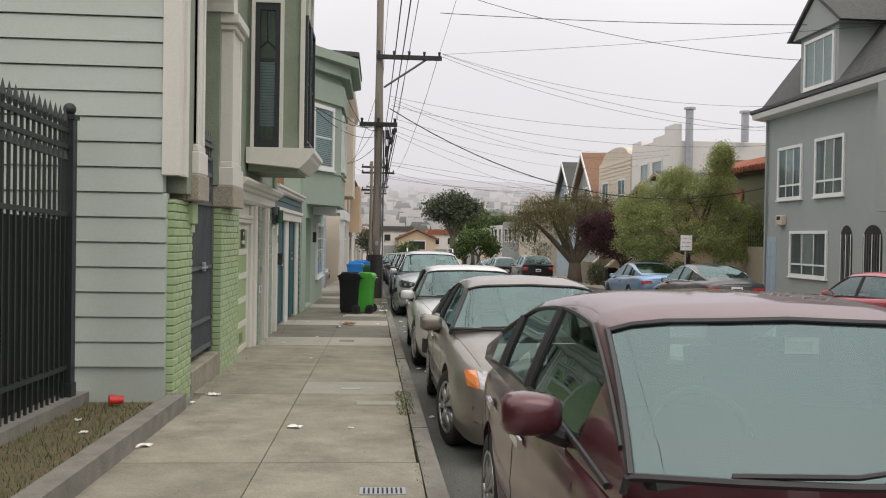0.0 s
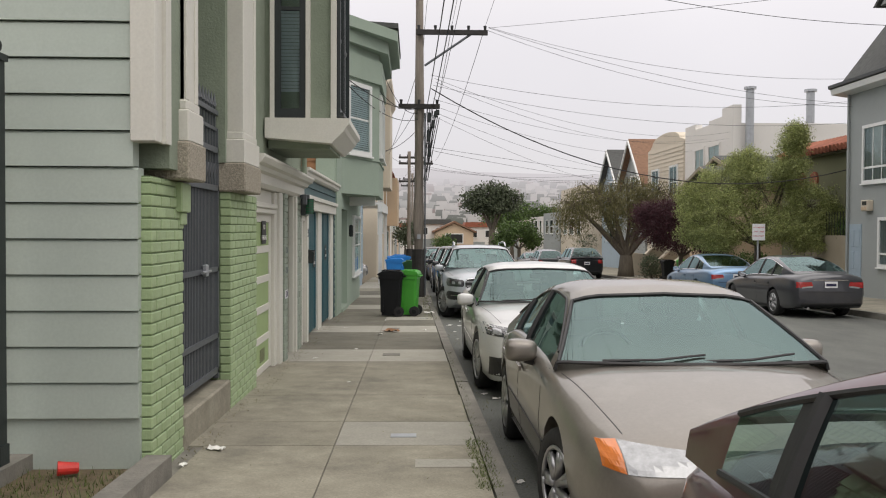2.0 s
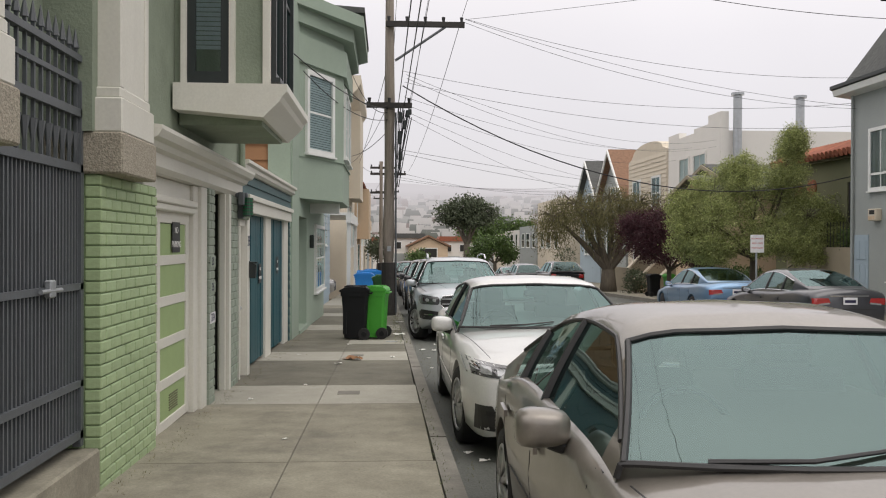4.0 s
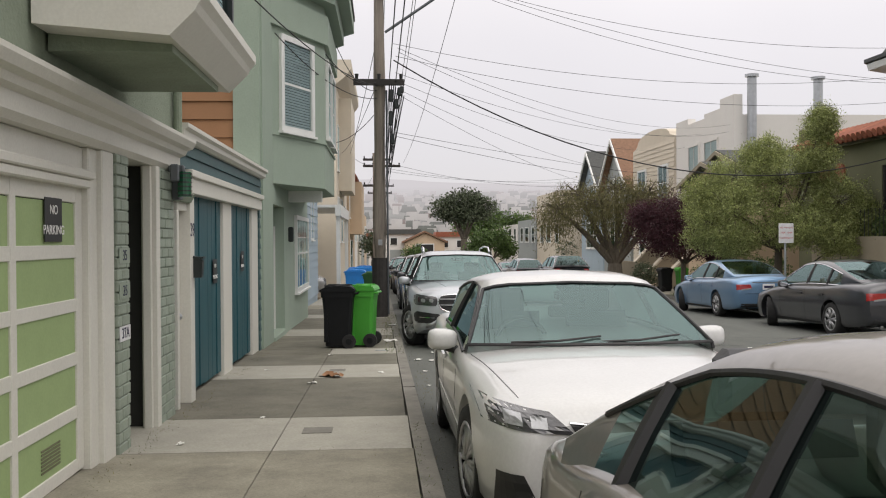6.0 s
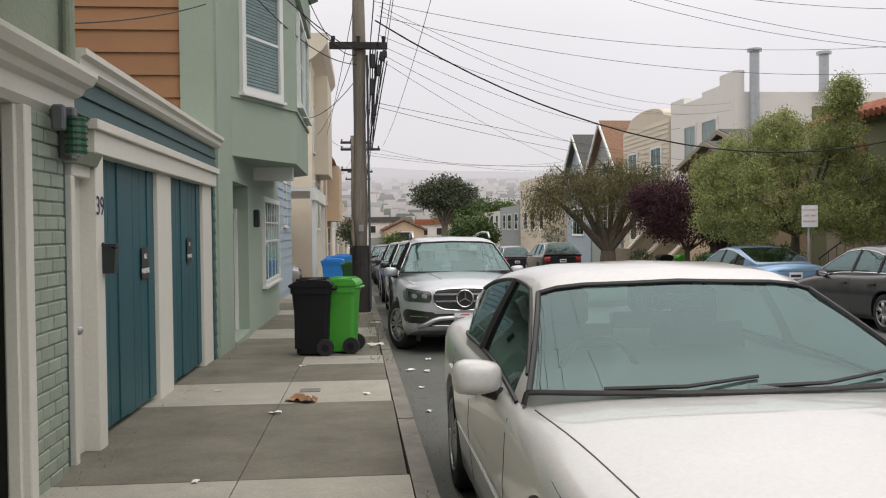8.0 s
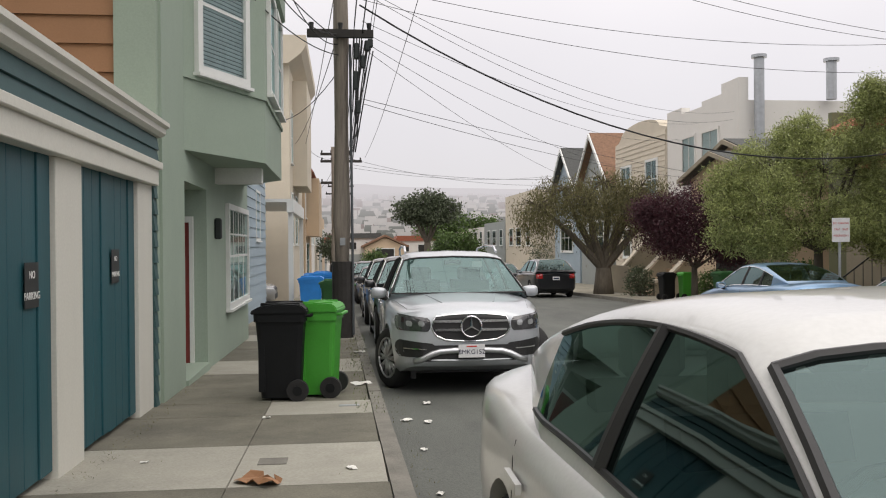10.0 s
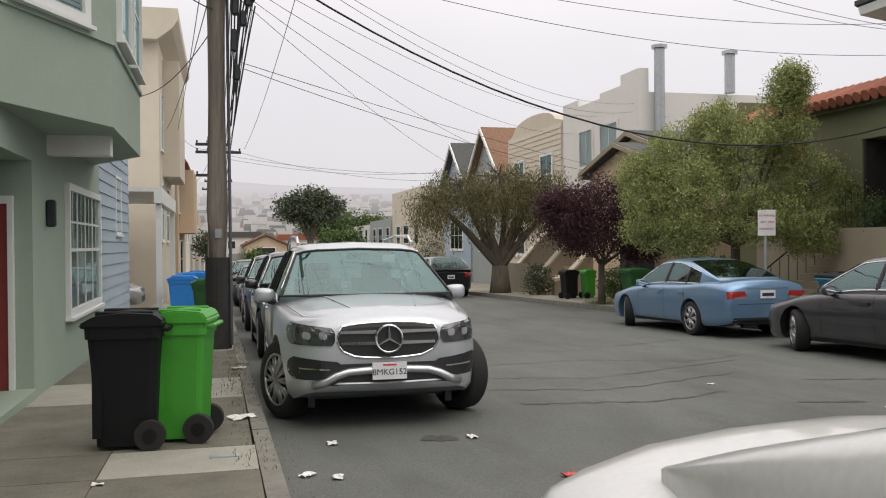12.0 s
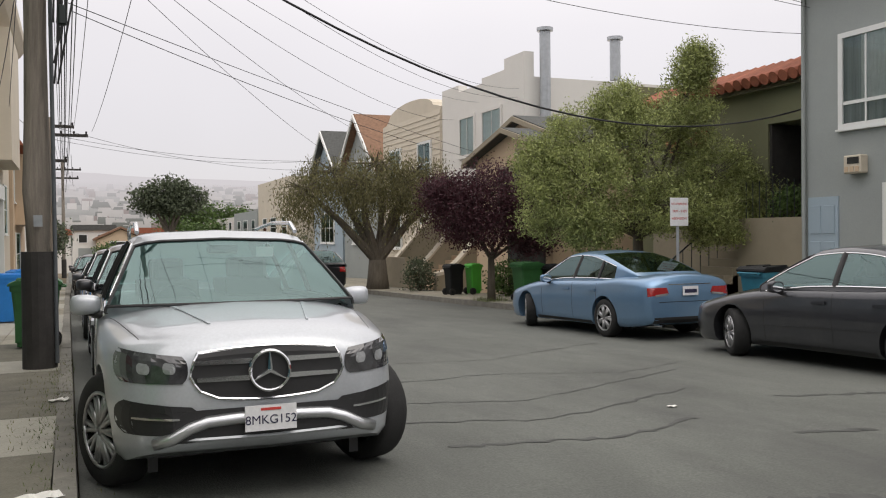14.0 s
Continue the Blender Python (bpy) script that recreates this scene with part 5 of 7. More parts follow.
bd = part("badge", tube([(0.085 * math.cos(a), hy, 0.65 + 0.058 * math.sin(a)) for a in [2 * math.pi * i / 24 for i in range(25)]], 0.01, 0.01, 6), CHROME, c, "chrome oval badge")
part("badge_ring", tube([(0.03 * math.cos(a), hy, 0.65 + 0.05 * math.sin(a)) for a in [2 * math.pi * i / 20 for i in range(21)]], 0.007, 0.007, 6), CHROME, bd)
pt("lower_grille", "front", [(-0.58, 0.2), (0.58, 0.2), (0.46, 0.47), (-0.46, 0.47)], PLASTIC)
for k in range(3):
    pt("grille_bar", "front", [(-0.54, 0.25 + 0.07 * k), (0.54, 0.25 + 0.07 * k), (0.53, 0.262 + 0.07 * k), (-0.53, 0.262 + 0.07 * k)], GATE, off=0.014, n=(10, 1))
part("sensor_pod", B((-0.09, 0.09, 2.2, 2.28, 1.3, 1.36), bevel=0.02), PLASTIC, c)
sedan_tail(pt, s["length"])
stand(c, 1.44, 11.8)

# silver SUV
SUV = dict(name="suv", length=4.92, width=1.95, wheel=0.37, axles=(0.88, 3.87), spokes=10, trim=CHROME,
           body=[(0, 0.6, 0.4, 0.93, 0.86), (0.012, 0.72, 0.35, 1.01, 0.91), (0.04, 0.84, 0.31, 1.06, 0.95), (0.1, 0.93, 0.24, 1.1, 0.98), (0.25, 0.995, 0.24, 1.16, 1.06), (0.4, 1.0, 0.25, 1.15, 1.08), (0.7, 1.0, 0.26, 1.15, 1.1), (0.9, 0.98, 0.28, 1.15, 1.1), (0.97, 0.93, 0.32, 1.13, 1.06), (1, 0.84, 0.4, 1.05, 0.98)],
           cabin=dict(cowl=1.3, roof_front=2.1, roof_rear=4.1, deck=4.84, z_cowl=1.15, z_roof=1.71, z_deck=1.14, top_width=1.36, bow=0.04, side_glass=[(1.5, 2.6), (2.7, 3.6), (3.7, 4.4)]),
           seams=(1.55, 2.62, 3.65), handles=(2.36, 3.4), dark=CARDARK)
SILVER = paint("silver_car_paint", (0.5, 0.525, 0.56), 0.35, 0.33, 0.05)
c, pt, tr, G = build_car("silver SUV with a black slatted grille and roof rails", SUV, SILVER, 24)
for sx in (-1, 1):
    h = pt("headlamp", "front", rounded(sx * 0.47, sx * 0.87, 0.745, 0.76, 0.9, 0.95, 0.16), HEADD, off=0.008, n=(12, 8))
    for xa in (0.54, 0.68):
        pt("lamp_projector", "front", rounded(sx * xa, sx * (xa + 0.07), 0.805, 0.81, 0.865, 0.875, 0.4), HEAD, h, off=0.014, n=(5, 5))
    v = pt("side_intake", "front", rounded(sx * 0.4, sx * 0.87, 0.45, 0.45, 0.6, 0.66, 0.22), PLASTIC, off=0.006, n=(12, 8))
    pt("intake_strip", "front", [(sx * 0.52, 0.535), (sx * 0.78, 0.545), (sx * 0.78, 0.558), (sx * 0.52, 0.548)], CHROME, v, off=0.014, n=(6, 1))
    part("roof_rail", tube([(sx * 0.64, 2.15, 1.69), (sx * 0.64, 2.35, 1.77), (sx * 0.64, 3.2, 1.8), (sx * 0.63, 4.0, 1.77), (sx * 0.62, 4.2, 1.68)], 0.018, 0.018, 8), CHROME, c)
    pt("bonnet_crease", "top", [(sx * 0.3, 0.3), (sx * 0.315, 0.3), (sx * 0.47, 1.1), (sx * 0.44, 1.1)], SILVER, off=0.009, n=(2, 14), thick=0.012)


def nose_point(x, z, out):
    hit = tr.ray_cast(Vector((x, -2, z)), Vector((0, 1, 0)))[0]
    return (x, hit.y - out, z)


def grille_edge(u, v):
    hw = float(np.interp(v, [0, 0.12, 0.45, 0.8, 1], [0.3, 0.39, 0.46, 0.44, 0.41]))
    q = 2 * u - 1
    return (hw * q, 0.65 + 0.27 * v + 0.025 * v * (1 - q * q) - 0.02 * (1 - v) * (1 - q * q))


gr = pt("grille", "front", grille_edge, PLASTIC, off=0.008, n=(16, 8))
loop = [grille_edge(k / 12, 1) for k in range(12)] + [grille_edge(1, 1 - k / 6) for k in range(6)] + [grille_edge(1 - k / 12, 0) for k in range(12)] + [grille_edge(0, k / 6) for k in range(7)]
part("grille_surround", tube([nose_point(x, z, 0.008) for x, z in loop], 0.009, 0.009, 6), CHROME, gr)
for z0, hw in ((0.745, 0.42), (0.845, 0.43)):
    for sx in (-1, 1):
        pt("grille_slat", "front", [(sx * 0.1, z0), (sx * hw, z0 + 0.006), (sx * hw, z0 + 0.03), (sx * 0.1, z0 + 0.032)], CHROME, gr, off=0.022, n=(10, 1))
hy = nose_point(0, 0.8, 0.05)[1]
b = tube([(0.118 * math.cos(a), hy, 0.8 + 0.118 * math.sin(a)) for a in [2 * math.pi * i / 28 for i in range(29)]], 0.011, 0.011, 8)
bd = part("badge_ring", b, CHROME, gr)
b = bmesh.new()
for k in range(3):
    a = math.pi / 2 + k * 2 * math.pi / 3
    cyl(b, (0, hy, 0.8), (0.115 * math.cos(a), hy, 0.8 + 0.115 * math.sin(a)), 0.018, 0.004, 6)
part("badge_spokes", b, CHROME, bd)
b = bmesh.new()
cyl(b, (0, hy + 0.02, 0.8), (0, hy + 0.06, 0.8), 0.112, n=24)
part("badge_back", b, PLASTIC, bd)
pt("lower_intake", "front", rounded(-0.62, 0.62, 0.4, 0.4, 0.585, 0.585, 0.12), PLASTIC, off=0.007, n=(16, 6))
bar = [(-0.66, 0.4), (-0.56, 0.43), (-0.46, 0.485), (-0.36, 0.515), (-0.18, 0.525), (0.18, 0.525), (0.36, 0.515), (0.46, 0.485), (0.56, 0.43), (0.66, 0.4)]
part("skid_bar", tube([nose_point(x, z, 0.012) for x, z in bar], 0.036, 0.036, 8), mat("satin_silver_trim", (0.62, 0.63, 0.65), 0.28, 0.85, var=0.03, bump=0), c, "bright metal bumper bar", smooth=True)
part("skid_edge", tube([nose_point(x, 0.405 + 0.02 * abs(x), 0.004) for x in (-0.6, -0.4, -0.2, 0, 0.2, 0.4, 0.6)], 0.014, 0.014, 6), STEEL, c)
plate(pt, "front", 0.52, "8MKG152", c, 4.92, tr)
part("toll_tag", B((0.26, 0.4, 1.88, 1.885, 1.48, 1.56)), PLATE, c)
stand(c, 1.42, 22.5, -1.0)

# blue and grey saloons across the road, noses down the street
for label, col, x, y, name, wordp in (("light blue metallic saloon car with chrome window trim", (0.16, 0.28, 0.44), 9.62, 33.85, "blue_car_paint", ""), ("dark grey metallic saloon car with chrome window trim", (0.05, 0.052, 0.06), 9.6, 27.86, "dark_grey_car_paint", "")):
    m = paint(name, col, 0.5, 0.3, 0.05)
    s = sedan(dict(length=4.93, width=1.85, axles=(0.98, 3.78), spokes=7, trim=CHROME, handle_m=m, dark=CARDARK if "blue" in label else CARGLASS, mirror_back=0.42, body=SEDAN["body"][:7] + [(0.85, 0.99, 0.2, 1.07, 1.0), (0.95, 0.95, 0.24, 1.08, 0.98), (0.985, 0.9, 0.28, 1.05, 0.94), (1, 0.82, 0.34, 0.95, 0.84)], cabin=dict(cowl=1.5, roof_front=2.3, roof_rear=3.25, deck=4.4, tail_taper=0.24, z_roof=1.47, z_deck=1.05, top_width=1.28, side_glass=[(1.7, 2.7), (2.78, 3.45), (3.52, 3.85)]), seams=(1.62, 2.74, 3.55), handles=(2.46, 3.35)))
    c, pt, tr, _ = build_car(label, s, m, -25)
    sedan_front(pt, HEAD); sedan_tail(pt, 4.93); plate(pt, "rear", 0.8, "", c, 4.93, tr)
    pt("tail_strip", "rear", [(-0.42, 0.9), (0.42, 0.9), (0.42, 0.915), (-0.42, 0.915)], CHROME, off=0.006)
    b = bmesh.new(); cyl(b, (0.55, 4.75, 0.24), (0.55, 4.96, 0.24), 0.035)
    part("exhaust_pipe", b, CHROME, c)
    stand(c, x, y, 180)
    if "grey" in label:
        grey_car = c

# more parked cars further off
DKSUV = paint("black_car_paint", (0.015, 0.016, 0.02), 0.3, 0.3)
s = dict(SUV); s["dark"] = CARDARK
c, pt, tr, _ = build_car("dark grey SUV parked behind the silver one", s, paint("charcoal_car_paint", (0.05, 0.05, 0.055), 0.4, 0.3), 0)
sedan_front(pt, HEAD)
stand(c, 1.5, 28.3)
far_suv = c
c, pt, tr, _ = build_car("black SUV parked across the road", s, DKSUV, 0)
for sx in (-1, 1):
    pt("tail_lamp", "rear", [(sx * 0.6, 0.85), (sx * 0.86, 0.85), (sx * 0.86, 1.05), (sx * 0.6, 1.05)], TAIL, off=0.01)
plate(pt, "rear", 0.85, "", c, 4.92, tr)
stand(c, 9.2, 55.0, 180)
fall = -math.degrees(math.atan(0.0225))
def more(src, x, y, turn, label):
    o = copy_thing(src, Matrix.Translation((x, y, rz(y) + 0.004)) @ pose(0, 0, 0, fall, 0, turn))
    return tagged(o, label)
more(far_suv, 1.45, 34.2, 0, "dark SUV in the row of parked cars")
more(grey_car, 1.5, 40.2, 0, "dark saloon in the row of parked cars")
more(grey_car, 1.4, 46.2, 0, "dark saloon in the row of parked cars")
more(far_suv, 1.3, 53.0, 0, "dark SUV in the row of parked cars")
more(grey_car, 1.3, 60.0, 0, "dark saloon in the row of parked cars")
more(c, 9.0, 66.0, 180, "dark SUV parked far down the road")
more(grey_car, 9.0, 74.0, 180, "dark saloon parked far down the road")
more(far_suv, 1.2, 68.0, 0, "dark SUV parked far down the road")
REDP = paint("red_car_paint", (0.35, 0.02, 0.03), 0.1, 0.3)
s = sedan(dict(length=3.9, width=1.72, axles=(0.75, 3.2), cabin=dict(cowl=1.1, roof_front=1.75, roof_rear=3.3, deck=3.8, z_roof=1.42, z_deck=1.0, side_glass=[(1.3, 2.2), (2.3, 3.2)], bow=0.03), seams=(1.3, 2.3), handles=(2.05,)))
s["body"] = [(a, b, c0, d, e0) for a, b, c0, d, e0 in SEDAN["body"]]
c, pt, tr, _ = build_car("red hatchback with a dark roof across the road", s, REDP, 0)
sedan_tail(pt, 3.9)
stand(c, 9.45, 17.6, 180)
SILV2 = paint("pale_silver_paint", (0.5, 0.5, 0.5), 0.6, 0.35)
c, pt, tr, _ = build_car("silver saloon parked in a driveway under a carport", SEDAN, SILV2, 0)
sedan_front(pt, HEAD)
c.matrix_basis = Matrix.Translation((-2.4, 44.0, gz(44) + 0.004)) @ pose(0, 0, 0, 0, 0, 90)

# ---- wheeled bins ----


def wheelie(label, m, lid_m, w=0.58, d=0.68, h=1.02, group="wheeled bins"):
    """A wheeled refuse bin, its front along +y, standing on z = 0."""
    g = thing("wheeled_bin", (0, 0, 0), label, "bin", group)
    bm = bmesh.new()
    rings = []
    for z, k in ((0.03, 0.8), (0.3, 0.86), (0.6, 0.92), (h - 0.14, 0.99), (h - 0.14, 1.05), (h - 0.06, 1.06)):
        ww, dd = w * k / 2, d * k / 2
        r = 0.05
        ring = []
        for cx, cy, a0 in ((ww - r, dd - r, 0), (-ww + r, dd - r, 90), (-ww + r, -dd + r, 180), (ww - r, -dd + r, 270)):
            for a in (0, 30, 60, 90):
                t = radians(a0 + a)
                ring.append(bm.verts.new((cx + r * math.cos(t), cy + r * math.sin(t), z)))
        rings.append(ring)
    for a, b in zip(rings, rings[1:]):
        for k in range(len(a)):
            bm.faces.new((a[k], a[(k + 1) % len(a)], b[(k + 1) % len(a)], b[k]))
    bm.faces.new(list(reversed(rings[0])))
    bm.faces.new(rings[-1])
    part("body", bm, m, g)
    bm = prism([(-d * 0.56, h - 0.06), (d * 0.58, h - 0.06), (d * 0.58, h - 0.03), (d * 0.4, h + 0.02), (0, h + 0.045), (-d * 0.45, h + 0.03), (-d * 0.56, h - 0.02)], "x", -w * 0.56, w * 0.56)
    bmesh.ops.bevel(bm, geom=bm.edges[:], offset=0.012, segments=2, affect="EDGES")
    lid = part("lid", bm, lid_m, g)
    part("lid_rib", B((-w * 0.35, -w * 0.3, -d * 0.4, d * 0.4, h + 0.0, h + 0.052), (w * 0.3, w * 0.35, -d * 0.4, d * 0.4, h + 0.0, h + 0.052), bevel=0.008), lid_m, lid)
    bm = bmesh.new()
    cyl(bm, (-w * 0.4, -d * 0.62, h - 0.08), (w * 0.4, -d * 0.62, h - 0.08), 0.017)
    cyl(bm, (-w * 0.4, -d * 0.62, h - 0.08), (-w * 0.4, -d * 0.45, h - 0.08), 0.017)
    cyl(bm, (w * 0.4, -d * 0.62, h - 0.08), (w * 0.4, -d * 0.45, h - 0.08), 0.017)
    part("handle", bm, m, g)
    for sx in (-1, 1):
        bm = bmesh.new()
        cyl(bm, (sx * w * 0.4, -d * 0.36, 0.11), (sx * (w * 0.4 + 0.06), -d * 0.36, 0.11), 0.11, n=24)
        wl_ = part("wheel", bm, RUBBER, g)
        bm = bmesh.new()
        cyl(bm, (sx * (w * 0.4 + 0.06), -d * 0.36, 0.11), (sx * (w * 0.4 + 0.068), -d * 0.36, 0.11), 0.05, n=16)
        part("hub", bm, BINB, wl_)
    for sx in (-1, 1):
        part("rib", B((sx * w * 0.44 - 0.01, sx * w * 0.44 + 0.01, d * 0.3, d * 0.43, 0.1, h - 0.2)), m, g)
    return g


def put_bin(g, x, y, turn):
    g.matrix_basis = Matrix.Translation((x, y, gz(y) + 0.003)) @ pose(0, 0, 0, 0, 0, turn)


bin_b = wheelie("black wheeled refuse bin standing on the pavement", BINB, BINB, 0.5, 0.5, 0.95); put_bin(bin_b, -0.68, 21.72, 86)
bin_g = wheelie("bright green wheeled compost bin beside the black one", BING, BING, 0.46, 0.4, 0.95); put_bin(bin_g, -0.29, 21.87, 80)
part("label_patch", B((0.228, 0.236, -0.1, 0.0, 0.66, 0.8)), PLATE, bin_g)
bin_blue = wheelie("blue wheeled recycling bin with a closed lid", BINBL, BINBL); put_bin(bin_blue, -1.0, 38.8, 90)
bin_dg = wheelie("dark green wheeled bin beside the utility pole", BINDG, BINDG); put_bin(bin_dg, -0.2, 32.3, 90)
for x, y in ((-1.3, 50.0), (-0.85, 51.0), (-1.2, 62)):
    copy_thing(bin_blue, Matrix.Translation((x, y, gz(y))) @ pose(0, 0, 0, 0, 0, 70 + y))
for x, y, src in ((11.6, 43.2, bin_b), (12.3, 43.2, bin_g), (11.7, 38.4, bin_dg), (12.3, 38.0, bin_b)):
    copy_thing(src, Matrix.Translation((x, y, gz(y))) @ pose(0, 0, 0, 0, 0, -85))
o = wheelie("teal wheeled bin with a black lid between parked cars", mat("teal_bin_plastic", (0.03, 0.17, 0.24), 0.5, bump=0.1), BINB, 0.58, 0.68, 0.98)
put_bin(o, 11.2, 28.9, -88)

# ---- utility poles and overhead cables ----


def utility_pole(x, y, top, base_r, label, arms):
    g = thing("utility_pole", (x, y, gz(y)), label, "utility pole", "utility poles")
    zb = gz(y)
    bm = tube([(x, y, zb - 0.1), (x, y, zb + 2.2), (x + 0.01, y, (zb + top) / 2), (x, y, top)], base_r, base_r * 0.68, 16)
    part("pole", bm, WOODP, g, smooth=True)
    bm = bmesh.new()
    cyl(bm, (x, y, zb - 0.05), (x, y, zb + 1.45), base_r + 0.012, base_r + 0.008, 16)
    part("dark_butt", bm, WOODD, g, "black tarred lower end")
    for z, x0, x1, dy in arms:
        a = part("crossarm", B((x + x0, x + x1, y - 0.06 + dy, y + 0.06 + dy, z - 0.07, z + 0.07)), WOODD, g)
        n = max(2, int((x1 - x0) / 0.4))
        for i in range(n):
            xx = x + x0 + 0.08 + (x1 - x0 - 0.16) * i / (n - 1)
            b = bmesh.new()
            cyl(b, (xx, y + dy, z + 0.07), (xx, y + dy, z + 0.2), 0.035, 0.05, 8)
            part("insulator", b, PLASTIC, a)
    return g


p1 = utility_pole(-0.06, 29.3, 10.6, 0.19, "weathered wooden utility pole with crossarms and cable bundles", [(7.3, -0.1, 2.05, -0.2), (5.08, -0.62, 0.62, -0.2)])
bm = bmesh.new(); cyl(bm, (0.1, 29.1, 6.3), (1.5, 29.1, 7.26), 0.035)
part("brace", bm, GATE, p1)
for xx, zz, hh in ((0.24, 4.75, 0.3), (0.36, 4.55, 0.24), (0.22, 4.2, 0.35), (0.44, 4.85, 0.2), (0.5, 4.9, 0.16), (0.26, 3.7, 0.25)):
    part("splice_case", B((xx - 0.05, xx + 0.05, 29.02, 29.14, zz - hh / 2, zz + hh / 2), bevel=0.02), IRON, p1)
bm = bmesh.new(); cyl(bm, (0.14, 29.2, -0.6), (0.12, 29.2, 4.9), 0.025)
part("conduit", bm, GATE, p1)
part("pole_tag", B((-0.1, 0.0, 29.09, 29.1, 1.1, 1.24)), STEEL, p1)
p2 = utility_pole(-0.55, 62.0, 6.6, 0.17, "wooden utility pole further down the street", [(6.2, -0.7, 1.0, 0), (5.8, -0.7, 1.6, 0), (4.6, -0.7, 0.7, 0)])
utility_pole(-0.4, 95.0, 7.2, 0.18, "far wooden utility pole", [(6.6, -1.0, 1.4, 0), (5.9, -1.2, 1.2, 0)])


def cable(p, q, sag, r=0.009, name="overhead_cable", label="thin black overhead cable", group="overhead cables"):
    p, q = Vector(p), Vector(q)
    c = bpy.data.curves.new(name, "CURVE")
    c.dimensions, c.bevel_depth, c.bevel_resolution = "3D", r, 1
    s = c.splines.new("POLY")
    s.points.add(20)
    for i in range(21):
        t = i / 20
        v = p.lerp(q, t)
        s.points[i].co = (v.x, v.y, v.z - 4 * sag * t * (1 - t), 1)
    tmp = bpy.data.objects.new(name, c)
    me = bpy.data.meshes.new_from_object(tmp)
    bpy.data.objects.remove(tmp)
    bpy.data.curves.remove(c)
    me.materials.clear()
    me.materials.append(CABLE)
    return tagged(new(name, me), label, "cable", group)


TOP1, TOP2 = Vector((-0.06, 29.1, 7.35)), Vector((-0.5, 62, 6.2))
# along the street, to the next pole behind the camera and down the hill
for i, (x, z) in enumerate(((0.1, 7.45), (0.9, 7.45), (1.9, 7.45), (0.2, 5.2), (0.35, 5.1), (0.5, 5.2), (0.25, 4.7), (0.3, 4.4), (0.42, 4.85))):
    cable((x, 29.1, z), (x * 0.8 - 0.3, 62, min(z - 0.9, 6.2) - 0.1 * i), 0.5)
    if i < 6:
        cable((x, 29.1, z), (x * 0.7 + 0.4, -12, z + 2.5 - 0.1 * i), 0.7, 0.011 if i in (3, 4) else 0.006)
for i in range(5):
    cable((-0.5 + 0.2 * i, 62, 6.1 - 0.3 * i), (-0.4 + 0.2 * i, 95, 6.5 - 0.3 * i), 0.5)
# loose loops hanging at the pole
for i in range(8):
    cable((0.2 + 0.05 * i, 29.05, 5.1 - 0.05 * i), (0.16 + 0.04 * (i % 3), 29.05, 3.6 - 0.25 * (i % 4)), -0.06 * (i % 3), 0.014, "drop_cable", "black cable loop hanging on the pole")
# drops to the houses across the road
for p, q, sag, r in (((1.9, 28.9, 8.75), (14.0, 27.5, 8.45), 0.1, 0.011), ((0.1, 29.1, 10.2), (13.9, 28.0, 7.4), 0.55, 0.009), ((2.0, 28.9, 7.42), (13.9, 29.3, 6.1), 0.5, 0.0055),
                     ((2.0, 28.9, 7.4), (13.9, 30.7, 5.5), 0.35, 0.0055), ((1.9, 28.9, 7.35), (13.9, 30.6, 5.4), 0.5, 0.0055), ((0.3, 29.0, 6.0), (13.9, 30.8, 5.6), 0.5, 0.0055), ((0.35, 29.0, 5.7), (13.9, 30.7, 4.9), 0.5, 0.0055),
                     ((2.0, 28.9, 7.4), (13.9, 15.5, 6.0), 0.1, 0.005), ((0.3, 29.0, 5.6), (14.7, 31.2, 3.6), 1.55, 0.017),
                     ((0.4, 29.0, 5.9), (15.5, 46.0, 6.3), 0.8, 0.005), ((0.42, 29.0, 5.8), (15.5, 46.1, 6.0), 0.9, 0.005), ((0.35, 29.0, 5.3), (15.5, 49.5, 6.3), 0.6, 0.005), ((0.35, 29.0, 5.1), (15.5, 52.0, 5.9), 0.7, 0.005),
                     ((0.3, 29.0, 3.85), (14.0, 45.5, 3.75), 0.1, 0.0055), ((0.35, 29.0, 3.75), (14.0, 45.3, 3.55), 0.25, 0.0055), ((0.4, 29.0, 4.9), (15.5, 57.0, 5.0), 0.6, 0.005), ((0.35, 29.0, 4.8), (15.5, 64.0, 4.6), 0.6, 0.005)):
    cable(p, q, sag, r)
# drops to the houses on the near side
for z, x, y, zz in ((5.1, -1.2, 24.5, 5.0), (4.9, -1.0, 27.5, 5.6), (5.0, -1.86, 15.7, 4.2), (4.4, -1.9, 36, 4.4), (5.1, -2.0, 50, 5.4), (4.7, -1.7, 22.0, 4.6), (6.2, -2.0, 56, 5.4)):
    cable((-0.1, 29.2, z), (x, y, zz), 0.3)
for z, x, y, zz in ((6.2, 13.5, 70, 5.0), (5.8, 13.5, 56, 4.5), (5.6, 15.0, 75, 6), (6.0, -2.2, 54, 6.4), (5.5, -2.2, 75, 5.0)):
    cable((-0.5, 62, z), (x, y, zz), 0.5)
cable((-1.95, 21.4, 4.0), (-2.6, 15.9, 2.5), 0.1, 0.007, "wall_cable", "thin cable slung across the brown wall")

# ---- houses down the near side ----


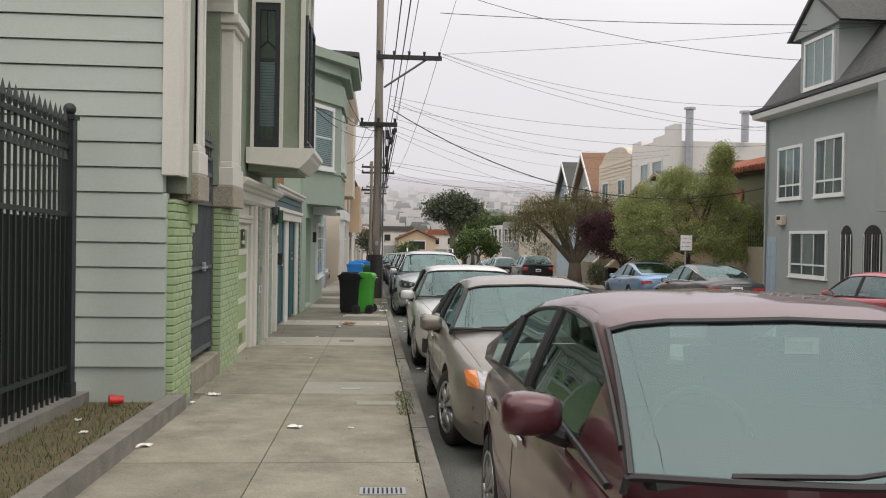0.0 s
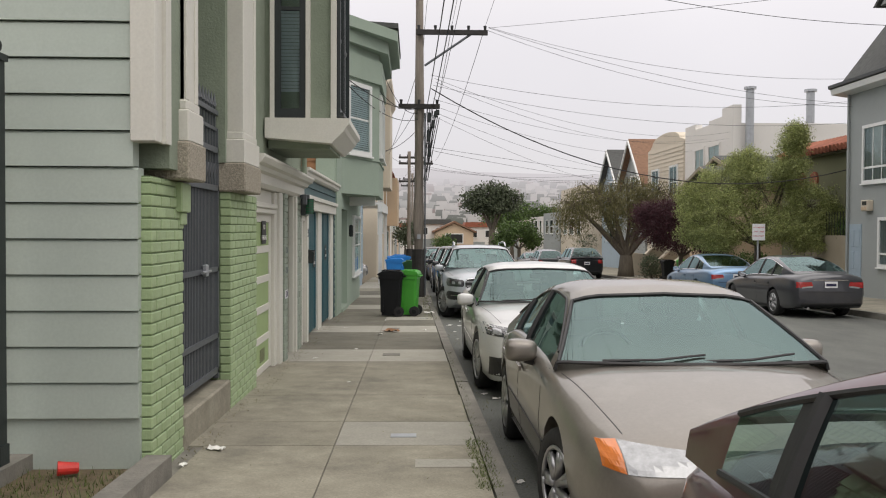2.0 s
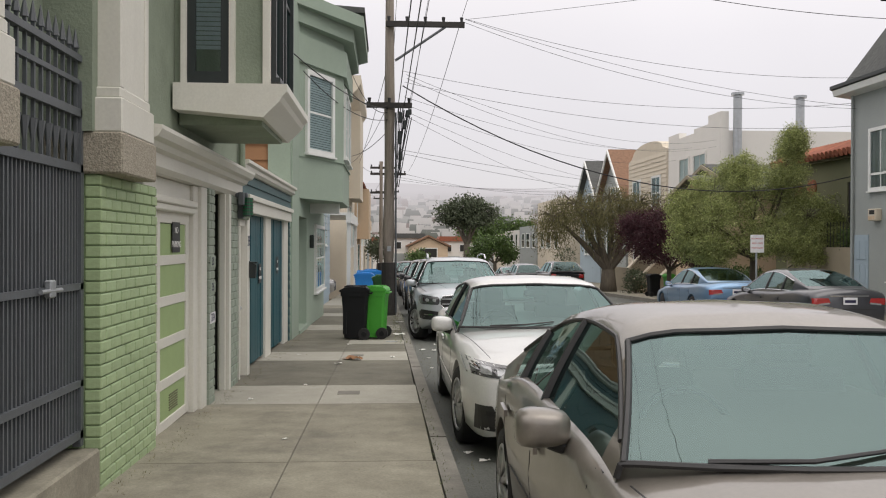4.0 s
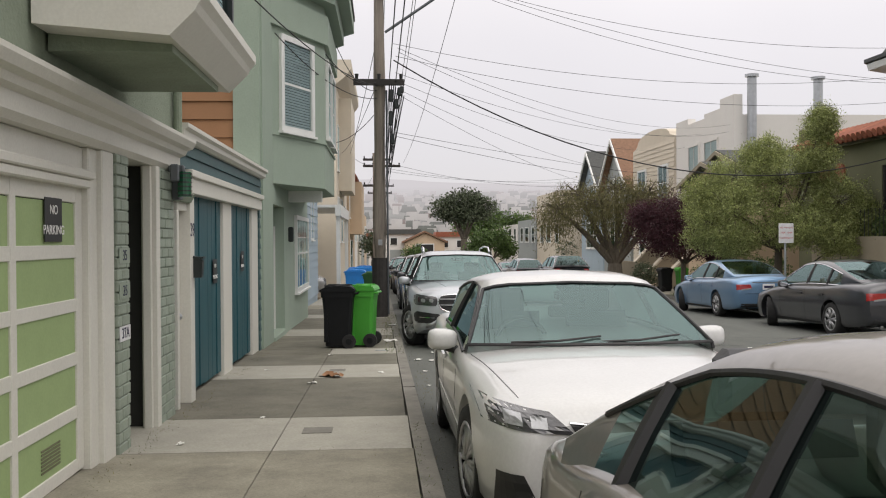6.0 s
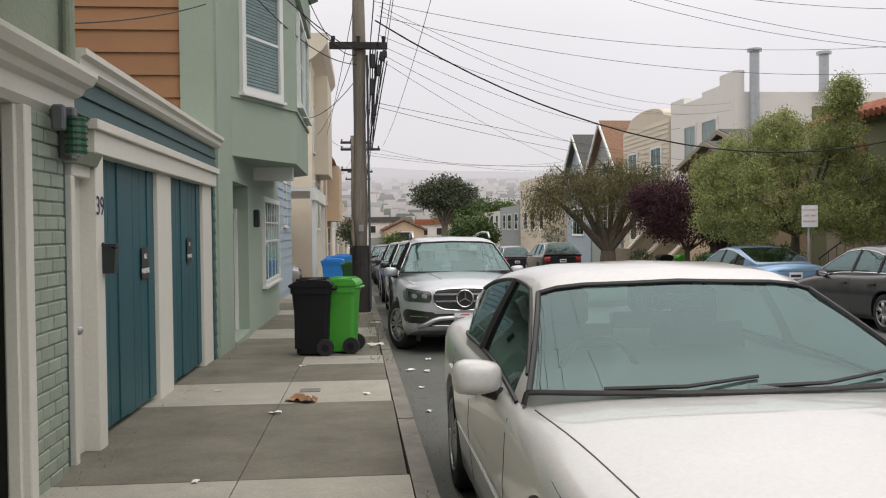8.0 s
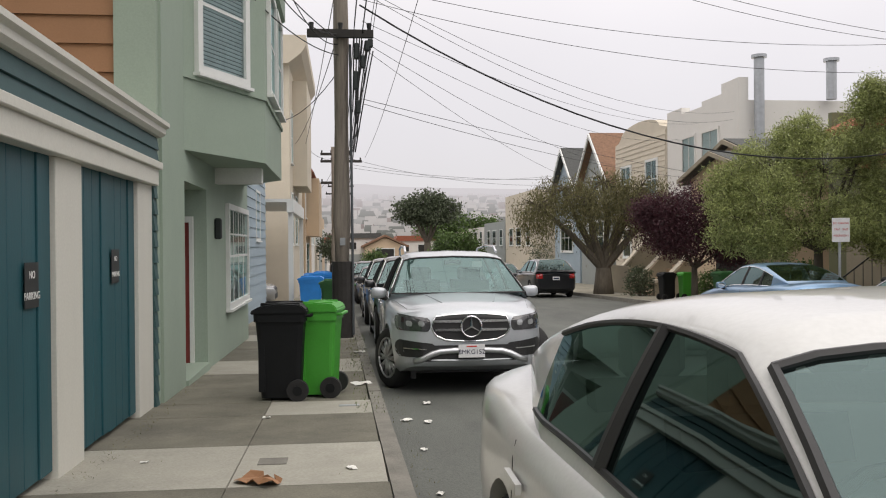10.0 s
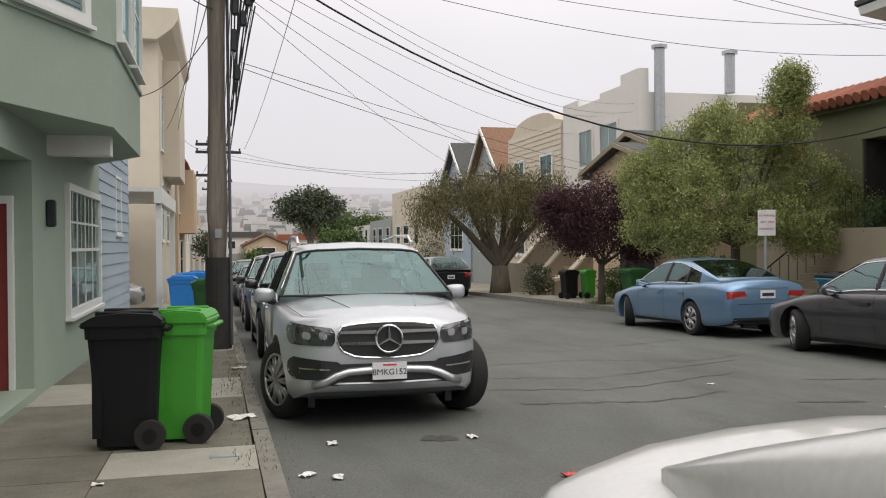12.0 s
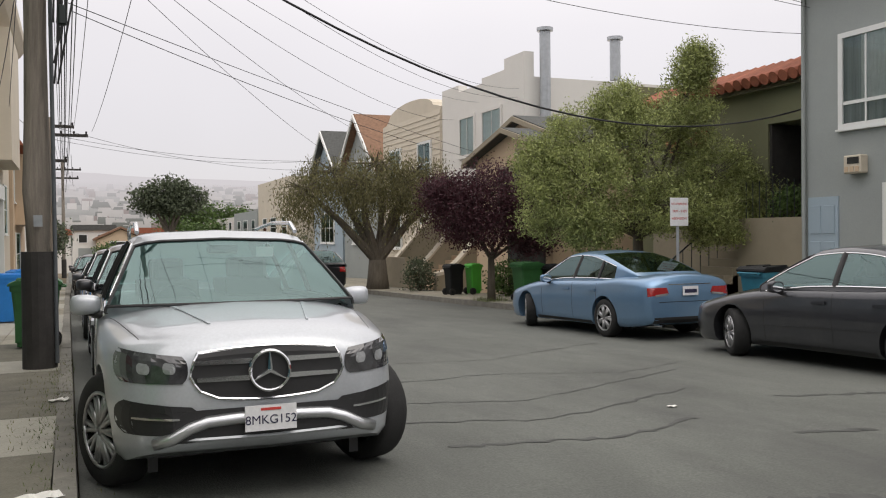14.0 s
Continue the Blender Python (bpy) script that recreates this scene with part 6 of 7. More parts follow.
def plain_house(name, label, x0, x1, y0, y1, top, m, wins=(), face=1, base=None, win_m=WHITE2, kind="structure"):
    """A block with its street wall at x1 (face 1) or x0 (face -1); wins: (y0, y1, z0, z1)."""
    g = thing(name, ((x0 + x1) / 2, (y0 + y1) / 2, gz(y0)), label, "house", kind=kind)
    part("wall", B((x0, x1, y0, y1, (gz(y1) - 1) if base is None else base, top)), m, g)
    for w in wins:
        window(g, x1 if face > 0 else x0, *w, frame_m=win_m, f=0.06, side=face, lights=1, back=BLIND, slats=False, depth=0.05)
    return g


h = plain_house("blue_house", "set-back blue clapboard house", -9, -2.3, 29.7, 38.5, 4.2, BLUEH, [(35.6, 36.6, 1.3, 2.5)], 1)
for i in range(20):
    z = -0.6 + i * 0.24
    part("clapboard", prism([(-2.3, z), (-2.26, z), (-2.28, z + 0.235), (-2.3, z + 0.235)], "y", 29.8, 38.4), BLUEH, h)
cpt = thing("carport", (-2, 42, gz(42)), "white painted carport on slim posts over a driveway", "carport")
for x, y in ((-1.6, 39.2), (-1.6, 46.0)):
    part("post", B((x - 0.07, x + 0.07, y - 0.07, y + 0.07, gz(y) - 0.02, 2.1)), WHITE2, cpt)
part("beam", B((-1.7, -1.5, 39.0, 46.2, 2.1, 2.4)), WHITE2, cpt)
part("deck", B((-8, -1.5, 39.0, 46.2, 2.4, 2.5)), WHITE2, cpt)
h = plain_house("cream_house", "tall cream stucco house with a heavy cornice", -12, -2.1, 47.5, 58, 8.6, CREAM, [(48.3, 49.3, 4.5, 6.5), (50.6, 51.6, 4.5, 6.5), (53, 54, 4.5, 6.5), (48.3, 49.3, 1.2, 3.2), (51, 52.5, 1.2, 3.2), (54.5, 56, 1.2, 3)], 1)
part("cornice", prism([(-2.1, 8.2), (-1.6, 8.6), (-1.4, 8.9), (-1.4, 9.3), (-12, 9.3), (-12, 8.2)], "y", 47.1, 58.4), CREAM, h)
part("bay", B((-2.1, -1.5, 49.8, 54.6, 3.6, 8.0)), CREAM, h)
h = plain_house("peach_house", "peach stucco house with a tiled parapet", -12, -2.0, 58.6, 68, 5.2, PEACH, [(59.4, 60.4, 2.6, 4.2), (62, 63.2, 2.6, 4.2), (65, 66.4, 2.6, 4.2), (60, 63, -0.6, 1.2)], 1)
part("tile_band", prism([(-2.0, 5.0), (-1.5, 4.9), (-1.9, 5.5), (-12, 5.5)], "y", 58.4, 68.2), TILE, h)
part("bay", B((-2.0, -1.3, 60, 66, 1.6, 4.7)), PEACH, h)
for i, (m, top) in enumerate(((OFFW, 4.6), (CREAM, 5.2), (GREYH, 4.4), (PEACH, 4.8))):
    y0 = 69 + i * 12
    h = plain_house("row_house", "stucco row house further down the street", -12, -2.2, y0, y0 + 11.4, top - 0.25 * i, m, [(y0 + 1, y0 + 2.2, 1.2, 2.8), (y0 + 4, y0 + 5.5, 1.2, 2.8), (y0 + 7.5, y0 + 9, 1.2, 2.8)], 1)
tagged(part("wall_behind", B((-12, -11, -30, 8, -1, 6)), OFFW), "plain wall beyond the side yard", "wall", kind="structure")
h = plain_house("corner_house", "plain stucco house behind the start of the walk", -12, -2.9, -30, -6.2, 7, CREAM, [], 1)

# ---- houses across the road ----
RX = 13.9
gh = thing("grey_house", (RX, 24, gz(24)), "grey stucco house with white windows and a dark mansard roof", "house", kind="structure")
part("wall", B((RX, 24, 15.0, 30.8, -1.4, 5.9)), GREYH, gh)
part("eave", prism([(RX + 0.3, 5.75), (RX - 0.4, 5.85), (RX - 0.45, 6.02), (RX + 0.3, 6.05)], "y", 14.8, 31.2), WHITE2, gh)
part("gutter", prism([(RX - 0.4, 6.02), (RX - 0.5, 6.06), (RX - 0.5, 6.16), (RX - 0.35, 6.16)], "y", 14.8, 31.25), IRON, gh)
part("roof", prism([(RX - 0.35, 6.05), (RX + 2.2, 9.4), (24, 9.8), (24, 6.05)], "y", 15, 30.9), SHINGLE, gh)
def front_window(parent, y0, y1, z0, z1, lights=3, x=RX):
    w = window(parent, x, y0, y1, z0, z1, WHITE2, 0.1, False, lights, back=NET, side=-1)
    part("transom_bar", B((x - 0.035, x, y0, y1, z0 + (z1 - z0) * 0.22, z0 + (z1 - z0) * 0.26)), WHITE2, w)
    bm = bmesh.new()
    n = 9
    pts = [(y0 + (y1 - y0) * 0.32 + (y1 - y0) * 0.42 * i / (2 * n), x - 0.008 - 0.008 * (i % 2)) for i in range(2 * n + 1)]
    for a, b in zip(pts, pts[1:]):
        vs = [bm.verts.new(v) for v in ((a[1], a[0], z0 + 0.25 * (z1 - z0)), (b[1], b[0], z0 + 0.25 * (z1 - z0)), (b[1], b[0], z1), (a[1], a[0], z1))]
        bm.faces.new(vs)
    part("curtain", bm, CURTAIN, w)
    return w
front_window(gh, 28.2, 29.75, 2.98, 4.6)
front_window(gh, 25.55, 27.15, 2.98, 4.65)
front_window(gh, 20.0, 23.5, 2.98, 4.65)
front_window(gh, 26.45, 28.75, 0.4, 1.72)
dd = thing("side_door", (RX, 30.2, -0.7), "grey-blue six-panel side door", "door")
part("leaf", B((RX - 0.03, RX, 29.88, 30.62, gz(30), 1.62)), BLUEH, dd)
for r in range(3):
    for k in range(2):
        part("panel", B((RX - 0.045, RX - 0.028, 29.96 + 0.34 * k, 30.22 + 0.34 * k, -0.5 + r * 0.7, 0.05 + r * 0.7), bevel=0.006), BLUEH, dd)
mbx = thing("meter_box", (RX - 0.1, 29.35, 2.2), "beige vent box fixed high on the grey wall", "vent")
part("case", B((RX - 0.2, RX, 29.2, 29.6, 2.02, 2.36), bevel=0.02), CREAM, mbx)
for k in range(3):
    part("louvre", B((RX - 0.21, RX - 0.2, 29.24 + 0.12 * k, 29.32 + 0.12 * k, 2.05, 2.15)), PEACH, mbx)
part("louvre", B((RX - 0.21, RX - 0.2, 29.24, 29.5, 2.2, 2.32)), DARK, mbx)
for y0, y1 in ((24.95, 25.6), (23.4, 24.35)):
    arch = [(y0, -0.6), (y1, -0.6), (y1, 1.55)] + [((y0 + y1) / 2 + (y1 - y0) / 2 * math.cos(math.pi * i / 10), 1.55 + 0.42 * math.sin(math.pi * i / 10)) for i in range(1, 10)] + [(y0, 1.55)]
    # solid near-black slab on the wall, painting the shade inside the arch
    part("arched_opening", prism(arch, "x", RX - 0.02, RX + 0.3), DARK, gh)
    for k in range(7):
        yy = y0 + (y1 - y0) * (k + 0.5) / 7
        part("grille_bar", B((RX - 0.035, RX - 0.022, yy - 0.012, yy + 0.012, -0.6, 1.7)), WHITE2 if k % 3 == 0 else GATE, gh)
gb = B((RX - 0.1, RX + 3, 25.8, 28.2, 6.1, 8.2))
prism([(25.5, 8.1), (28.5, 8.1), (27.0, 9.2)], "x", RX - 0.25, RX + 4, gb)
dm = part("dormer", gb, GREYH, gh)
part("dormer_roof", prism([(25.4, 8.1), (27.0, 9.25), (28.6, 8.1), (28.75, 8.1), (27.0, 9.4), (25.25, 8.1)], "x", RX - 0.35, RX + 4), SHINGLE, dm)
window(dm, RX - 0.1, 26.1, 27.8, 6.45, 7.85, WHITE2, 0.1, False, 3, back=CURTAIN, side=-1)
bm = bmesh.new(); cyl(bm, (RX - 0.07, 30.7, -0.7), (RX - 0.07, 30.7, 5.8), 0.04)
part("downpipe", bm, GREYH, gh)
part("right_bay", B((RX - 0.7, RX, 16, 22.6, 2.3, 5.75)), GREYH, gh)

oh = thing("olive_house", (16, 34, gz(34)), "olive stucco house with a clay tile roof edge and dark porch", "house", kind="structure")
part("wall", B((14.7, 24, 32.6, 37.6, -1.5, 4.25), (14.7, 24, 30.85, 32.6, 3.35, 4.25), (16, 24, 30.85, 32.6, -1, 3.4), (14.7, 24, 37.6, 37.8, -1.5, 5.0)), OLIVEH, oh)
# porch back and side coloured near-black to give the porch its shade
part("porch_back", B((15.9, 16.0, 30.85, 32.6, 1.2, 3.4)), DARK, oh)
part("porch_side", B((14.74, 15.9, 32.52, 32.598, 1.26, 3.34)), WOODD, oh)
part("terrace", B((14.0, 16, 30.82, 32.8, -1, 1.25)), TANW, oh)
for i in range(24):
    y = 30.9 + i * 0.28
    b = bmesh.new()
    cyl(b, (14.3, y, 4.28), (15.4, y, 4.75), 0.13, 0.12, 10)
    part("roof_tile", b, TILE, oh)
part("roof_under", prism([(14.45, 4.1), (15.6, 4.2), (15.6, 4.7)], "y", 30.85, 37.6), OLIVEH, oh)
part("garage_recess", B((14.66, 14.72, 34, 36.8, -1, 1.2)), TANW, oh)
for k in range(2):
    b = bmesh.new(); cyl(b, (14.62, 34.9 + k * 1.0, 3.3), (14.7, 34.9 + k * 1.0, 3.3), 0.3, n=20)
    part("medallion", b, TILE, oh)
for i in range(8):
    part("stair_step", B((12.9 + 0.25 * i, 14.9, 32.85, 34.0, gz(33) - 0.2, gz(33) + 0.18 * (i + 1))), TANW, oh)
b = tube([(12.85, 33.95, gz(33) + 0.9), (14.9, 33.95, gz(33) + 2.35)], 0.02, 0.02, 6)
part("handrail", b, IRON, oh)
for i in range(9):
    x = 12.9 + 0.25 * i
    b = bmesh.new(); cyl(b, (x, 33.95, gz(33) + 0.18 * (i)), (x, 33.95, gz(33) + 0.93 + 0.178 * i), 0.01, n=6)
    part("baluster", b, IRON, oh)
for i in range(9):
    b = bmesh.new(); cyl(b, (14.03, 30.95 + 0.2 * i, 1.25), (14.03, 30.95 + 0.2 * i, 2.05), 0.01, n=6)
    part("baluster", b, IRON, oh)

bg = thing("bungalow", (14, 42, gz(42)), "peach stucco bungalow with a wide brown gable", "house", kind="structure")
BX = 12.95
part("wall", prism([(39.4, -1.5), (46.6, -1.5), (46.6, 3.6), (43.0, 4.65), (39.4, 3.6)], "x", 14.0, 22), PEACH, bg)
part("roof", prism([(38.9, 3.42), (43.0, 4.7), (47.1, 3.42), (47.1, 3.56), (43.0, 4.86), (38.9, 3.56)], "x", 13.7, 22), SHINGLE, bg)
part("bargeboard", prism([(38.9, 3.38), (43.0, 4.66), (47.1, 3.38), (47.1, 3.54), (43.0, 4.82), (38.9, 3.54)], "x", 13.62, 13.69), TANW, bg)
part("porch_gable", prism([(39.2, -1.5), (44.2, -1.5), (44.2, 3.45), (41.7, 4.1), (39.2, 3.45)], "x", BX, 14.0), PEACH, bg)
part("porch_roof", prism([(38.8, 3.36), (41.7, 4.14), (44.6, 3.36), (44.6, 3.46), (41.7, 4.27), (38.8, 3.46)], "x", BX - 0.35, 14.0), SHINGLE, bg)
part("porch_bargeboard", prism([(38.8, 3.3), (41.7, 4.1), (44.6, 3.3), (44.6, 3.45), (41.7, 4.25), (38.8, 3.45)], "x", BX - 0.41, BX - 0.36), TANW, bg)
window(bg, BX, 41.1, 42.5, 1.6, 3.0, TANW, 0.1, False, 2, back=DARK, side=-1)
# no hole here: a solid near-black block stands for the shaded garage
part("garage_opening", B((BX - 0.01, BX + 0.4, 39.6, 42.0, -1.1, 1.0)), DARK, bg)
b = bmesh.new()
for k in range(4):
    a = k * math.pi / 2
    cyl(b, (BX - 0.03, 41.2 + 0.12 * math.cos(a), 3.5 + 0.12 * math.sin(a)), (BX + 0.01, 41.2 + 0.12 * math.cos(a), 3.5 + 0.12 * math.sin(a)), 0.11, n=14)
part("quatrefoil", b, TANW, bg)

WX = 15.5
wh = thing("white_house", (18, 49, gz(49)), "white flat-roofed stucco house with a stepped parapet and flues", "house", kind="structure")
part("wall", B((WX, 30, 45.6, 53.3, -1.5, 6.7), (WX, WX + 0.4, 45.6, 47.2, 6.7, 7.6), (WX, WX + 0.4, 47.2, 49.2, 6.7, 7.2), (WX, WX + 0.4, 49.2, 51.5, 6.7, 7.0), (WX, WX + 0.4, 51.5, 53.3, 6.7, 7.3)), OFFW, wh)
for y0, y1 in ((49.95, 51.3), (47.5, 49.1)):
    window(wh, WX, y0, y1, 4.3, 5.8, OFFW, 0.12, False, 2, back=CURTAIN, side=-1)
for x, y, z in ((16.2, 45.3, 8.3), (19.2, 45.3, 8.2)):
    b = bmesh.new(); cyl(b, (x, y, 4.6 if x < 17 else 6.7), (x, y, z), 0.2, n=14); cyl(b, (x, y, z), (x, y, z + 0.12), 0.3, n=14)
    part("flue", b, STEEL, wh, "galvanised metal flue pipe")
ch = thing("siding_house", (18, 57, gz(57)), "cream clapboard house with a curved parapet", "house", kind="structure")
cur = [(53.4, -1.5), (61.4, -1.5), (61.4, 6.6), (60.8, 6.7)] + [(57.4 + 3.0 * math.cos(math.pi * i / 12), 6.9 + 0.55 * math.sin(math.pi * i / 12)) for i in range(0, 13)] + [(53.4, 6.7)]
part("wall", prism(cur, "x", WX, 28), CREAM, ch)
for i in range(30):
    z = -0.9 + i * 0.25
    part("clapboard", prism([(WX, z), (WX - 0.05, z), (WX - 0.02, z + 0.245), (WX, z + 0.245)], "y", 53.5, 61.3), CREAM, ch)
for y0 in (54.6, 58.6):
    window(ch, WX - 0.05, y0, y0 + 1.5, 3.4, 5.2, WHITE2, 0.12, True, 2, back=DARK, side=-1)
    window(ch, WX - 0.05, y0, y0 + 1.2, 0.4, 1.8, WHITE2, 0.12, True, 1, back=DARK, side=-1)
def gable_house(name, label, x, y0, y1, eave, peak, m, rm):
    g = thing(name, (x + 3, (y0 + y1) / 2, gz(y0)), label, "house", kind="structure")
    ym = (y0 + y1) / 2
    part("wall", prism([(y0, -2.5), (y1, -2.5), (y1, eave), (ym, peak), (y0, eave)], "x", x, x + 12), m, g)
    part("roof", prism([(y0 - 0.4, eave - 0.3), (ym, peak + 0.05), (y1 + 0.4, eave - 0.3), (y1 + 0.4, eave - 0.1), (ym, peak + 0.3), (y0 - 0.4, eave - 0.1)], "x", x - 0.4, x + 12), rm, g)
    part("bargeboard", prism([(y0 - 0.4, eave - 0.35), (ym, peak), (y1 + 0.4, eave - 0.35), (y1 + 0.4, eave - 0.1), (ym, peak + 0.25), (y0 - 0.4, eave - 0.1)], "x", x - 0.5, x - 0.41), WHITE2, g)
    window(g, x, ym - 1.6, ym + 1.6, 0.6, 2.4, WHITE2, 0.12, True, 3, back=DARK, side=-1)
    window(g, x, ym - 0.6, ym + 0.6, eave - 1.0, eave + 0.6, WHITE2, 0.12, True, 1, back=DARK, side=-1)
    return g
gable_house("gabled_house", "grey-green gabled house with cedar shingle roof", 15.6, 62.3, 69.1, 4.6, 7.65, GREYH, SHINGLEO)
gable_house("gabled_house", "pale blue gabled house with a dark roof", 15.8, 70.2, 77.2, 4.6, 7.6, BLUEH, SHINGLE)
for i, (m, top) in enumerate(((CREAM, 5.3), (GREYH, 3.2), (OFFW, 2.9), (CREAM, 2.6))):
    y0 = 79.5 + i * 12
    plain_house("row_house", "flat-roofed stucco row house further down the street", 14.6, 26, y0, y0 + 11.5, top, m, [(y0 + 1, y0 + 2.4, 1.0, 2.4), (y0 + 4.5, y0 + 6.5, 1.0, 2.4), (y0 + 8, y0 + 9.5, 1.0, 2.4)], -1)

# curved stoop walls
st = thing("stoop", (13.5, 51, gz(51)), "tan stucco front stoop with swooping side walls", "stairs", kind="structure")
for y0 in (46.6, 49.6, 53.2):
    prof = [(12.4, gz(50) - 0.2), (12.4, gz(50) + 0.6)] + [(12.4 + 3.0 * t, gz(50) + 0.6 + 2.3 * (t * t * (3 - 2 * t))) for t in [i / 12 for i in range(1, 13)]] + [(15.5, gz(50) - 0.2)]
    part("side_wall", prism(prof, "y", y0, y0 + 0.3), TANW, st)
    cap = [(x - 0.0, z) for x, z in prof[1:-1]] + [(x, z + 0.12) for x, z in reversed(prof[1:-1])]
    part("coping", prism(cap, "y", y0 - 0.06, y0 + 0.36), CREAM, st)
for i in range(10):
    part("step", B((12.6 + 0.28 * i, 15.5, 46.9, 49.6, gz(50) - 0.2, gz(50) + 0.18 * (i + 1))), PEACH, st)
part("front_wall", B((12.4, 12.6, 49.9, 53.2, gz(50) - 0.3, gz(50) + 1.2)), TANW, st)

# street sign
sg = thing("street_sign", (11.08, 31.1, gz(31)), "white no parking sign with red lettering on a steel post", "sign")
b = bmesh.new(); cyl(b, (11.08, 31.13, gz(31) - 0.02), (11.08, 31.13, 1.6), 0.03, n=10)
part("post", b, STEEL, sg)
bd = part("board", B((10.88, 11.3, 31.085, 31.1, 1.08, 1.62), bevel=0.004), PLATE, sg)
for wds, zz, sz in (("NO PARKING", 1.5, 0.062), ("7AM - 9AM", 1.36, 0.07), ("WEDNESDAY", 1.22, 0.062)):
    text_part("lettering", wds, sz, Matrix.Translation((11.09, 31.083, zz)) @ pose(0, 0, 0, 90, 0, 0), REDINK, bd)

# ---- trees ----


def leaf_cloud(name, centres, per, size, m, parent, spread=0.35, droop=0.0, seed=1, aspect=0.4):
    """Leaves, each a small bent blade, round the ends of twigs."""
    rng = np.random.default_rng(seed)
    C = np.repeat(np.array(centres), per, axis=0)
    n = len(C)
    off = rng.normal(size=(n, 3)) * spread * np.array([1, 1, 0.8])
    if droop:
        off[:, 2] -= np.abs(rng.normal(size=n)) * droop
    P = C + off
    d = rng.normal(size=(n, 3))
    d[:, 2] -= 0.4 + 2.0 * (droop > 0)
    d /= np.linalg.norm(d, axis=1, keepdims=True)
    s = np.cross(d, rng.normal(size=(n, 3)))
    s /= np.linalg.norm(s, axis=1, keepdims=True)
    L = size * rng.uniform(0.6, 1.4, (n, 1))
    Wd = L * aspect
    v = np.stack([P - d * L / 2, P + s * Wd / 2, P + d * L / 2, P - s * Wd / 2], axis=1).reshape(-1, 3)
    me = bpy.data.meshes.new(name)
    me.from_pydata(v.tolist(), [], [(4 * i, 4 * i + 1, 4 * i + 2, 4 * i + 3) for i in range(n)])
    return part(name, me, m, parent)


def tree(label, x, y, z0, trunk_r, fork, blobs, m, per, size, seed, spread=0.28, droop=0.0, leaves=60, name="tree", aspect=0.4, lean=(0, 0)):
    """A trunk that forks into limbs, one or more to each lobe of the crown; blobs: (x, y, z, rx, ry, rz) about the foot."""
    rng = random.Random(seed)
    g = thing(name, (x, y, z0), label, "tree")
    fx, fy = x + lean[0], y + lean[1]
    bm = tube([(x, y, z0 - 0.1), (x + lean[0] * 0.3, y + lean[1] * 0.3, z0 + fork * 0.4), (fx, fy, z0 + fork)], trunk_r * 1.15, trunk_r * 0.8, 12)
    part("trunk", bm, BARK, g, smooth=True)
    centres = []
    for bx, by, bz, rx, ry, r3 in blobs:
        c = Vector((x + bx, y + by, z0 + bz))
        a = Vector((fx, fy, z0 + fork * 0.95))
        mid = a.lerp(c, 0.5) + Vector((rng.uniform(-0.2, 0.2), rng.uniform(-0.2, 0.2), 0.15))
        bm = tube([a, mid, c], trunk_r * 0.5, trunk_r * 0.14, 7)
        for k in range(leaves):
            while True:
                u = Vector((rng.uniform(-1, 1), rng.uniform(-1, 1), rng.uniform(-1, 1)))
                if 0.25 < u.length < 1:
                    break
            u *= rng.uniform(0.8, 1.12)
            e = c + Vector((u.x * rx, u.y * ry, u.z * r3))
            centres.append(tuple(e))
            if k % 4 == 0:
                q = c.lerp(e, 0.5) + Vector((0, 0, rng.uniform(-0.1, 0.1)))
                tube([c, q, e], trunk_r * 0.1, 0.006, 4, bm)
        part("limb", bm, BARK, g)
    leaf_cloud("crown", centres, per, size, m, g, spread, droop, seed, aspect)
    return g


T = gz(33)
tree("airy grey-green olive tree leaning over the pavement", 12.2, 34.0, T, 0.13, 1.7, [(-2.2, 0.2, 2.5, 0.8, 0.8, 0.9), (-2.0, 0.6, 3.3, 0.7, 0.8, 0.7), (-1.5, -0.4, 2.7, 1.0, 1.0, 1.1), (-1.2, 0.5, 3.8, 0.9, 0.9, 0.9), (0, -0.3, 3.6, 1.3, 1.2, 1.3), (-0.3, 0.2, 4.5, 0.7, 0.7, 0.6), (0.9, -0.6, 4.4, 0.65, 0.7, 1.0), (1.0, -0.8, 5.4, 0.35, 0.4, 0.55), (1.6, -0.6, 3.0, 1.0, 1.0, 1.1), (2.3, -0.9, 2.4, 0.7, 0.8, 0.8), (0.3, -0.8, 2.3, 1.2, 0.9, 0.7), (-1.6, -0.5, 1.9, 0.7, 0.7, 0.6), (1.2, -1.0, 1.9, 0.8, 0.8, 0.6)], LEAFG, 95, 0.08, 3, 0.12, leaves=115, aspect=0.3)
tree("purple-leaf plum tree with a dense dark crown", 11.0, 39.2, gz(39), 0.11, 1.2, [(-1.0, 0, 2.4, 0.9, 0.9, 0.8), (0, 0, 3.0, 1.1, 1.0, 0.9), (1.0, 0, 2.5, 0.9, 0.9, 0.9), (-0.4, -0.2, 2.0, 1.0, 0.9, 0.6), (1.3, 0, 1.8, 0.8, 0.8, 0.6), (-1.4, 0.1, 2.9, 0.5, 0.6, 0.5)], LEAFP, 60, 0.065, 5, 0.17, leaves=120, aspect=0.6)
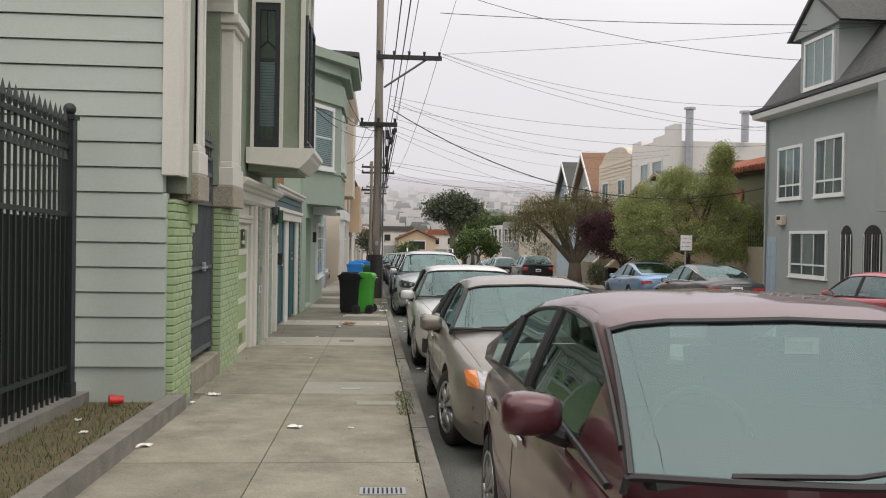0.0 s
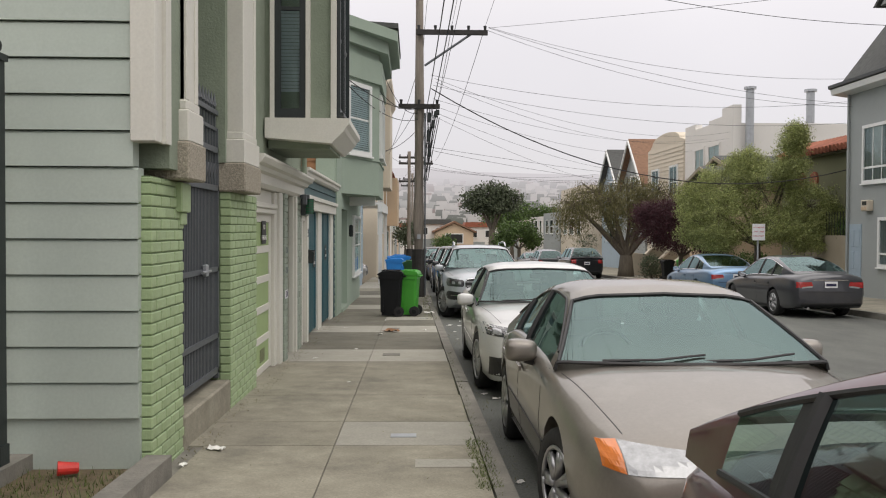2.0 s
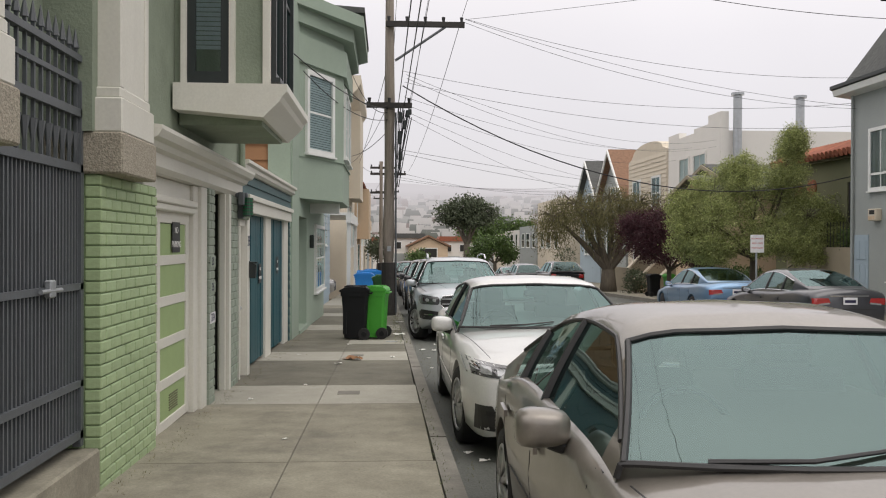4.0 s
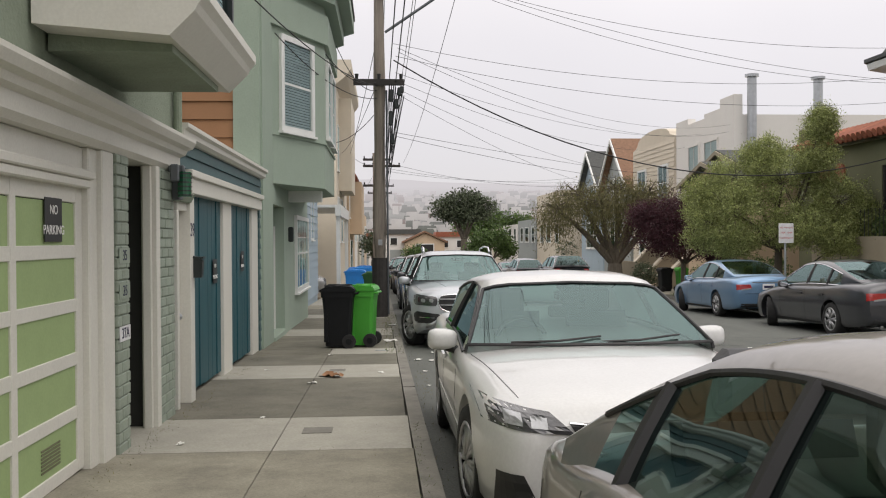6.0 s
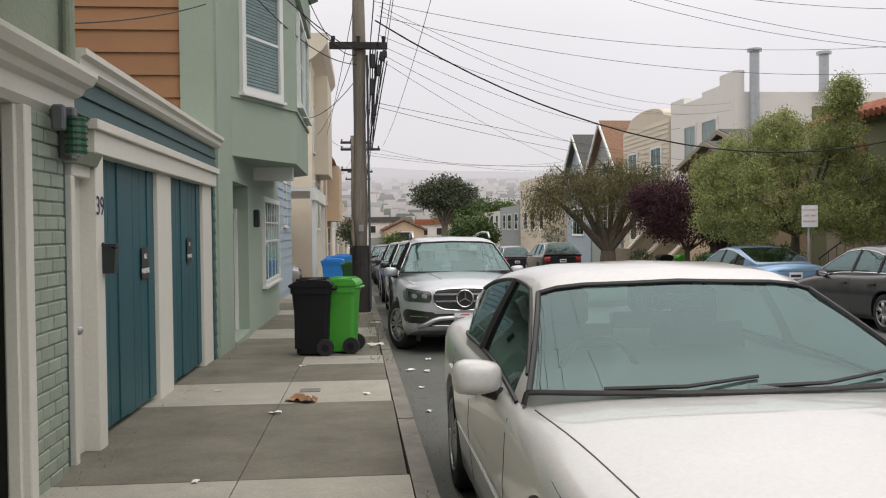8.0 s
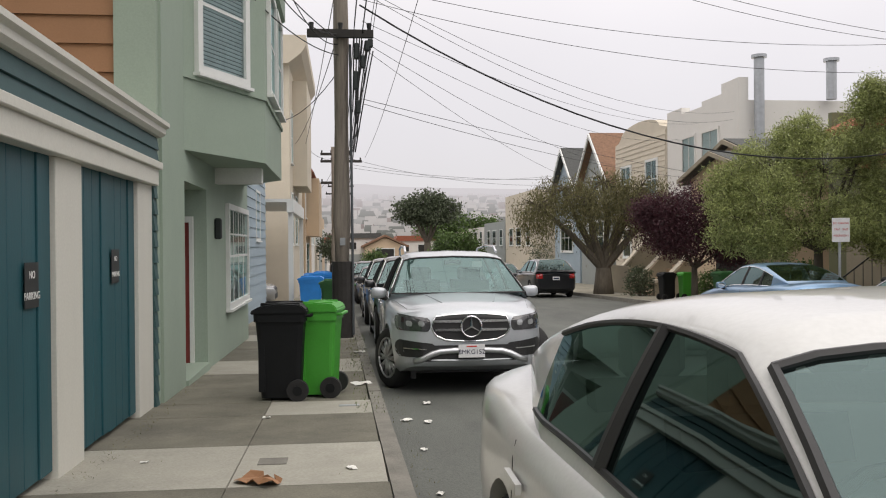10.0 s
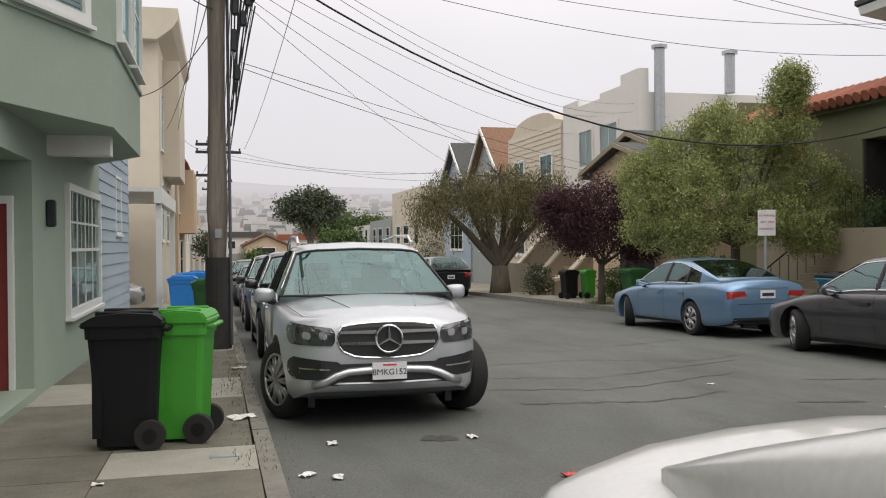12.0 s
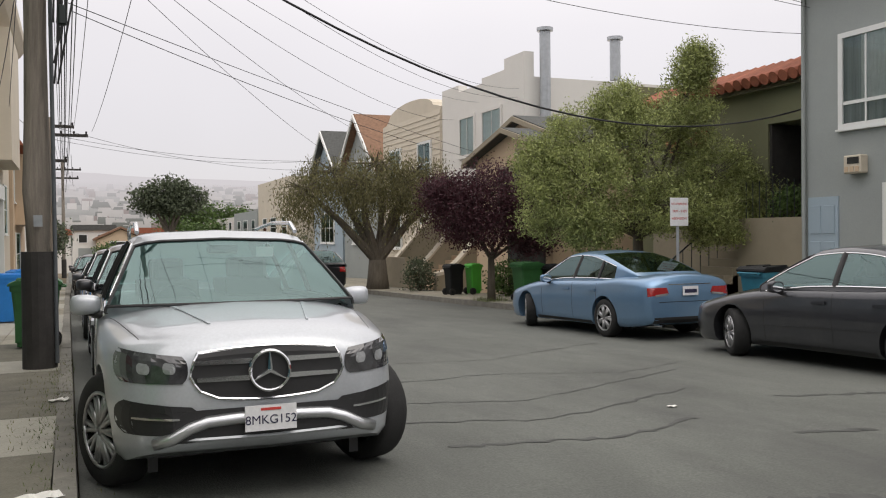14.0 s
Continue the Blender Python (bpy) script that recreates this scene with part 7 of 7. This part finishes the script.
tree("broad old pepper tree with a thick trunk and hanging foliage", 11.3, 50.0, gz(50), 0.42, 1.15, [(-2.9, 0, 3.9, 1.2, 1.2, 0.7), (-1.7, 0.3, 4.6, 1.4, 1.4, 0.7), (0, 0, 4.9, 1.6, 1.4, 0.7), (1.7, 0, 4.6, 1.4, 1.4, 0.7), (2.6, -0.3, 3.8, 1.0, 1.2, 0.7), (-0.8, -0.6, 4.1, 1.2, 1.0, 0.6), (1.0, -0.5, 4.0, 1.2, 1.0, 0.6)], LEAFW, 60, 0.12, 7, 0.16, droop=0.7, leaves=85, aspect=0.28)
tree("round-headed dark pine in the middle distance", 9.3, 110, gz(110) - 0.2, 0.45, 4.0, [(-2, 0, 7.6, 1.6, 1.6, 1.4), (0, 0, 8.4, 2.0, 2.0, 1.3), (2, 0, 7.6, 1.6, 1.6, 1.4), (0.5, -0.5, 7.0, 1.8, 1.5, 1.0), (-1, 0.4, 7.0, 1.6, 1.5, 1.0)], LEAFD, 22, 0.3, 9, 0.35, leaves=90, aspect=0.6)
tree("green street tree in the middle distance", 10.5, 92, gz(92), 0.2, 1.5, [(-1, 0, 3.0, 1.2, 1.2, 1.1), (0.6, 0, 3.4, 1.2, 1.2, 1.1), (1.4, 0, 2.4, 0.9, 1.0, 0.9), (-1.6, 0, 2.2, 0.9, 1, 0.8)], LEAFB, 22, 0.25, 11, 0.3, leaves=60, aspect=0.6)
tree("small rounded street tree in the distance", 4.8, 150, gz(140) - 0.6, 0.2, 1.2, [(0, 0, 2.6, 1.8, 1.6, 1.4)], LEAFB, 20, 0.3, 12, 0.35, leaves=120, aspect=0.6)
tree("small dark street tree on the pavement far off", -1.0, 84, gz(84), 0.15, 1.4, [(0, 0, 2.8, 1.1, 1.2, 1.2)], LEAFD, 20, 0.2, 13, 0.3, leaves=90, aspect=0.6)
tree("row of green trees beyond the far houses", 14, 130, gz(130), 0.3, 2, [(-2, 0, 6.2, 2.4, 2, 1.6), (1.5, 0, 6.6, 2.4, 2, 1.6), (5, 0, 6.4, 2.4, 2, 1.4)], LEAFB, 20, 0.35, 14, 0.4, leaves=90, aspect=0.6)


def shrub(label, x, y, z0, r, h, m, seed, n=120):
    rng = random.Random(seed)
    g = thing("shrub", (x, y, z0), label, "shrub", "front garden shrubs")
    cs = []
    bm = bmesh.new()
    for k in range(n):
        a, q, t = rng.uniform(0, 6.28), rng.uniform(0, 1) ** 0.5 * r, rng.uniform(0.05, 1)
        q *= math.sqrt(max(1 - (t - 0.35) ** 2 * 1.6, 0.1))
        e = (x + q * math.cos(a), y + q * math.sin(a), z0 + t * h)
        cs.append(e)
        if k % 6 == 0:
            tube([(x, y, z0), e], 0.015, 0.004, 4, bm)
    part("stem", bm, BARK, g)
    leaf_cloud("foliage", cs, 22, 0.09, m, g, 0.1, 0, seed, 0.5)


shrub("bright green leafy shrub behind the blue car", 12.9, 36.6, gz(36), 0.95, 1.3, LEAFB, 21)
shrub("clipped round grey-green bush by the stoop", 11.9, 47.0, gz(47), 0.6, 1.1, LEAFD, 22)
shrub("low leafy shrub beside the bins", 12.7, 41.5, gz(41), 0.7, 1.0, LEAFB, 23)
shrub("dark conifer shrub by the far garden", 13.0, 70, gz(70), 1.0, 2.6, LEAFD, 24)
shrub("low potted plants on the terrace", 14.5, 31.6, 1.25, 0.45, 0.6, LEAFB, 25, 60)

# ---- end of the street and the hill in the fog ----
for i, (x, m, top, rm) in enumerate(((-14, OFFW, 2.2, TILE), (-6.5, OFFW, 1.6, TILE), (0.2, OFFW, 2.3, SHINGLE), (9.5, OFFW, 1.8, TILE), (17, GREYH, 2.4, SHINGLE), (24, PEACH, 2.2, TILE))):
    y0 = 168
    g = plain_house("end_house", "small stucco house facing the end of the street", x, x + 6.4, y0, y0 + 10, top, m, [], 1, base=-8)
    part("roof", prism([(x - 0.4, top), (x + 6.8, top), (x + 6.4, top + 0.9), (x, top + 0.9)], "y", y0 - 0.4, y0 + 9), rm, g)
    for a, b in ((0.8, 2.2), (3.6, 5.4)):
        w = part("window", B((x + a, x + b, y0 - 0.1, y0, top - 2.0, top - 0.6)), WHITE2, g)
        part("pane", B((x + a + 0.12, x + b - 0.12, y0 - 0.12, y0 - 0.1, top - 1.9, top - 0.7)), DARK, w)
    part("garage_door", B((x + 0.8, x + 3.6, y0 - 0.1, y0, top - 5, top - 2.8)), GREYH, g)
g = thing("tan_house", (6, 160, -4), "tan gabled house facing the end of the street", "house", kind="structure")
part("wall", prism([(3.6, -8), (10.4, -8), (10.4, 0.8), (7, 2.4), (3.6, 0.8)], "y", 160, 168), PEACH, g)
part("roof", prism([(3.1, 0.7), (7, 2.5), (10.9, 0.7), (10.9, 1.0), (7, 2.85), (3.1, 1.0)], "y", 159.5, 168), SHINGLEO, g)
w = part("window", B((5.4, 8.6, 159.9, 160, -1.2, 0.6)), WHITE2, g)
part("pane", B((5.55, 8.45, 159.88, 159.9, -1.05, 0.45)), DARK, w)


def fog_glow_mat(name, color, fog, near, far, var=0.3):
    """Fog painted into distance: the surface colour mixes into a fog-coloured glow with height."""
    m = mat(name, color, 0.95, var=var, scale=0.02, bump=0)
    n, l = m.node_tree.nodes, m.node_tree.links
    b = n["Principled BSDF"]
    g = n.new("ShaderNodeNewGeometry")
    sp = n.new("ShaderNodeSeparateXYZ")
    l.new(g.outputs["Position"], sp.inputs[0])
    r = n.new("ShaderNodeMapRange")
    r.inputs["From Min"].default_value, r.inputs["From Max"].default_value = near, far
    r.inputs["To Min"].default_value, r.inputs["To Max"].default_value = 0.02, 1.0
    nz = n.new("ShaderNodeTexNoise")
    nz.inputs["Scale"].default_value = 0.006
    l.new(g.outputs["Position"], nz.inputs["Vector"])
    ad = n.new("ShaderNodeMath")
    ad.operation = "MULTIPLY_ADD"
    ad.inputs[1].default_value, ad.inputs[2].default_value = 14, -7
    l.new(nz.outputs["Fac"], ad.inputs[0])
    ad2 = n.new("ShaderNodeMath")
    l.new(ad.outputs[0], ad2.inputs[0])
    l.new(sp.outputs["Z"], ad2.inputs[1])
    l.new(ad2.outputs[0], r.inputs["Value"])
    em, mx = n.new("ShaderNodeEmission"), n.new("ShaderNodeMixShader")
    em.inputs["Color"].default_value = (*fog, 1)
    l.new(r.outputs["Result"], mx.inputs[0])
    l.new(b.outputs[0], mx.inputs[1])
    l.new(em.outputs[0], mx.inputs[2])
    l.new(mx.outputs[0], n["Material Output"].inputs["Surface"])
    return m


# emission tone of the fog painted over hill, town and woods
FOG_GLOW = (0.66, 0.625, 0.645)
HILL = fog_glow_mat("fog_painted_hillside", (0.11, 0.115, 0.1), FOG_GLOW, 0, 54, 0.5)
TOWN = fog_glow_mat("fog_painted_town", (0.45, 0.43, 0.4), FOG_GLOW, 0, 54)
TOWN2 = fog_glow_mat("fog_painted_roofs", (0.2, 0.14, 0.11), FOG_GLOW, 0, 54)
WOODS = fog_glow_mat("fog_painted_trees", (0.06, 0.075, 0.045), FOG_GLOW, 0, 54)
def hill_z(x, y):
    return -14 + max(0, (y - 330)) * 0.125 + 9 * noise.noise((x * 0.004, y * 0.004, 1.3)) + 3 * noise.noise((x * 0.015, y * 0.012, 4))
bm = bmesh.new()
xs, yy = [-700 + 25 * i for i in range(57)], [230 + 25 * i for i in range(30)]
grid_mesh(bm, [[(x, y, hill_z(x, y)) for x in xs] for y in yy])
tagged(part("backdrop", bm, HILL, smooth=True), "hillside covered in houses, fading into painted fog", "hill", kind="structure")
rng = random.Random(5)
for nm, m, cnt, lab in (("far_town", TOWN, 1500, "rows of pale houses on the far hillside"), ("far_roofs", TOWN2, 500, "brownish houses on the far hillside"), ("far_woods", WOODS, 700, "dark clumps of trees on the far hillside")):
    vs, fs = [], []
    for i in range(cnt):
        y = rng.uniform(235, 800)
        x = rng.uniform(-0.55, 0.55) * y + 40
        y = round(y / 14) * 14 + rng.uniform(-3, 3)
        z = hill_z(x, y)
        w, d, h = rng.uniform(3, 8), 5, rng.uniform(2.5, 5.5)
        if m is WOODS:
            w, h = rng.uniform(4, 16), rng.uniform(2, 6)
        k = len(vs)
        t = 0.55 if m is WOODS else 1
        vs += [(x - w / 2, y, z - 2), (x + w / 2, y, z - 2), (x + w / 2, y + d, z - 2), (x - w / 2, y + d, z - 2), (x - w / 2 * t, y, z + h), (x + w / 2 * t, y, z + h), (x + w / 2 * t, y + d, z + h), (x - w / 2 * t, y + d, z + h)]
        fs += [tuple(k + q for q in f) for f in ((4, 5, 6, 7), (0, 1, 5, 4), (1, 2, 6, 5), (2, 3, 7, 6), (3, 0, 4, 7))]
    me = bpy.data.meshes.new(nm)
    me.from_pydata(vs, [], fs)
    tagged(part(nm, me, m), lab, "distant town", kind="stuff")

# ---- litter and weeds ----
def scrap(x, y, z, r, m, label, seed, name="litter_paper"):
    rg = random.Random(seed)
    r *= 0.72
    bm = bmesh.new()
    bmesh.ops.create_grid(bm, x_segments=5, y_segments=4, size=1)
    for v in bm.verts:
        v.co = Vector((v.co.x * r + rg.uniform(-0.15, 0.15) * r, v.co.y * r * 0.6 + rg.uniform(-0.15, 0.15) * r, 0.006 + rg.uniform(0, 0.35) * r))
    bmesh.ops.solidify(bm, geom=bm.faces[:], thickness=0.002)
    bm.transform(Matrix.Translation((x, y, z)) @ pose(0, 0, 0, 0, 0, rg.uniform(0, 360)))
    o = part(name, bm, m)
    return tagged(o, label, "litter", "scraps of litter")
for i, (x, y, r) in enumerate(((-0.67, 7.32, 0.08), (-1.63, 8.99, 0.09), (-1.74, 8.52, 0.05), (-1.71, 6.59, 0.09), (-1.8, 6.6, 0.06), (-0.77, 17.52, 0.07), (-1.03, 15.36, 0.04), (-1.45, 18.8, 0.04), (0.15, 22.6, 0.16), (0.0, 18.4, 0.06), (-0.2, 7.3, 0.03), (-1.5, 14.3, 0.05), (0.2, 26.3, 0.12), (-0.9, 12.2, 0.03), (-2.4, 7.3, 0.06), (-2.2, 6.8, 0.05), (-0.75, 20.5, 0.05))):
    scrap(x, y, gz(y) + (0.06 if x < -1.9 else 0.0), r, PAPER, "crumpled scrap of white paper on the ground", i)
scrap(-0.59, 18.09, gz(18), 0.2, BROWN, "flattened brown cardboard scrap on the pavement", 77, "cardboard_scrap")
scrap(2.28, 20.43, rz(20.4), 0.085, CUP, "crushed red packet on the asphalt", 78, "red_packet")
for i, (x, y, r) in enumerate(((2.01, 21.91, 0.09), (0.85, 22.0, 0.09), (0.55, 20.97, 0.08), (0.75, 20.85, 0.08), (0.7, 12.0, 0.06), (0.6, 12.3, 0.05), (0.6, 19.6, 0.06), (0.58, 18.2, 0.05), (1.7, 19.8, 0.05), (5.5, 24, 0.06), (0.55, 8.6, 0.05), (6.2, 22, 0.06))):
    scrap(x, y, rz(y), r, PAPER, "scrap of white litter in the gutter", 40 + i)
cup = thing("red_cup", (-2.3, 8.0, gz(8) + 0.06), "red plastic cup lying on the dry soil", "cup")
bm = bmesh.new(); cyl(bm, (-2.36, 7.98, gz(8) + 0.12), (-2.25, 8.03, gz(8) + 0.11), 0.045, 0.034, 14)
part("body", bm, CUP, cup)
def tar_seam(points, w, label, seed):
    """A crack filled with tar, as a thin wavering ribbon on the asphalt."""
    rg = random.Random(seed)
    bm = bmesh.new()
    pts = []
    for a, b in zip(points, points[1:]):
        for i in range(14):
            t = i / 14
            pts.append((a[0] + (b[0] - a[0]) * t + rg.uniform(-0.05, 0.05), a[1] + (b[1] - a[1]) * t + rg.uniform(-0.05, 0.05)))
    prev = None
    for i, (x, y) in enumerate(pts):
        ww = w * rg.uniform(0.15, 0.9)
        cur_ = [bm.verts.new((x, y - ww, rz(y - ww) + 0.004)), bm.verts.new((x, y + ww, rz(y + ww) + 0.004))]
        if prev:
            bm.faces.new((prev[0], cur_[0], cur_[1], prev[1]))
        prev = cur_
    return tagged(part("tar_seam", bm, ROADTAR), label, "road repair", kind="structure")
ROADTAR = mat("road_tar", (0.068, 0.07, 0.066), 0.85, var=0.3, scale=6, bump=0.3, bump_scale=60)
for i, (pp, w) in enumerate((([(2.6, 24.6), (4.2, 24.0), (6.5, 24.9)], 0.03), ([(2.8, 25.6), (4.5, 25.0), (7.4, 26.2)], 0.022), ([(2.7, 26.6), (5.0, 26.9), (6.4, 26.2), (8.0, 26.8)], 0.02), ([(3.0, 23.4), (4.4, 23.1), (5.4, 23.5)], 0.05), ([(3.2, 28.6), (5.6, 28.2), (8.2, 29.4)], 0.02), ([(4.0, 21.2), (4.8, 21.0)], 0.09), ([(5.6, 22.6), (6.3, 22.4)], 0.07), ([(3.5, 31.5), (7.9, 31.0)], 0.02), ([(6.8, 24.0), (8.0, 23.6)], 0.06))):
    tar_seam(pp, w, "dark tar-filled crack in the asphalt", i)
bm = bmesh.new()
rg = random.Random(4)
bm.faces.new([bm.verts.new((1.75 + 0.17 * rg.uniform(0.5, 1.2) * math.cos(a), 21.95 + 0.14 * rg.uniform(0.5, 1.2) * math.sin(a), rz(21.95) + 0.006)) for a in [2 * math.pi * i / 22 for i in range(22)]])
ol = tagged(part("oil_stain", bm, ROADTAR), "dark wet oil spot on the asphalt", "stain", kind="structure")


def weeds(name, label, area, n, h, seed, m=GRASS, base=None):
    rg = np.random.default_rng(seed)
    vs, fs = [], []
    x0, x1, y0, y1 = area
    for i in range(n):
        x, y = rg.uniform(x0, x1), rg.uniform(y0, y1)
        z = gz(y) + (base or 0)
        a, hh, l = rg.uniform(0, 6.28), h * rg.uniform(0.3, 1.2), rg.uniform(0.01, 0.05)
        k = len(vs)
        vs += [(x - 0.004 * math.sin(a), y + 0.004 * math.cos(a), z - 0.005), (x + 0.004 * math.sin(a), y - 0.004 * math.cos(a), z - 0.005), (x + l * math.cos(a), y + l * math.sin(a), z + hh)]
        fs.append((k, k + 1, k + 2))
    me = bpy.data.meshes.new(name)
    me.from_pydata(vs, [], fs)
    return tagged(part(name, me, m), label, "weeds", kind="stuff")


weeds("weeds", "green weeds in the kerb joint", (0.2, 0.36, 7.9, 9.3), 900, 0.022, 1)
weeds("weeds", "sparse weeds along the kerb joint", (0.26, 0.34, 5.5, 15), 500, 0.018, 2)
weeds("weeds", "dry weeds round the bins and pole", (0.05, 0.34, 20.6, 30), 700, 0.03, 3)
weeds("weeds", "dry grass and clover on the planting strip", (-2.6, -1.9, 3.5, 8.1), 3000, 0.05, 4, GRASS, 0.06)
weeds("weeds", "weeds round the plum tree's foot", (10.6, 11.4, 38.6, 39.8), 500, 0.15, 5)
weeds("dry_leaves", "dry leaf litter in the gutter", (0.42, 0.6, 5, 28), 500, 0.02, 6, LEAFW, -0.15)
weeds("dry_leaves", "dirt and dry leaves along the foot of the walls", (-1.85, -1.68, 8.6, 24), 900, 0.014, 8, LEAFW, 0.0)
weeds("dry_leaves", "scattered leaf bits on the pavement", (-1.8, 0.2, 5, 24), 260, 0.01, 9, LEAFW, 0.0)
weeds("dry_leaves", "leaf litter round the pole's foot", (-0.2, 0.28, 24, 31), 500, 0.03, 10, LEAFW, 0.0)
